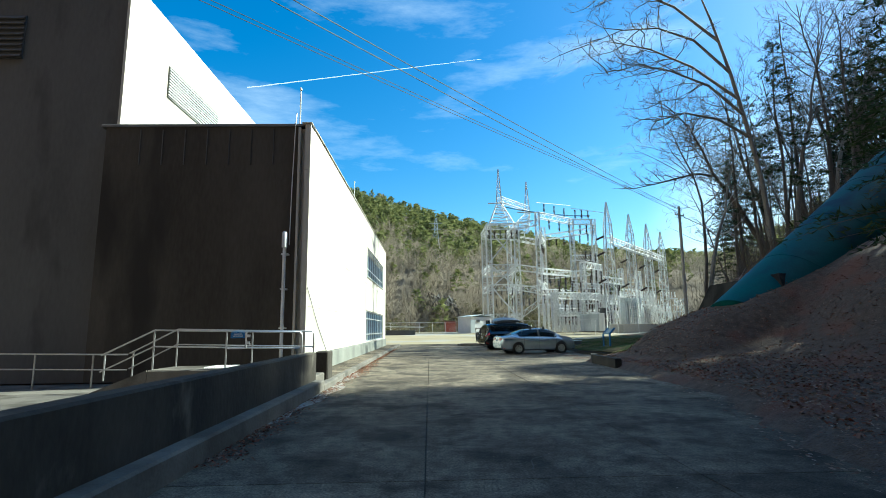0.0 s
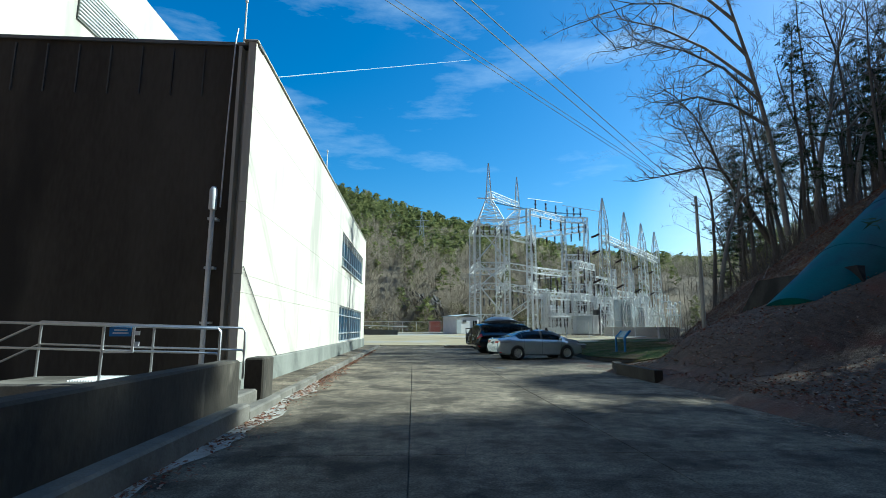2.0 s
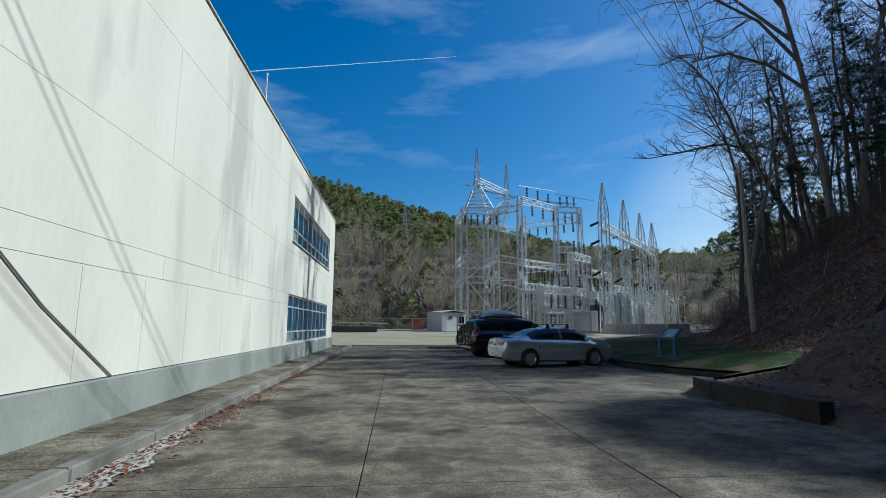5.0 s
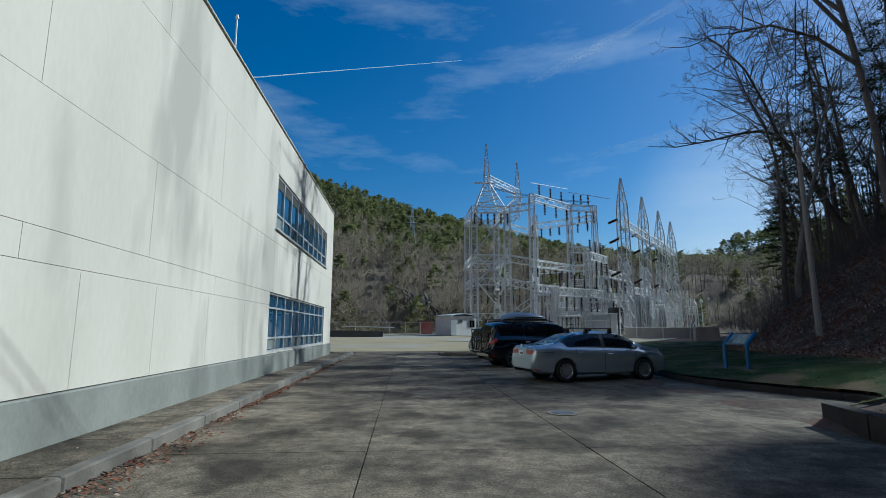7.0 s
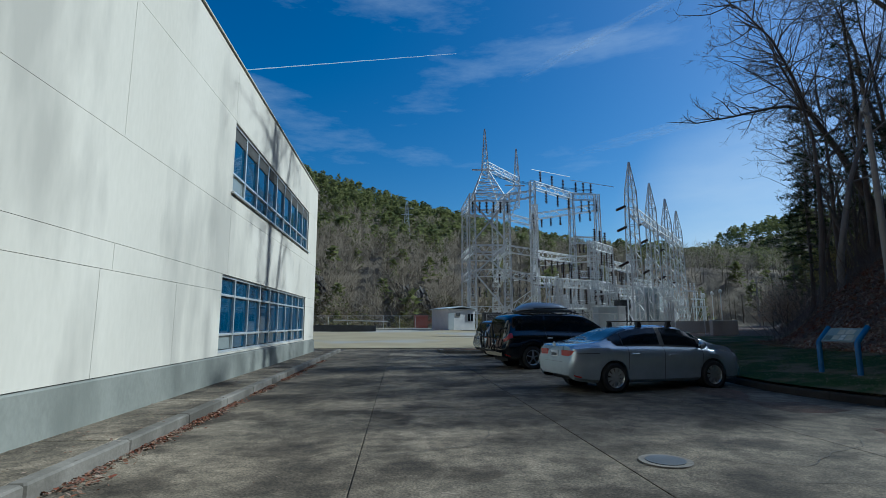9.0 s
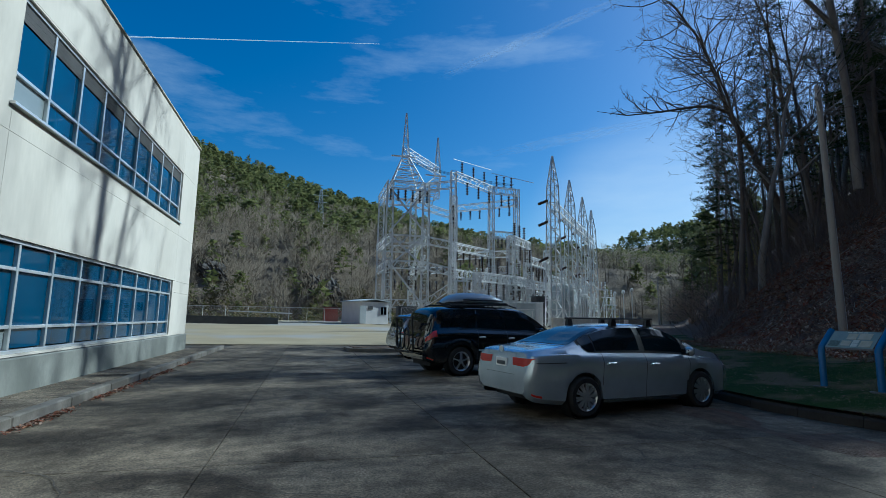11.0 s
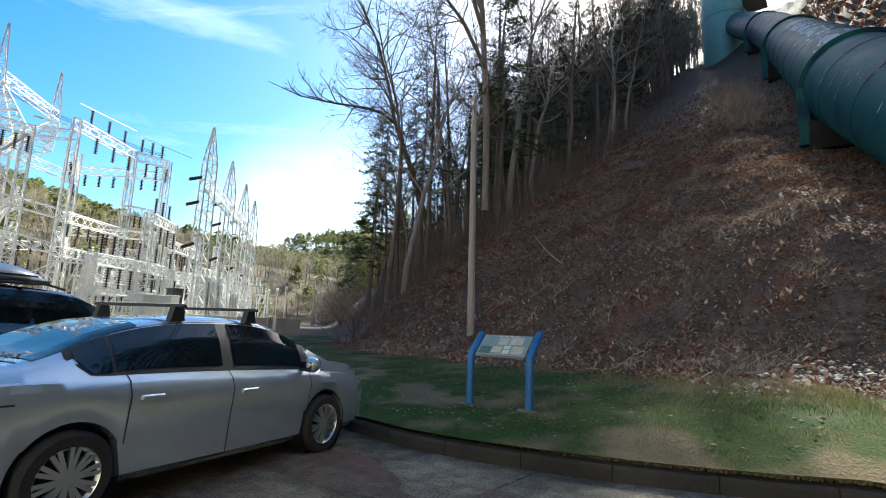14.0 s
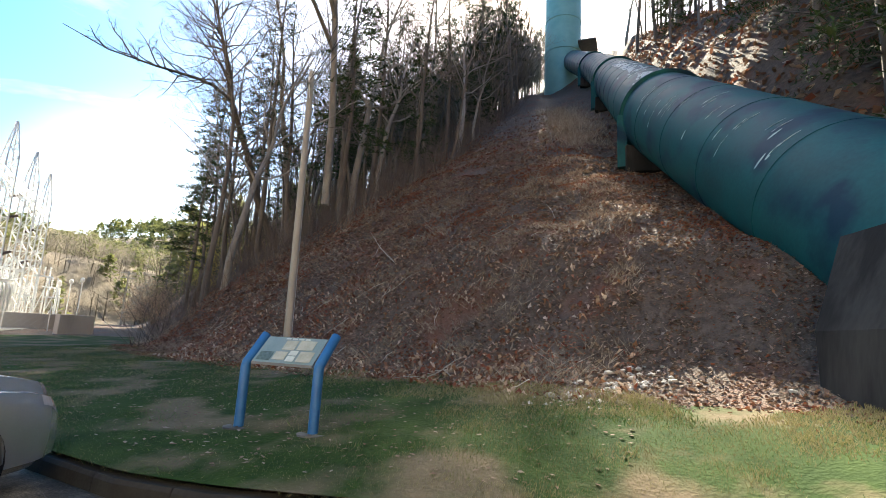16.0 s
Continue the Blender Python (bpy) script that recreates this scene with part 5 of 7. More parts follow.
tank = thing("surge_tank", "tall pale teal steel surge tank on the ridge", "tank")
tx, ty = 88.5, 37.4
part("shell", Geo().tube([(tx, ty, 42), (tx, ty, 65)], 3.1, 40), M["tank_teal"], tank, smooth=True)
for z in (52, 58, 64.8):
    part("band", Geo().tube([(tx, ty, z - 0.15), (tx, ty, z + 0.15)], 3.2, 40), M["tank_teal"], tank)
part("walkway", Geo().box((tx - 1.0, ty - 4.4, 52.6), (4.0, 3.0, 0.2)), M["dark_grey"], tank)

# ---- lawn and kerb ----
rows = []
for i in range(146):
    y = 22.75 + i * 0.25
    kx, fx = along(KERB_X, y), along(FOOT_X, y) + 0.5 * noise.noise(Vector((0, y * 0.4, 2)))
    rows.append([(kx + 0.03 + (fx - kx - 0.03) * j / 24, y, ground_z(kx + 0.11 + (fx - kx - 0.1) * j / 24, y) + 0.055 * (1 - (j / 24) ** 6)) for j in range(25)])
lawn = solo("lawn", Geo().grid(rows), M["grass"], "patchy winter lawn, green with straw-coloured bare spots", "lawn", kind="structure", smooth=True, recalc=False)

kerb_pts = [(along(KERB_X, 22.7 + i * 0.3), 22.7 + i * 0.3) for i in range(84)]
right_kerb = thing("kerb", "near-black concrete kerb round the lawn", "kerb", kind="structure")
for i in range(0, len(kerb_pts) - 3, 3):
    seg = kerb_pts[i:i + 4]
    g = Geo()
    rows = []
    for j, (x, y) in enumerate(seg):
        a, b = kerb_pts[max(0, i + j - 1)], kerb_pts[min(len(kerb_pts) - 1, i + j + 1)]
        d = Vector((b[0] - a[0], b[1] - a[1], 0)).normalized()
        nn = Vector((d.y, -d.x, 0))
        c = Vector((x, y, 0)) + d * (0.006 if j == 0 else -0.006 if j == 3 else 0)
        rows.append([c - nn * 0.03 + Vector((0, 0, -0.05)), c - nn * 0.02 + Vector((0, 0, 0.12)), c + Vector((0, 0, 0.155)), c + nn * 0.15 + Vector((0, 0, 0.16)), c + nn * 0.16 + Vector((0, 0, -0.05))])
    g.grid(rows)
    for r in (rows[0], rows[-1]):
        g.add(r, [tuple(range(5))])
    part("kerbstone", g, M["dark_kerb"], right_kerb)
planter = thing("planter_wall", "low near-black concrete edging at the drive corner", "wall", kind="structure")
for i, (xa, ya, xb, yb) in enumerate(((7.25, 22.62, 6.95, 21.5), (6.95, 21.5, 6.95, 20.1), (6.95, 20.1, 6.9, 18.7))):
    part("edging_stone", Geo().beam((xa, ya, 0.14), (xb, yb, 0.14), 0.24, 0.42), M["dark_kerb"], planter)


# ---- information board ----
sign = thing("information_board", "sloping printed information board on two bent blue steel posts", "sign")
sb = [Vector((10.14, 29.66, 0)), Vector((10.18, 28.7, 0))]
across = (sb[1] - sb[0]).normalized()
back = Vector((-across.y, across.x, 0))          # away from the road
if back.x < 0:
    back = -back
for b in sb:
    z = ground_z(b.x, b.y) + 0.03
    post = part("post", Geo().tube([b + Vector((0, 0, z)), b + Vector((0, 0, z + 0.70)), b + Vector((0, 0, z + 0.74)) + back * 0.02, b + Vector((0, 0, z + 1.05)) + back * 0.31], 0.055, 14), M["sign_blue"], sign, smooth=True)
    part("footing", Geo().tube([b + Vector((0, 0, z - 0.05)), b + Vector((0, 0, z + 0.03))], [0.19, 0.17], 10), M["kerb"], post)
zs = ground_z(sb[0].x, sb[0].y) + 0.03
lo, hi = Vector((0, 0, zs + 0.735)) + back * 0.0, Vector((0, 0, zs + 1.02)) + back * 0.285
pa, pb = sb[0] + across * 0.08, sb[1] - across * 0.08
nrm = (hi - lo).cross(across).normalized()
if nrm.z < 0:
    nrm = -nrm


def on_board(u, v, h=0.0):
    return pa.lerp(pb, u) + lo.lerp(hi, v) + nrm * h


def board_patch(u0, u1, v0, v1, h):
    g = Geo().add([on_board(u0, v0, h), on_board(u1, v0, h), on_board(u1, v1, h), on_board(u0, v1, h), on_board(u0, v0, h - 0.004), on_board(u1, v0, h - 0.004), on_board(u1, v1, h - 0.004), on_board(u0, v1, h - 0.004)], [(0, 1, 2, 3), (7, 6, 5, 4), (0, 4, 5, 1), (1, 5, 6, 2), (2, 6, 7, 3), (3, 7, 4, 0)])
    return g


panel = part("panel", board_patch(0, 1, 0, 1, 0.02), M["board_face"], sign, "printed panel in faded green and tan")
for u0, u1, v0, v1, mm in ((0.36, 0.56, 0.50, 0.86, "board_tan"), (0.60, 0.86, 0.52, 0.88, "board_tan"), (0.30, 0.50, 0.12, 0.42, "board_tan"), (0.53, 0.66, 0.30, 0.48, "board_pale"), (0.53, 0.66, 0.08, 0.27, "board_pale"), (0.70, 0.93, 0.08, 0.46, "board_tan"), (0.05, 0.27, 0.08, 0.40, "board_dark")):
    part("picture", board_patch(u0, u1, v0, v1, 0.026), M[mm], panel)
for i in range(4):
    part("heading_bar", board_patch(0.32 + i * 0.11, 0.40 + i * 0.11, 0.905, 0.955, 0.026), M["board_pale"], panel)
part("panel_frame", Geo().beam(on_board(0, 0, 0), on_board(1, 0, 0), 0.03), M["coping"], sign)
part("panel_frame", Geo().beam(on_board(0, 1, 0), on_board(1, 1, 0), 0.03), M["coping"], sign)

# ---- wooden pole with crossarm ----
pole = thing("utility_pole", "weathered grey wooden utility pole leaning a little", "utility pole")
base, tip = Vector((18.0, 35.2, ground_z(18.0, 35.2) - 0.3)), Vector((18.32, 35.6, 10.1))
part("pole_shaft", Geo().tube([base.lerp(tip, i / 6) for i in range(7)], [0.125, 0.12, 0.115, 0.11, 0.105, 0.098, 0.09], 12), M["pole_wood"], pole, smooth=True)
ca = base.lerp(tip, 0.93)
part("crossarm", Geo().beam(ca + Vector((-0.45, -0.25, 0)), ca + Vector((0.45, 0.25, 0)), 0.07), M["pole_wood"], pole)
for s in (-1, 1):
    part("brace", Geo().beam(ca + Vector((0.35 * s, 0.2 * s, 0)), base.lerp(tip, 0.88), 0.025), M["galv"], pole)
    part("insulator", Geo().tube([ca + Vector((0.42 * s, 0.23 * s, 0.03)), ca + Vector((0.42 * s, 0.23 * s, 0.16))], [0.03, 0.04], 8), M["white_paint"], pole)
part("conduit", Geo().tube([base + Vector((0.075, -0.085, 0.2)), base.lerp(tip, 0.8) + Vector((0.06, -0.065, 0))], 0.014, 6), M["galv"], pole)

far_pole = thing("utility_pole", "distant wooden utility pole with a crossarm beside the woods", "utility pole")
zp = ground_z(71.0, 113.0)
part("pole_shaft", Geo().tube([(71.0, 113.0, zp - 0.3), (71.0, 113.0, 10.9)], [0.17, 0.12], 8), M["pole_wood"], far_pole, smooth=True)
for z in (10.5, 9.6):
    part("crossarm", Geo().beam((69.9, 113.5, z), (72.1, 112.5, z), 0.14), M["pole_wood"], far_pole)

# small green utility box on the lawn
ubox = thing("utility_box", "small dark green utility box on the lawn", "box")
part("case", Geo().box((10.4, 35.9, ground_z(10.4, 35.9) + 0.16), (0.5, 0.4, 0.3), ch=0.03), M["dark_grey"], ubox)
part("lid", Geo().box((10.4, 35.9, ground_z(10.4, 35.9) + 0.33), (0.56, 0.46, 0.05), ch=0.01), M["steel_grey"], ubox)
manhole = thing("manhole_cover", "round iron manhole cover set in the concrete", "manhole cover")
part("frame", Geo().tube([(3.32, 24.07, 0.0), (3.32, 24.07, 0.018)], 0.28, 28), M["kerb"], manhole)
part("lid", Geo().tube([(3.32, 24.07, 0.0), (3.32, 24.07, 0.024)], 0.21, 28), M["dark_grey"], manhole)
# planted island beyond the cars
isl = Geo().prism([(2.5, 46.0), (2.7, 44.8), (4.0, 44.4), (8.6, 45.4), (9.0, 46.8), (6, 47.6)], "z", -0.05, 0.16)
solo("traffic_island", isl, M["kerb"], "low concrete-edged island at the end of the parking bays", "island", kind="structure")
solo("island_soil", Geo().prism([(2.75, 45.9), (2.9, 45.0), (4.0, 44.65), (8.4, 45.6), (8.7, 46.6), (6, 47.3)], "z", 0.1, 0.19), M["litter"], "bare soil and dead grass on the island", "soil", kind="structure")

# gravel and sand of the far yard
rows = []
for i in range(36):
    y = 50 + i * 1.8
    rows.append([(-24 + (along(KERB_X, y) + 6 + 24) * j / 24, y, ground_z(-24 + (along(KERB_X, y) + 5 + 24) * j / 24, y) + 0.10) for j in range(25)])
solo("gravel_yard", Geo().grid(rows), M["gravel"], "pale sandy gravel yard in full sun", "gravel", kind="structure", recalc=False)
# ---- trees ----
def island_mat(name, colours, rough=0.85, trans=0.0):
    """One colour for each loose piece, picked along a ramp."""
    m = bpy.data.materials.new(name)
    m.use_nodes = True
    n, l = m.node_tree.nodes, m.node_tree.links
    p = n["Principled BSDF"]
    g = n.new("ShaderNodeNewGeometry")
    r = n.new("ShaderNodeValToRGB")
    while len(r.color_ramp.elements) < len(colours):
        r.color_ramp.elements.new(0.5)
    for i, (e, c) in enumerate(zip(r.color_ramp.elements, colours)):
        e.position, e.color = i / max(1, len(colours) - 1), (*c, 1)
    l.new(g.outputs["Random Per Island"], r.inputs[0])
    l.new(r.outputs[0], p.inputs["Base Color"])
    p.inputs["Roughness"].default_value = rough
    p.inputs["Specular IOR Level"].default_value = 0.2
    if trans:
        t, k = n.new("ShaderNodeBsdfTranslucent"), n.new("ShaderNodeMixShader")
        l.new(r.outputs[0], t.inputs["Color"])
        k.inputs[0].default_value = trans
        l.new(p.outputs[0], k.inputs[1])
        l.new(t.outputs[0], k.inputs[2])
        l.new(k.outputs[0], n["Material Output"].inputs["Surface"])
    return m


M["leaf_litter"] = island_mat("leaf_litter", [(0.09, 0.055, 0.038), (0.17, 0.105, 0.073), (0.26, 0.175, 0.13), (0.15, 0.068, 0.043), (0.36, 0.275, 0.215), (0.22, 0.155, 0.115)], trans=0.12)
M["red_litter"] = island_mat("red_litter", [(0.14, 0.042, 0.027), (0.24, 0.082, 0.045), (0.18, 0.095, 0.058), (0.32, 0.165, 0.095)], trans=0.15)
M["dry_grass"] = island_mat("dry_grass", [(0.17, 0.125, 0.09), (0.28, 0.22, 0.16), (0.44, 0.365, 0.28)])
M["lawn_blade"] = island_mat("lawn_blade", [(0.026, 0.07, 0.012), (0.046, 0.112, 0.019), (0.085, 0.158, 0.030), (0.125, 0.155, 0.044), (0.20, 0.172, 0.075)], trans=0.25)
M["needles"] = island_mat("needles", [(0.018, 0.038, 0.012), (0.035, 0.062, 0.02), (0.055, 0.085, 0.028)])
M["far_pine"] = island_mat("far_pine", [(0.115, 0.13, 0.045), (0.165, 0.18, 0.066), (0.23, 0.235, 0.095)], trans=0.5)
M["far_bare"] = island_mat("far_bare", [(0.105, 0.085, 0.06), (0.18, 0.148, 0.105), (0.27, 0.23, 0.168)])
M["far_shrub"] = island_mat("far_shrub", [(0.075, 0.085, 0.03), (0.15, 0.14, 0.055), (0.22, 0.18, 0.10)], trans=0.4)
M["dark_twig"] = mat("dark_twig", (0.075, 0.06, 0.05), (0.17, 0.14, 0.118), 0.6, 0.9, 0.0, 12)
M["twig"] = mat("twig", (0.12, 0.10, 0.085), (0.23, 0.197, 0.17), 2, 0.9, 0.0, 12, vary=0.25)


def grow(trunk, twigs, p, d, length, r, level, rng, up=0.25, droop=0.0, kids=(11, 6, 4), wander=0.22):
    """A limb and its smaller limbs."""
    n = (7, 6, 4, 3)[level]
    pts, rad = [p.copy()], [r]
    for i in range(n):
        d = (d + Vector((rng.gauss(0, wander), rng.gauss(0, wander), rng.gauss(0, wander * 0.7) + up * 0.3 - droop)) * (0.55 if level == 0 else 1.0)).normalized()
        p = p + d * (length / n)
        pts.append(p.copy())
        rad.append(r * (1 - 0.86 * (i + 1) / n) + 0.004)
    (trunk if level < 2 else twigs).tube(pts, rad, (9, 5, 3, 3)[level], caps=level == 0)
    if level >= 3:
        return
    for k in range(kids[level]):
        f = rng.uniform(0.38 if level == 0 else 0.25, 0.98)
        i = min(n - 1, int(f * n))
        q = pts[i].lerp(pts[i + 1], f * n - i)
        ax = (pts[i + 1] - pts[i]).normalized()
        side = ax.orthogonal().normalized()
        side = Matrix.Rotation(rng.uniform(0, 2 * math.pi), 3, ax) @ side
        spread = rng.uniform(0.6, 1.15)
        dd = (ax * math.cos(spread) + side * math.sin(spread)).normalized()
        grow(trunk, twigs, q, dd, length * rng.uniform(0.28, 0.5) * (1.15 - 0.5 * f), max(0.008, r * (1 - 0.8 * f) * 0.5), level + 1, rng, up, 0.0, kids, wander)


def bare_tree(seed, h, r, at, label, kids=(13, 6, 4), m="bark", lean=(0, 0)):
    rng = random.Random(seed)
    t = thing("bare_tree", label, "tree", group="bare trees on the slope")
    a, b = Geo(), Geo()
    grow(a, b, Vector((0, 0, -0.6)), Vector((lean[0], lean[1], 1)).normalized(), h, r, 0, rng, 0.25, 0.0, kids, 0.16)
    part("trunk", a, M[m], t, smooth=True, recalc=False)
    part("crown", b, M["twig"], t, "leafless crown of fine twigs", recalc=False)
    t.matrix_world = at
    return t


def pine_tree(seed, h, r, at, label, bare=0.3, wid=3.2):
    rng = random.Random(seed)
    t = thing("pine_tree", label, "tree", group="pines on the slope")
    a, c = Geo(), Geo()
    pts = [Vector((0.10 * math.sin(i * 1.3) * i / 5, 0.12 * math.cos(i) * i / 6, h * i / 9 - 0.5)) for i in range(10)]
    a.tube(pts, [r * (1 - 0.9 * i / 9) + 0.015 for i in range(10)], 9)
    z = h * bare
    while z < h * 0.985:
        f = (z - h * bare) / (h * (1 - bare))
        for k in range(rng.randint(3, 5)):
            ang = rng.uniform(0, 2 * math.pi)
            L = wid * (1 - f) ** 0.8 * rng.uniform(0.45, 1.1) + 0.35
            d = Vector((math.cos(ang), math.sin(ang), rng.uniform(-0.12, 0.25)))
            p0 = Vector((0, 0, z))
            line = [p0 + d * L * s + Vector((0, 0, -0.22 * L * s * s)) for s in (0, 0.35, 0.7, 1.0)]
            a.tube(line, [0.035 * (1 - f) + 0.012, 0.025, 0.015, 0.006], 3, False)
            for s in range(int(4 + 8 * L)):
                u = rng.uniform(0.3, 1.0)
                q = p0 + d * L * u + Vector((0, 0, -0.22 * L * u * u)) + Vector((rng.gauss(0, 0.16), rng.gauss(0, 0.16), rng.gauss(0.02, 0.07)))
                for _ in range(3):
                    e = (d * 0.5 + Vector((rng.gauss(0, 0.7), rng.gauss(0, 0.7), rng.gauss(0.15, 0.45)))).normalized() * rng.uniform(0.18, 0.36)
                    w = e.orthogonal().normalized() * 0.035
                    c.add([q - w, q + w, q + e], [(0, 1, 2)])
        z += rng.uniform(0.4, 0.95)
    part("trunk", a, M["bark"], t, smooth=True, recalc=False)
    part("crown", c, M["needles"], t, "sparse dark green needle clumps", recalc=False)
    t.matrix_world = at
    return t


def on_slope(x, y, sink=0.0, turn=0.0, s=1.0, lean=0.0):
    return pose(x, y, ground_z(x, y) - sink, lean, 0, turn) @ Matrix.Diagonal((s, s, s, 1))


# the leaning tree at the wood's edge, with its long arm towards the road
rng = random.Random(3)
lead = thing("leaning_tree", "tall leaning bare tree with one long arching side branch", "tree")
a, b = Geo(), Geo()
TR = [Vector(p) for p in ((38.2, 52.5, 7.0), (37.4, 52.5, 8.5), (35.5, 52.5, 10.4), (34.4, 52.5, 12.4), (33.6, 52.5, 14.0), (32.4, 52.5, 15.8), (31.1, 52.5, 17.8), (30.3, 52.5, 20.2), (28.9, 52.5, 23.2), (27.0, 52.6, 25.4), (25.2, 52.8, 26.8))]
a.tube(TR, [0.34, 0.31, 0.29, 0.27, 0.24, 0.21, 0.16, 0.12, 0.09, 0.06, 0.02], 10)
ARM = [Vector(p) for p in ((31.2, 52.5, 17.5), (29.6, 52.5, 17.8), (28.2, 52.5, 17.6), (26.6, 52.5, 17.2), (25.1, 52.5, 16.8), (22.3, 52.5, 16.2), (19.9, 52.5, 16.2))]
a.tube(ARM, [0.13, 0.12, 0.10, 0.085, 0.065, 0.04, 0.015], 7)
for line, lo, kk, size in ((ARM, 0.2, 16, 2.4), (TR, 0.45, 58, 5.2)):
    for k in range(kk):
        f = rng.uniform(lo, 0.97) * (len(line) - 1)
        i = int(f)
        q = line[i].lerp(line[i + 1], f - i)
        dd = Vector((rng.gauss(-0.45, 0.6), rng.gauss(0.1, 0.6), rng.gauss(0.25, 0.5))).normalized()
        grow(a, b, q, dd, size * rng.uniform(0.5, 1.1), 0.05, 1, rng, 0.2, 0.0, (0, 6, 4), 0.25)
part("trunk", a, M["bark"], lead, smooth=True, recalc=False)
part("crown", b, M["twig"], lead, "leafless crown of fine twigs", recalc=False)

# tall hardwood whose limbs hang far out over the road
rng = random.Random(6)
over = thing("overhanging_tree", "large bare hardwood with long limbs reaching over the road", "tree")
a, b = Geo(), Geo()
TRUNK = [Vector(p) for p in ((30.0, 42.8, 9.0), (29.6, 42.6, 14.0), (28.6, 42.3, 19.0), (27.4, 42.0, 24.0), (26.0, 41.8, 29.0), (24.6, 41.6, 33.0))]
a.tube(TRUNK, [0.24, 0.21, 0.18, 0.15, 0.10, 0.04], 10)
for limb in (((28.4, 42.2, 20.0), (25.0, 41.5, 22.5), (21.5, 41.0, 23.6), (18.3, 40.4, 23.9), (15.2, 39.9, 22.6)),
             ((27.4, 42.0, 24.0), (24.0, 41.4, 26.8), (20.5, 40.8, 27.6), (17.0, 40.2, 27.0), (13.8, 39.8, 25.4)),
             ((28.0, 42.1, 21.5), (24.4, 42.8, 25.0), (20.8, 43.2, 27.0), (17.2, 43.6, 28.0)),
             ((28.8, 42.3, 18.0), (25.8, 42.0, 19.6), (22.6, 41.6, 20.0), (19.6, 41.2, 19.0)),
             ((26.6, 41.9, 27.0), (22.8, 42.0, 30.5), (19.5, 42.0, 32.0), (16.0, 41.8, 31.8))):
    line = [Vector(p) for p in limb]
    a.tube(line, [0.15, 0.11, 0.075, 0.045, 0.015][:len(line)], 6)
    for k in range(17):
        f = rng.uniform(0.25, 0.99) * (len(line) - 1)
        i = int(f)
        q = line[i].lerp(line[i + 1], f - i)
        dd = Vector((rng.gauss(-0.75, 0.45), rng.gauss(0.0, 0.6), rng.gauss(-0.05, 0.5))).normalized()
        grow(a, b, q, dd, rng.uniform(2.2, 5.0), 0.045, 1, rng, 0.0, 0.03, (0, 6, 4), 0.22)
part("trunk", a, M["bark_pale"], over, smooth=True, recalc=False)
part("crown", b, M["twig"], over, "leafless crown of fine twigs", recalc=False)
BARE = "bare grey-brown hardwood tree rising from the leafy slope"
PINE = "dark pine with a tall bare trunk on the slope"
b0 = [bare_tree(21, 19, 0.18, on_slope(31.5, 46.5), BARE, (16, 7, 5)), bare_tree(22, 21, 0.2, on_slope(36.5, 43.6), BARE, (16, 7, 5)), bare_tree(23, 17, 0.13, on_slope(34.0, 57.0), BARE),
      bare_tree(24, 20, 0.26, on_slope(32.6, 42.6), "pale-barked hardwood with a thick straight trunk", m="bark_pale", lean=(-0.07, 0.08)), bare_tree(25, 13, 0.12, on_slope(40.5, 40.8), BARE, (10, 5, 4))]
p0 = [pine_tree(31, 21, 0.18, on_slope(30.6, 48.0), PINE, 0.28, 3.4), pine_tree(32, 23, 0.2, on_slope(35.0, 45.2), PINE, 0.42, 3.8), pine_tree(33, 15, 0.17, on_slope(70, 102.0), PINE, 0.15, 2.6)]
rng = random.Random(8)
spots = []
for _ in range(4000):
    if len(spots) >= 172:
        break
    if len(spots) < 78:
        y = rng.uniform(37.5, 64)
        x = along(FOOT_X, y) + rng.uniform(4, 60)
        if y < 38.0 + 0.04 * (x - 25) + 5 * smoothstep(30, 24, x):
            continue
    else:
        y = rng.uniform(-6, 27)
        x = along(FOOT_X, y) + rng.uniform(10, 75)
        if y > (12 + 0.15 * (x - 20) if x < 45 else 17 + 0.19 * (x - 20)):
            continue
    if all(math.hypot(x - u, y - v) > 1.7 for u, v in spots):
        spots.append((x, y))
for i, (x, y) in enumerate(spots):
    pine = rng.random() < (0.30 if i < 78 else 0.5)
    src = rng.choice(p0) if pine else rng.choice(b0)
    copy_thing(src, on_slope(x, y, 0.2, rng.uniform(0, 360), rng.uniform(0.72, 1.12), rng.uniform(-4, 4)))
for i in range(16):
    x, y = 36 + 4.2 * i + rng.uniform(-0.8, 0.8), 38.6 + 0.2 * i + (2.8 if i > 7 else 0) + rng.uniform(0, 1.5)
    copy_thing(rng.choice(p0) if i % 4 == 0 else rng.choice(b0), on_slope(x, y, 0.2, rng.uniform(0, 360), rng.uniform(0.55, 0.85) if i < 7 else rng.uniform(0.8, 1.1) if i < 9 else rng.uniform(0.38, 0.55), rng.uniform(-4, 4)))
# a denser stand along the wood's edge
rng2 = random.Random(41)
for i in range(40):
    y = rng2.uniform(43, 62)
    x = along(FOOT_X, y) + rng2.uniform(3, 30)
    if all(math.hypot(x - u, y - v) > 1.1 for u, v in spots):
        copy_thing(rng2.choice(p0[:2]) if rng2.random() < 0.5 else rng2.choice(b0[:3]), on_slope(x, y, 0.2, rng2.uniform(0, 360), rng2.uniform(0.6, 1.0), rng2.uniform(-5, 5)))
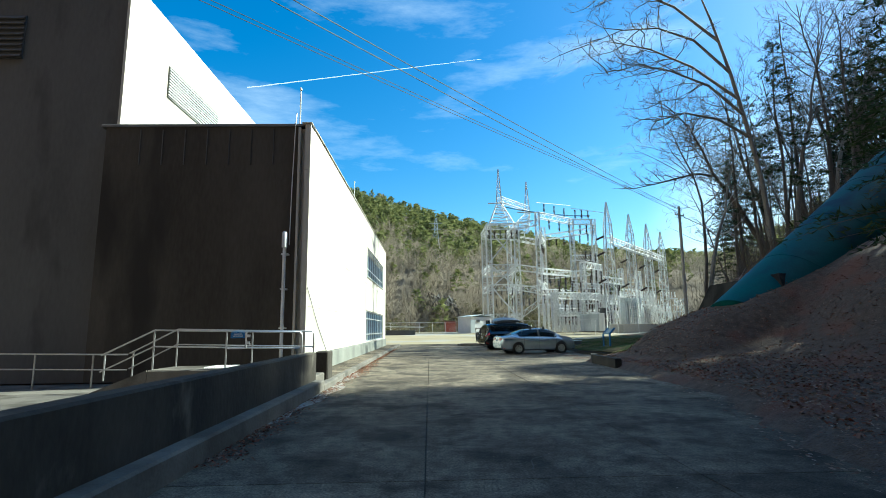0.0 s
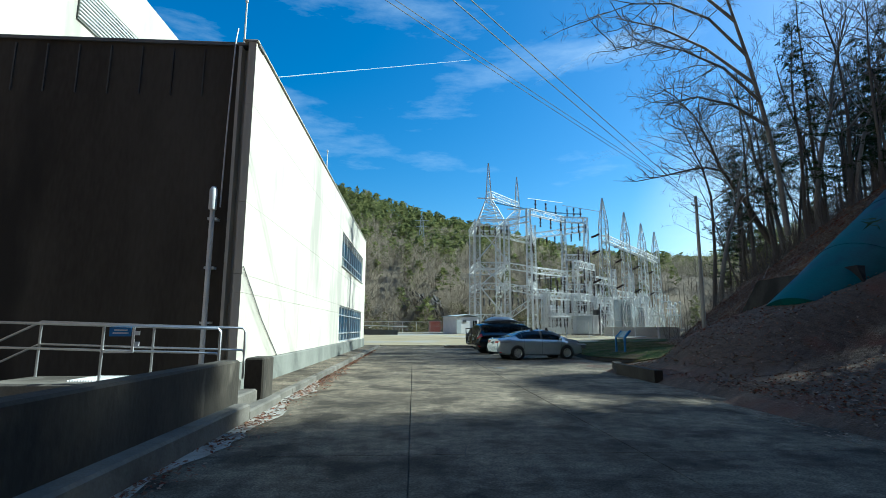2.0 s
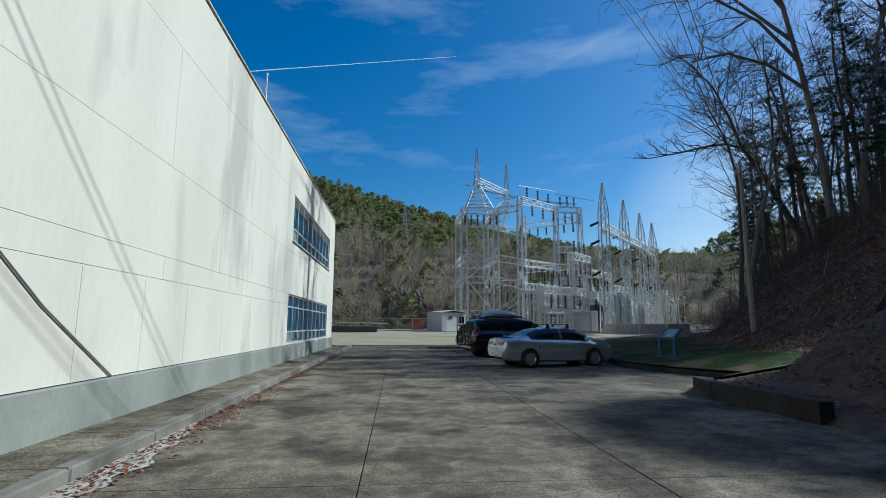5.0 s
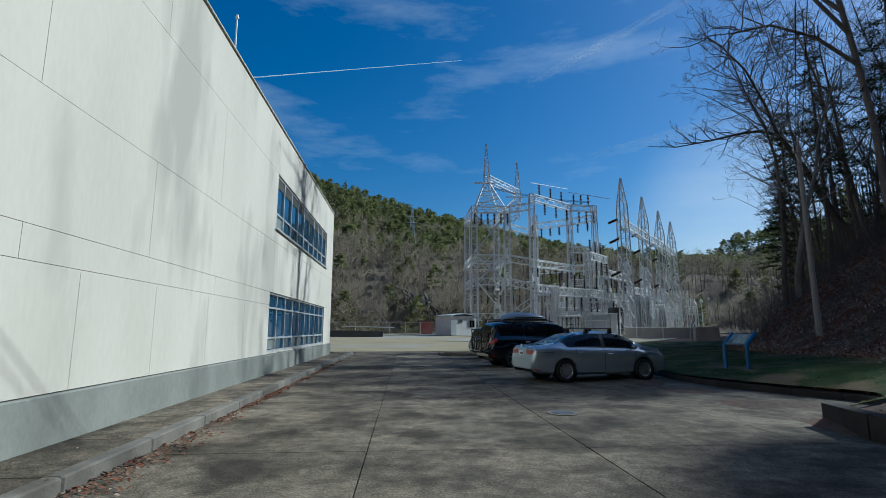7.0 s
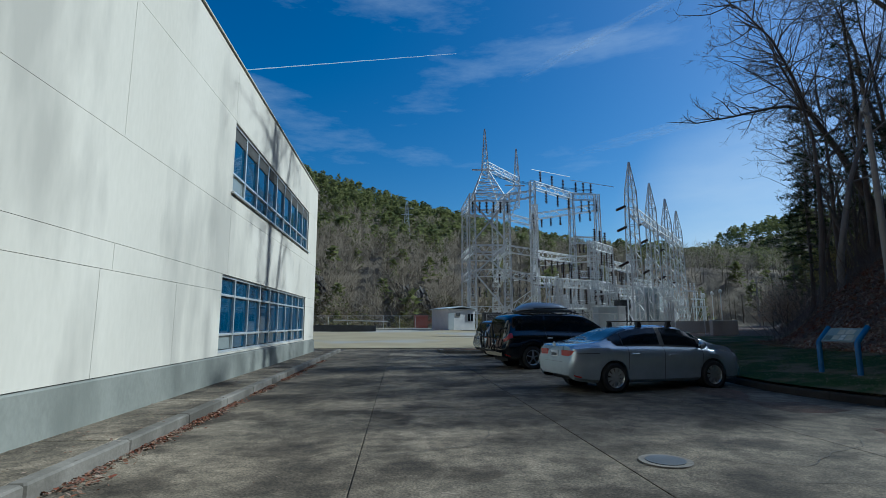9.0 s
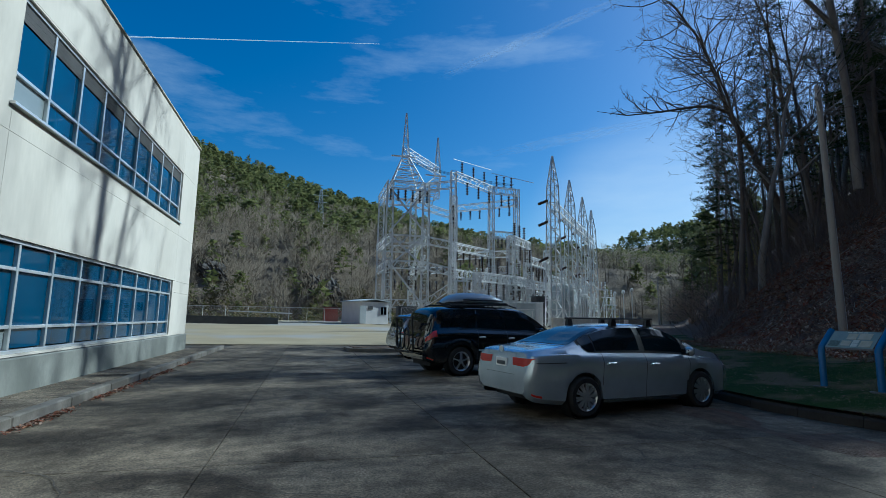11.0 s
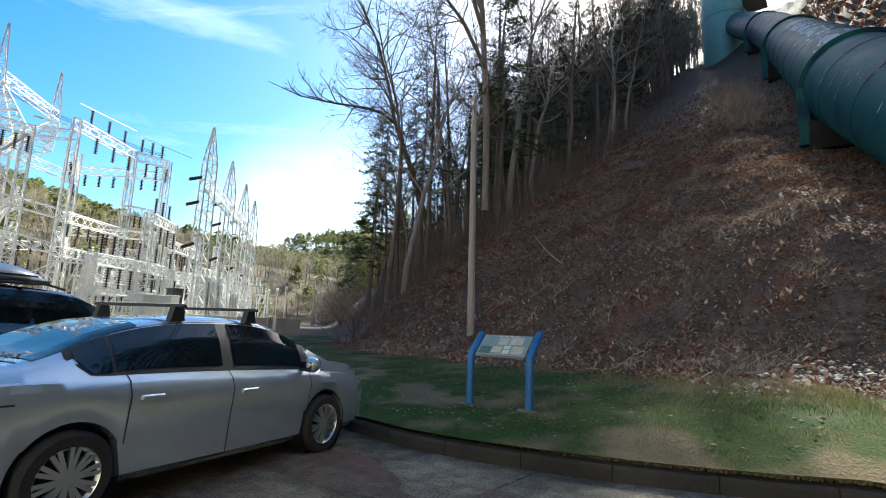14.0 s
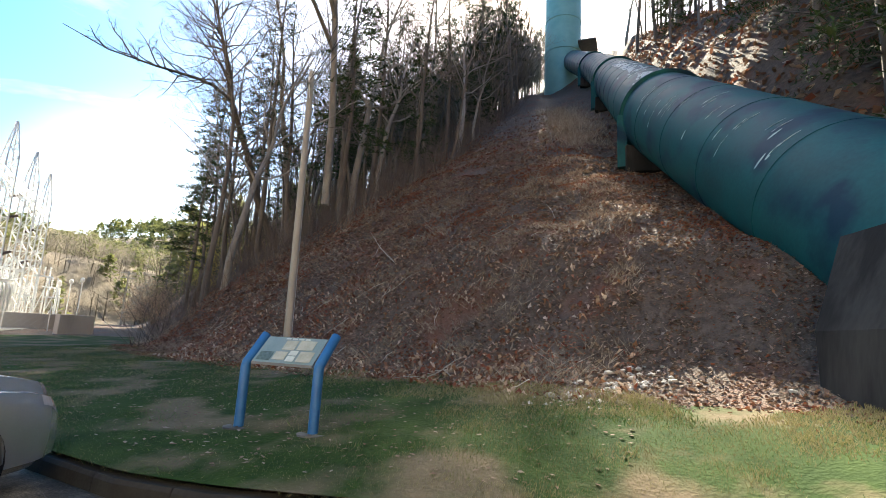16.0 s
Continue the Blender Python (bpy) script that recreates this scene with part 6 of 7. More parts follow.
# roadside trees on the bank above the first stretch of road, behind and beside the start, mostly added to shade it
for x, y, s in ((13, 8, 0.9), (15.5, 3, 1.0), (12.5, -3, 0.95), (17, 13, 0.9), (16, -8, 1.0), (20, 17.5, 0.85), (12, -14, 1.0)):
    copy_thing(rng.choice(b0), on_slope(x, y, 0.2, rng.uniform(0, 360), s))
for x, y, s in ((18, 9, 0.95), (15, -5, 1.0), (21, 14, 0.9), (16.5, 6, 0.9), (19, 12, 1.0), (22, 8, 1.0), (17, 1, 1.0), (24, 18, 0.95), (20, 3.5, 1.05), (14.5, 11, 0.7)):
    copy_thing(rng.choice(p0), on_slope(x, y, 0.2, rng.uniform(0, 360), s))

# unseen pines added beside and behind the start to darken the low wall
for x, y, s in ((10.8, 7.5, 0.8), (11.5, 4.0, 0.9), (10.6, 0.5, 0.85), (11.2, -3.5, 0.9), (10.9, -8, 0.9), (13.5, 1.5, 1.0), (13.8, -6.5, 1.0), (13.2, 9.6, 0.85), (12.0, -12, 1.0), (9.6, -16, 1.0)):
    copy_thing(rng.choice(p0), on_slope(x, y, 0.2, rng.uniform(0, 360), s))

# evergreens added mostly out of view, casting shade over the road bank
low = pine_tree(34, 13, 0.16, on_slope(16.5, 15.0), "dark evergreen branched to the ground, added to shade the road bank", 0.05, 3.8)
for x, y, s in ((19.0, 16.0, 1.0), (13.8, 12.8, 0.85), (22.0, 16.6, 1.1), (25.5, 17.4, 1.1), (12.4, 10.0, 0.8), (15.4, 10.8, 1.0), (12.0, 6.6, 0.85), (14.8, 5.6, 1.0), (11.6, 3.2, 0.8), (18.4, 12.4, 1.1), (21.5, 12.8, 1.15), (29.5, 18.0, 1.1), (34.0, 18.4, 1.1)):
    copy_thing(low, on_slope(x, y, 0.2, rng.uniform(0, 360), s))

# saplings and brush under the trees
rng = random.Random(14)
brush = Geo()
for _ in range(2300):
    y = rng.uniform(37.5, 60)
    x = along(FOOT_X, y) + abs(rng.gauss(0, 17)) + (1.5 if y > 50 else 0)
    if y < 38.0 + 5 * smoothstep(30, 22, x):
        continue
    z = ground_z(x, y)
    h = 0.5 + rng.random() ** 2.2 * 4.0
    p = Vector((x, y, z - 0.1))
    q = p + Vector((rng.gauss(-0.1, 0.5) * h, rng.gauss(-0.1, 0.5) * h, h * rng.uniform(0.6, 1.0)))
    brush.tube([p, p.lerp(q, 0.5) + Vector((rng.gauss(0, 0.12) * h, rng.gauss(0, 0.12) * h, 0.1 * h)), q], [0.014, 0.010, 0.003], 3, False)
    for _ in range(4):
        f = rng.uniform(0.3, 1)
        s = p.lerp(q, f)
        brush.tube([s, s + Vector((rng.gauss(0, 0.4), rng.gauss(0, 0.4), rng.uniform(-0.2, 0.6)))], [0.006, 0.002], 3, False)
for _ in range(900):
    x, y = rng.uniform(27, 62), rng.uniform(37, 50)
    if y < 37.0 + 0.04 * (x - 25):
        continue
    p = Vector((x, y, ground_z(x, y) - 0.1))
    for _ in range(3):
        q = p + Vector((rng.gauss(0, 0.8), rng.gauss(0, 0.8), rng.uniform(0.8, 3.2)))
        brush.tube([p, p.lerp(q, 0.5) + Vector((rng.gauss(0, 0.2), rng.gauss(0, 0.2), 0.1)), q], [0.016, 0.012, 0.004], 3, False)
solo("brush", brush, M["dark_twig"], "tangled leafless saplings and brush under the trees", "brush", kind="stuff", recalc=False)


def shrub(label, x, y, size, n, m, seed):
    rng = random.Random(seed)
    g = Geo()
    z = ground_z(x, y)
    for _ in range(n):
        d = Vector((rng.gauss(0, 1), rng.gauss(0, 1), abs(rng.gauss(0, 0.9)) + 0.1)).normalized()
        q = Vector((x, y, z)) + Vector((d.x * size[0], d.y * size[1], d.z * size[2])) * rng.uniform(0.45, 1.0)
        e = Vector((rng.gauss(0, 1), rng.gauss(0, 1), rng.gauss(0.2, 1))).normalized() * rng.uniform(0.1, 0.26)
        w = e.orthogonal().normalized() * rng.uniform(0.03, 0.07)
        g.add([q - w, q + w, q + e], [(0, 1, 2)])
    for _ in range(40):
        q = Vector((x + rng.gauss(0, size[0] * 0.5), y + rng.gauss(0, size[1] * 0.5), z + size[2] * rng.uniform(0.4, 0.9)))
        g.tube([Vector((x + rng.gauss(0, 0.2), y + rng.gauss(0, 0.2), z - 0.1)), q], [0.025, 0.006], 3, False)
    t = thing("shrub", label, "shrub")
    part("foliage", g, M[m], t, recalc=False)
    return t


M["tan_leaf"] = island_mat("tan_leaf", [(0.30, 0.19, 0.12), (0.42, 0.29, 0.19), (0.52, 0.40, 0.27)])
M["yellow_leaf"] = island_mat("yellow_leaf", [(0.28, 0.22, 0.05), (0.42, 0.35, 0.09), (0.5, 0.44, 0.16)])
shrub("large tan-leaved shrub at the foot of the slope", 40.5, 68.0, (3.6, 3.4, 4.6), 5200, "tan_leaf", 41)
shrub("yellowing shrub among the bare trees", 41.0, 62.0, (3.0, 3.0, 5.4), 3000, "yellow_leaf", 42)

# ---- far woods: one mass of pines, one of bare hardwoods ----
def clump(g, p, h, w, rng, n, pine):
    for _ in range(n):
        f = rng.random() ** (0.8 if pine else 1.2)
        a = rng.uniform(0, 2 * math.pi)
        rr = w * ((1 - f) ** 0.7 * 0.95 + 0.05 if pine else math.sin(math.pi * (0.25 + 0.75 * f)) ** 0.6) * math.sqrt(rng.random())
        q = p + Vector((rr * math.cos(a), rr * math.sin(a), h * (0.22 + 0.78 * f)))
        if pine:
            s = h * 0.072
            e = Vector((math.cos(a) * s + rng.gauss(0, s), math.sin(a) * s + rng.gauss(0, s), rng.gauss(0, s * 0.6)))
            w2 = e.cross(Vector((rng.gauss(0, 1), rng.gauss(0, 1), 1))).normalized() * s * 0.75
        else:
            e = Vector((math.cos(a) * rr * 0.5 + rng.gauss(0, 0.4), math.sin(a) * rr * 0.5 + rng.gauss(0, 0.4), h * rng.uniform(0.10, 0.22)))
            w2 = e.orthogonal().normalized() * h * 0.0075
        g.add([q - w2, q + w2, q + e], [(0, 1, 2)])


rng = random.Random(17)
pines, bares, shrubs = Geo(), Geo(), Geo()
count = 0
while count < 4300:
    x, y = rng.uniform(-150, 340), rng.uniform(138, 345)
    s = y - 0.12 * x
    if s < 141:
        continue
    count += 1
    z = ground_z(x, y) - 0.3
    up = (s - 140) / 190
    chance = 0.2 + 0.77 * smoothstep(0.13, 0.36, up + 0.16 * noise.noise(Vector((x * 0.02, y * 0.02, 7))))
    h = rng.uniform(6, 10.5)
    p = Vector((x, y, z))
    if rng.random() < chance:
        clump(pines, p, h, h * 0.30, rng, 95, True)
    else:
        bares.tube([p, p + Vector((rng.gauss(0, 0.3), 0, h * 0.8))], [0.16, 0.05], 3, False)
        clump(bares, p, h, h * 0.28, rng, 95, False)
for _ in range(3200):
    x, s = rng.uniform(-130, 150), 141 + 95 * rng.random() ** 1.3
    p = Vector((x, s + 0.12 * x, ground_z(x, s + 0.12 * x) - 0.3))
    clump(bares, p, rng.uniform(4, 9), rng.uniform(1.4, 2.6), rng, 70, False)
for _ in range(420):
    x = rng.uniform(-70, 60)
    y = rng.uniform(128, 150) + 0.12 * x
    clump(shrubs, Vector((x, y, ground_z(x, y) - 0.3)), rng.uniform(2.5, 6), rng.uniform(1.2, 2.2), rng, 45, True)
# dark rock ledges breaking out of the lower hillside
M["ledge_rock"] = mat("ledge_rock", (0.05, 0.046, 0.042), (0.13, 0.12, 0.108), 0.6, 0.95, 0.8, 3.0, c=(0.17, 0.13, 0.10), c_at=0.58, c_scale=0.25)
for k, (x, y, w, h) in enumerate(((7.0, 152.0, 3.0, 4.2), (3.0, 155.0, 2.6, 3.4), (-22.0, 156.0, 3.0, 3.0))):
    bm = bmesh.new()
    bmesh.ops.create_icosphere(bm, subdivisions=4, radius=1.0)
    for v in bm.verts:
        c = v.co.copy()
        n1 = noise.noise(c * 1.6 + Vector((k * 9, 0, 0))) + 0.6 * noise.noise(c * 4 + Vector((0, k * 7, 0))) + 0.25 * noise.cell(c * 5)
        c *= 1 + 0.45 * n1
        v.co = Vector((c.x * w - 0.5 * c.z * h, c.y * 4.0, c.z * h))
    me = bpy.data.meshes.new("rock_ledge")
    bm.to_mesh(me)
    bm.free()
    me.materials.append(M["ledge_rock"])
    ob = new("rock_ledge", me)
    ob.matrix_world = pose(x, y, ground_z(x, y) + h * 0.2)
    tagged(ob, "dark weathered rock ledge jutting from the brown hillside", "rock", group="hillside ledges")
# trees closing the valley beyond the switchyard and up the slope's far end
for _ in range(520):
    y = rng.uniform(84, 190)
    x = along(FOOT_X, y) + rng.uniform(-6 if y > 112 else 1, 70)
    p = Vector((x, y, ground_z(x, y) - 0.3))
    h = rng.uniform(8, 15)
    if rng.random() < 0.12:
        clump(pines, p, h, h * 0.2, rng, 110, True)
        pines.tube([p, p + Vector((0, 0, h * 0.95))], [0.16, 0.03], 3, False)
    else:
        bares.tube([p, p + Vector((rng.gauss(0, 0.4), 0, h * 0.8))], [0.15, 0.05], 3, False)
        clump(bares, p, h, h * 0.26, rng, 85, False)
for _ in range(420):
    x = rng.uniform(52, 122)
    y = rng.uniform(40.5 + 0.05 * (x - 50), 78)
    p = Vector((x, y, ground_z(x, y) - 0.3))
    h = rng.uniform(9, 16)
    bares.tube([p, p + Vector((rng.gauss(0, 0.4), 0, h * 0.85))], [0.13, 0.04], 3, False)
    clump(bares, p, h, h * 0.24, rng, 90, False)
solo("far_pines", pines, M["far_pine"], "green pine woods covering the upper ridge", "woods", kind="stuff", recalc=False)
solo("far_hardwoods", bares, M["far_bare"], "leafless grey-brown hardwoods on the lower hillside", "woods", kind="stuff", recalc=False)
solo("far_shrubs", shrubs, M["far_shrub"], "olive scrub along the far river bank", "scrub", kind="stuff", recalc=False)

# ---- ground cover near the lawn ----
rng = random.Random(19)
leaves = Geo()


def leaf(g, x, y, z, s, rng, tilt=0.45):
    a = rng.uniform(0, 2 * math.pi)
    u = Vector((math.cos(a), math.sin(a), rng.gauss(0, tilt))) * s
    v = Vector((-math.sin(a), math.cos(a), rng.gauss(0, tilt))) * s * 0.6
    c = Vector((x, y, z + s * 0.8 * tilt))
    g.add([c - u, c + v * 0.9 + Vector((0, 0, s * 0.6 * tilt)), c + u, c - v * 0.9 + Vector((0, 0, s * 0.4 * tilt))], [(0, 1, 2), (0, 2, 3)])


reds = Geo()
for i in range(105000):
    y = rng.uniform(22, 47)
    x = along(FOOT_X, y) + abs(rng.gauss(0, 11)) - 0.9
    tone = noise.noise(Vector((x * 0.45, y * 0.45, 11))) + 0.5 * noise.noise(Vector((x * 1.7, y * 1.7, 5)))
    leaf(reds if tone + rng.gauss(0, 0.15) > 0.22 else leaves, x, y, ground_z(x, y), rng.uniform(0.022, 0.052) * (1 + 0.06 * max(0, x - 15)), rng)
pale = Geo()
for i in range(6000):
    y = rng.uniform(25.5, 40)
    x = along(FOOT_X, y) - 0.5 + abs(rng.gauss(0, 3.2))
    if noise.noise(Vector((x * 0.7, y * 0.7, 31))) < -0.1:
        continue
    leaf(pale if rng.random() < 0.6 else reds, x, y, ground_z(x, y) + 0.01, rng.uniform(0.03, 0.065), rng, 0.8)
M["pale_leaf"] = island_mat("pale_leaf", [(0.22, 0.15, 0.11), (0.38, 0.28, 0.21), (0.54, 0.43, 0.34), (0.28, 0.13, 0.08)], trans=0.15)
solo("curled_leaves", pale, M["pale_leaf"], "curled pale brown leaves at the foot of the slope", "leaves", kind="stuff", recalc=False)

for i in range(16000):
    y = rng.uniform(38, 62)
    x = along(FOOT_X, y) + rng.uniform(3, 30)
    leaf(leaves if rng.random() < 0.7 else reds, x, y, ground_z(x, y), rng.uniform(0.07, 0.15), rng)
for i in range(13000):
    x = rng.uniform(24, 75)
    y = rng.uniform(2, 21 + 0.18 * (x - 20))
    leaf(leaves if rng.random() < 0.6 else reds, x, y, ground_z(x, y), rng.uniform(0.10, 0.22), rng, 0.6)
for i in range(17000):
    y = rng.uniform(-3, 22.4)
    x = along(KERB_X, y) + 0.3 + abs(rng.gauss(0, 4.0))
    leaf(leaves if rng.random() < 0.6 else reds, x, y, max(0.004, ground_z(x, y)), rng.uniform(0.022, 0.055), rng, 0.35)
for i in range(2600):
    y = rng.uniform(-4, 21)
    x = along(KERB_X, y) + abs(rng.gauss(0, 1.0)) - 0.5
    leaf(leaves, x, y, max(0.004, ground_z(x, y)), rng.uniform(0.02, 0.045), rng, 0.15)
for i in range(9000):
    y = rng.uniform(6, 40)
    x = -2.69 + abs(rng.gauss(0, 0.12)) * (1.8 if y < 24 else 0.8)
    if noise.noise(Vector((0, y * 0.8, 40))) + rng.gauss(0, 0.2) < -0.1:
        continue
    leaf(leaves if i % 2 else reds, x, y, 0.014, rng.uniform(0.015, 0.04), rng, 0.3)
for i in range(900):
    leaf(leaves, rng.uniform(-4.0, -2.75), rng.uniform(14, 44), 0.162, rng.uniform(0.012, 0.03), rng, 0.15)
for i in range(1500):
    y = rng.uniform(3, 44)
    leaf(leaves, rng.uniform(-2.5, along(KERB_X, y)), y, 0.014, rng.uniform(0.006, 0.018), rng, 0.15)
for i in range(3000):
    y = rng.uniform(25.5, 42)
    x = along(KERB_X, y) + 0.3 + rng.random() * 5
    leaf(leaves, x, y, ground_z(x, y) + 0.075, rng.uniform(0.02, 0.04), rng, 0.12)
solo("russet_leaves", reds, M["red_litter"], "drifts of russet oak leaves on the slope and in the gutter", "leaves", kind="stuff", recalc=False)
solo("fallen_leaves", leaves, M["leaf_litter"], "thick brown leaf litter on the slope and along the kerbs", "leaves", kind="stuff", recalc=False)
tufts = Geo()
for i in range(9200):
    y = rng.uniform(25.5, 46)
    x = along(FOOT_X, y) + 0.4 + abs(rng.gauss(0, 12))
    if i <= 8500 and noise.noise(Vector((x * 0.5, y * 0.5, 21))) < -0.05 + 0.2 * rng.random():
        continue
    if i > 8500:
        f = rng.random()
        x, y = 34 + 18 * f + rng.gauss(0, 0.9), 28.6 + 3.6 * f + rng.gauss(0, 0.9)
    z = ground_z(x, y)
    for _ in range(6):
        e = Vector((rng.gauss(-0.25, 0.6), rng.gauss(0, 0.6), 0.8)) * rng.uniform(0.12, 0.42) * (2.1 if i > 8500 else 1)
        w = e.orthogonal().normalized() * 0.0075 * (2.5 if i > 8500 else 1)
        q = Vector((x + rng.gauss(0, 0.08), y + rng.gauss(0, 0.08), z - 0.02))
        tufts.add([q - w, q + w, q + e], [(0, 1, 2)])
solo("dry_stalks", tufts, M["dry_grass"], "straw-coloured dead grass stalks on the slope", "grass", kind="stuff", recalc=False)
blades, strands = Geo(), Geo()
M["straw"] = island_mat("straw", [(0.18, 0.15, 0.068), (0.28, 0.235, 0.118), (0.38, 0.32, 0.18), (0.17, 0.18, 0.052)], trans=0.2)
for i in range(190000):
    y = rng.uniform(22.8, 46)
    kx = along(KERB_X, y)
    x = kx + 0.02 + rng.random() ** 1.15 * (along(FOOT_X, y) - kx + 0.3)
    bare = noise.noise(Vector((x * 0.8, y * 0.8, 3))) + 0.35 * math.exp(-((x - 10.0) ** 2 + (y - 29.0) ** 2) / 0.9) + 0.45 * smoothstep(1.6, 0.0, along(FOOT_X, y) - x)
    if bare + 0.3 * rng.random() > 0.5:
        continue
    q = Vector((x, y, ground_z(x, y) + 0.045))
    e = Vector((rng.gauss(0, 0.4), rng.gauss(0, 0.4), 1)) * (rng.uniform(0.02, 0.05) + 0.05 * max(0.0, noise.noise(Vector((x * 1.9, y * 1.9, 15)))))
    w = e.orthogonal().normalized() * 0.006
    straw = noise.noise(Vector((x * 0.6, y * 0.6, 9))) + 0.42 * smoothstep(1.3, 0.1, x - kx) + 0.35 * noise.noise(Vector((x * 2.6, y * 2.6, 27))) + 0.25 * smoothstep(29.5, 26.5, y) + 0.3 * smoothstep(25.2, 23.2, y) + 0.25 * smoothstep(11.5, 13.0, x) + rng.gauss(0, 0.22) > 0.16
    (strands if straw else blades).add([q - w, q + w, q + e], [(0, 1, 2)])
solo("straw_blades", strands, M["straw"], "dead straw-coloured grass in the lawn", "grass", kind="stuff", recalc=False)
solo("grass_blades", blades, M["lawn_blade"], "short green and straw grass blades of the lawn", "grass", kind="stuff", recalc=False)

# pale broken stones washed out at the foot of the slope, each its own piece of rubble
def stone(x, y, s, rng, m="stone"):
    g = Geo()
    bm = bmesh.new()
    bmesh.ops.create_icosphere(bm, subdivisions=1, radius=s)
    for v in bm.verts:
        v.co = Vector((v.co.x * rng.uniform(0.7, 1.3), v.co.y * rng.uniform(0.7, 1.2), v.co.z * rng.uniform(0.4, 0.8)))
    me = bpy.data.meshes.new("stone")
    bm.to_mesh(me)
    bm.free()
    me.materials.append(M[m])
    ob = new("stone", me)
    ob.matrix_world = pose(x, y, ground_z(x, y) + s * 0.25, 0, 0, rng.uniform(0, 360))
    return tagged(ob, "pale broken stone lying at the foot of the slope", "stone", group="loose stones")


M["stone"] = mat("stone", (0.27, 0.25, 0.22), (0.54, 0.51, 0.46), 9, 0.9, 0.8, 60, c=(0.12, 0.095, 0.075), c_at=0.52, c_scale=5, vary=0.35)
for i in range(190):
    f = rng.random()
    x, y = 12.5 + 1.6 * f + rng.gauss(0, 0.22), 26.4 - 1.0 * f + rng.gauss(0, 0.26)
    stone(x, y, 0.018 + 0.06 * rng.random() ** 2, rng)
for x, y, s in ((10.1, 23.9, 0.09), (12.0, 23.7, 0.07), (10.9, 23.3, 0.10), (13.4, 23.6, 0.07), (11.4, 24.6, 0.05)):
    stone(x, y, s, rng)

# dead sticks lying about on the slope
sticks = Geo()
for i in range(60):
    y = rng.uniform(26, 42)
    x = along(FOOT_X, y) + abs(rng.gauss(0, 7)) - 0.3
    a, L = rng.uniform(0, 2 * math.pi), rng.uniform(0.2, 1.1)
    pts = [Vector((x + math.cos(a) * L * k / 3 + rng.gauss(0, 0.03), y + math.sin(a) * L * k / 3 + rng.gauss(0, 0.03), 0)) for k in range(4)]
    sticks.tube([Vector((q.x, q.y, ground_z(q.x, q.y) + 0.05 + rng.uniform(0, 0.12))) for q in pts], [0.009, 0.008, 0.006, 0.003], 4, False)
solo("dead_sticks", sticks, M["pole_wood"], "bleached dead sticks lying in the leaf litter", "sticks", kind="stuff", recalc=False)

# fallen pale stem on the slope
stem = Geo().tube([(19.9, 32.8, ground_z(19.9, 32.8) + 0.05), (21.3, 34.1, ground_z(21.3, 34.1) + 0.3), (22.7, 35.4, ground_z(22.7, 35.4) + 0.6)], [0.018, 0.015, 0.008], 6)
solo("fallen_stem", stem, M["pole_wood"], "thin pale dead stem leaning on the slope", "branch")

# ---- overhead lines, contrail ----
def wires(label, a, b, n, gap, sag, r=0.02):
    for k in range(n):
        t = Geo()
        off = Vector((gap[0] * k, gap[1] * k, gap[2] * k))
        p, q = Vector(a) + off, Vector(b) + off
        t.tube([p.lerp(q, i / 14) - Vector((0, 0, sag * 4 * (i / 14) * (1 - i / 14))) for i in range(15)], r, 4)
        solo("power_line", t, M["black_trim"], label, "wire", group="overhead lines")


wires("thin dark overhead wire running from the wooden pole over the road", (18.3, 35.6, 9.9), (-15.1, 0.0, 8.95), 2, (0.25, 0.0, 0.0), 0.3, 0.010)
wires("thin dark overhead wire running from the wooden pole over the road", (18.3, 35.7, 9.7), (-10.8, 0.0, 7.9), 2, (0.3, 0.0, 0.1), 0.3, 0.012)
wires("overhead line crossing the hillside", (-160, 215, 34), (3, 205, 30), 4, (0, 0, 2.0), 6, 0.09)
wires("overhead line from the ridge to the switchyard", (3, 205, 30), (80, 205, 30), 2, (0, 0, 2.5), 3, 0.08)
wires("busbar wire strung between the gantries", (13.3, 91.5, 24.0), (31.2, 94.8, 22.7), 3, (0.3, 1.2, 0.2), 0.5, 0.03)
ridge_mast = thing("pylon", "small steel pylon on the wooded hillside", "pylon")
legs, br = [], Geo()
zb = ground_z(3, 205)
lattice(legs, br, square(3, 205, zb, 3.0), square(3, 205, zb + 16, 0.7), 8, 0.2, 0.1)
br.beam((0.3, 205, zb + 14), (5.7, 205, zb + 14), 0.2)
br.beam((0.8, 205, zb + 11.5), (5.2, 205, zb + 11.5), 0.2)
finish(ridge_mast, legs, br)

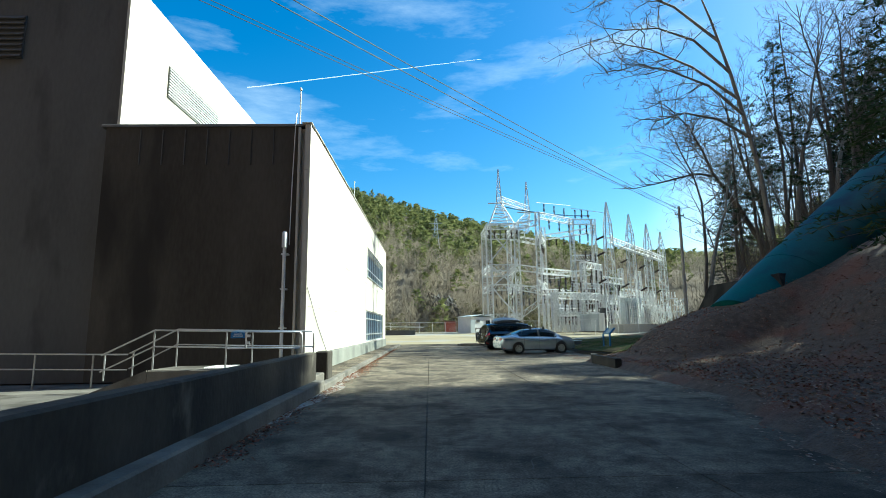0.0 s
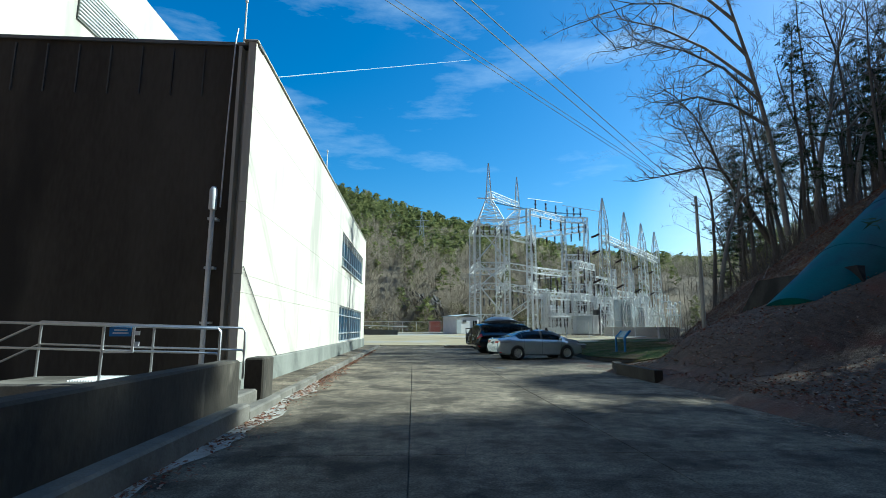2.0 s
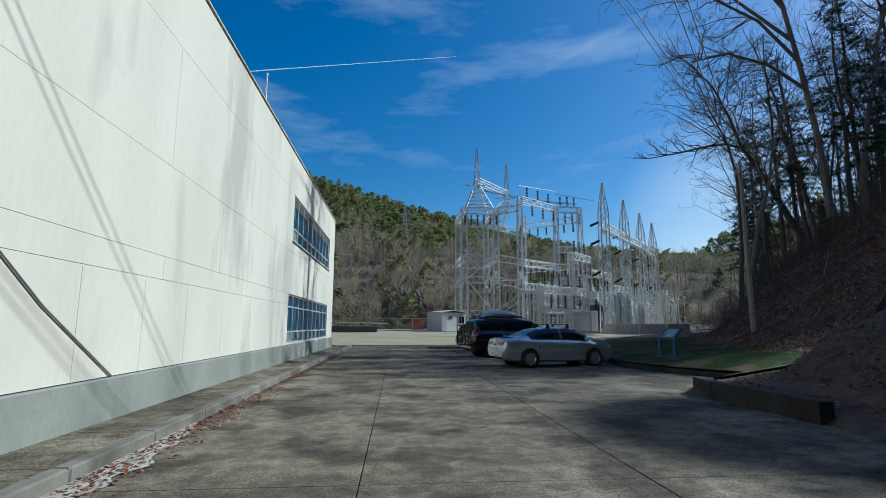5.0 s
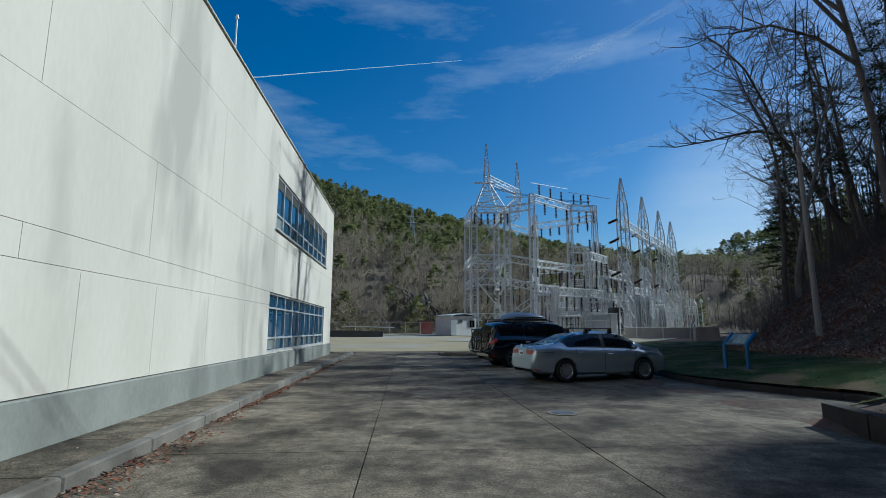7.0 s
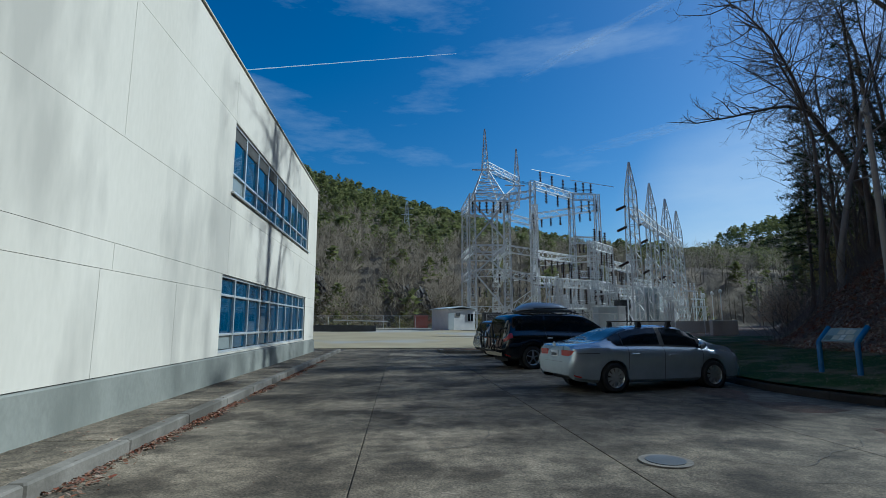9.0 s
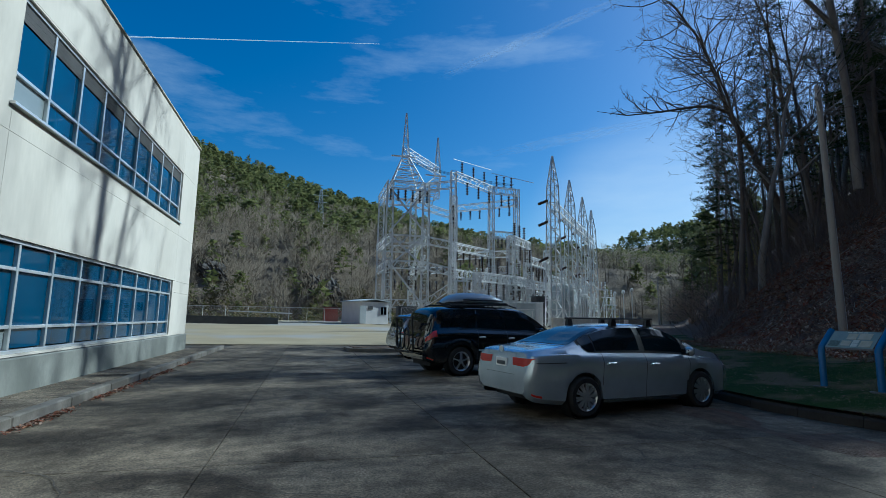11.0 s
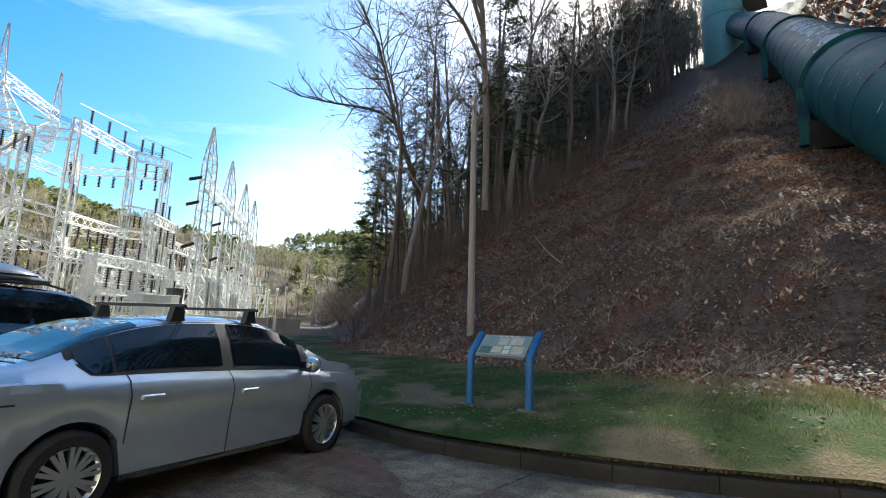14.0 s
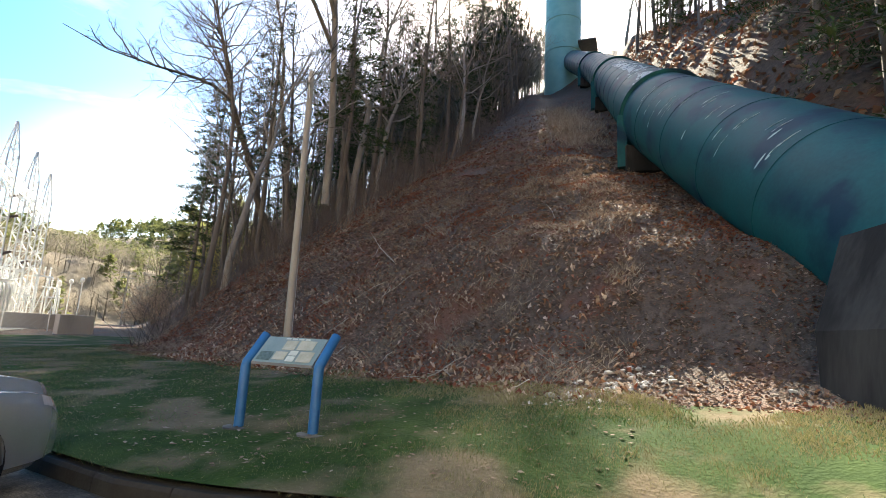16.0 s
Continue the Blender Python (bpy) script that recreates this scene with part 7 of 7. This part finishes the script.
M["cloud"] = plain("cloud", (0.95, 0.95, 0.95), 0.9)
# both trail materials glow a little: sunlit brightness put in as emission
shine = M["cloud"].node_tree.nodes["Principled BSDF"]
shine.inputs["Emission Color"].default_value, shine.inputs["Emission Strength"].default_value = (0.9, 0.95, 1.0, 1), 0.35
M["haze_trail"] = plain("haze_trail", (0.9, 0.9, 0.9), 0.9)
shine = M["haze_trail"].node_tree.nodes["Principled BSDF"]
shine.inputs["Emission Color"].default_value, shine.inputs["Emission Strength"].default_value = (0.9, 0.95, 1.0, 1), 0.3
shine.inputs["Alpha"].default_value = 0.045
trail = Geo()
pa, pb = Vector((-0.32, 0.852, 0.428)) * 3300, Vector((0.10, 0.866, 0.491)) * 3300
trail.tube([pa.lerp(pb, i / 40) + Vector((0, 0, 3.0 * noise.noise(Vector((i * 0.7, 0, 0))))) for i in range(41)], [1.2 + 2.2 * (1 - i / 40) * (0.8 + 0.3 * noise.noise(Vector((i * 0.9, 3, 0)))) for i in range(41)], 6)
solo("contrail", trail, M["cloud"], "thin white vapour trail across the blue sky", "cloud", kind="structure")

for name_label, a, b, wide in (("broad faded vapour trail high in the sky", (0.19, 0.88, 0.435), (0.53, 0.645, 0.55), 26), ("faint spreading vapour trail above the switchyard", (0.30, 0.90, 0.31), (0.60, 0.72, 0.355), 30)):
    pa, pb = Vector(a).normalized() * 3400, Vector(b).normalized() * 3400
    for k in range(5):
        trail = Geo()
        off = Vector((0, 0, (k - 2) * wide * 0.42))
        f0, f1 = 0.10 * noise.noise(Vector((k * 2.3, wide, 0))) + 0.08, 0.92 + 0.1 * noise.noise(Vector((k * 1.7, 4, wide)))
        pts = [pa.lerp(pb, f0 + (f1 - f0) * i / 50) + off + Vector((0, 0, wide * 0.5 * noise.noise(Vector((i * 0.16, k * 3.0, wide))))) for i in range(51)]
        trail.tube(pts, [max(0.5, wide * 0.55 * math.sin(math.pi * (i + 0.5) / 51) * (0.55 + 0.9 * noise.noise(Vector((i * 0.35, k * 5.0, wide))))) for i in range(51)], 8, False)
        solo("contrail", trail, M["haze_trail"], name_label, "cloud", kind="structure", smooth=True)
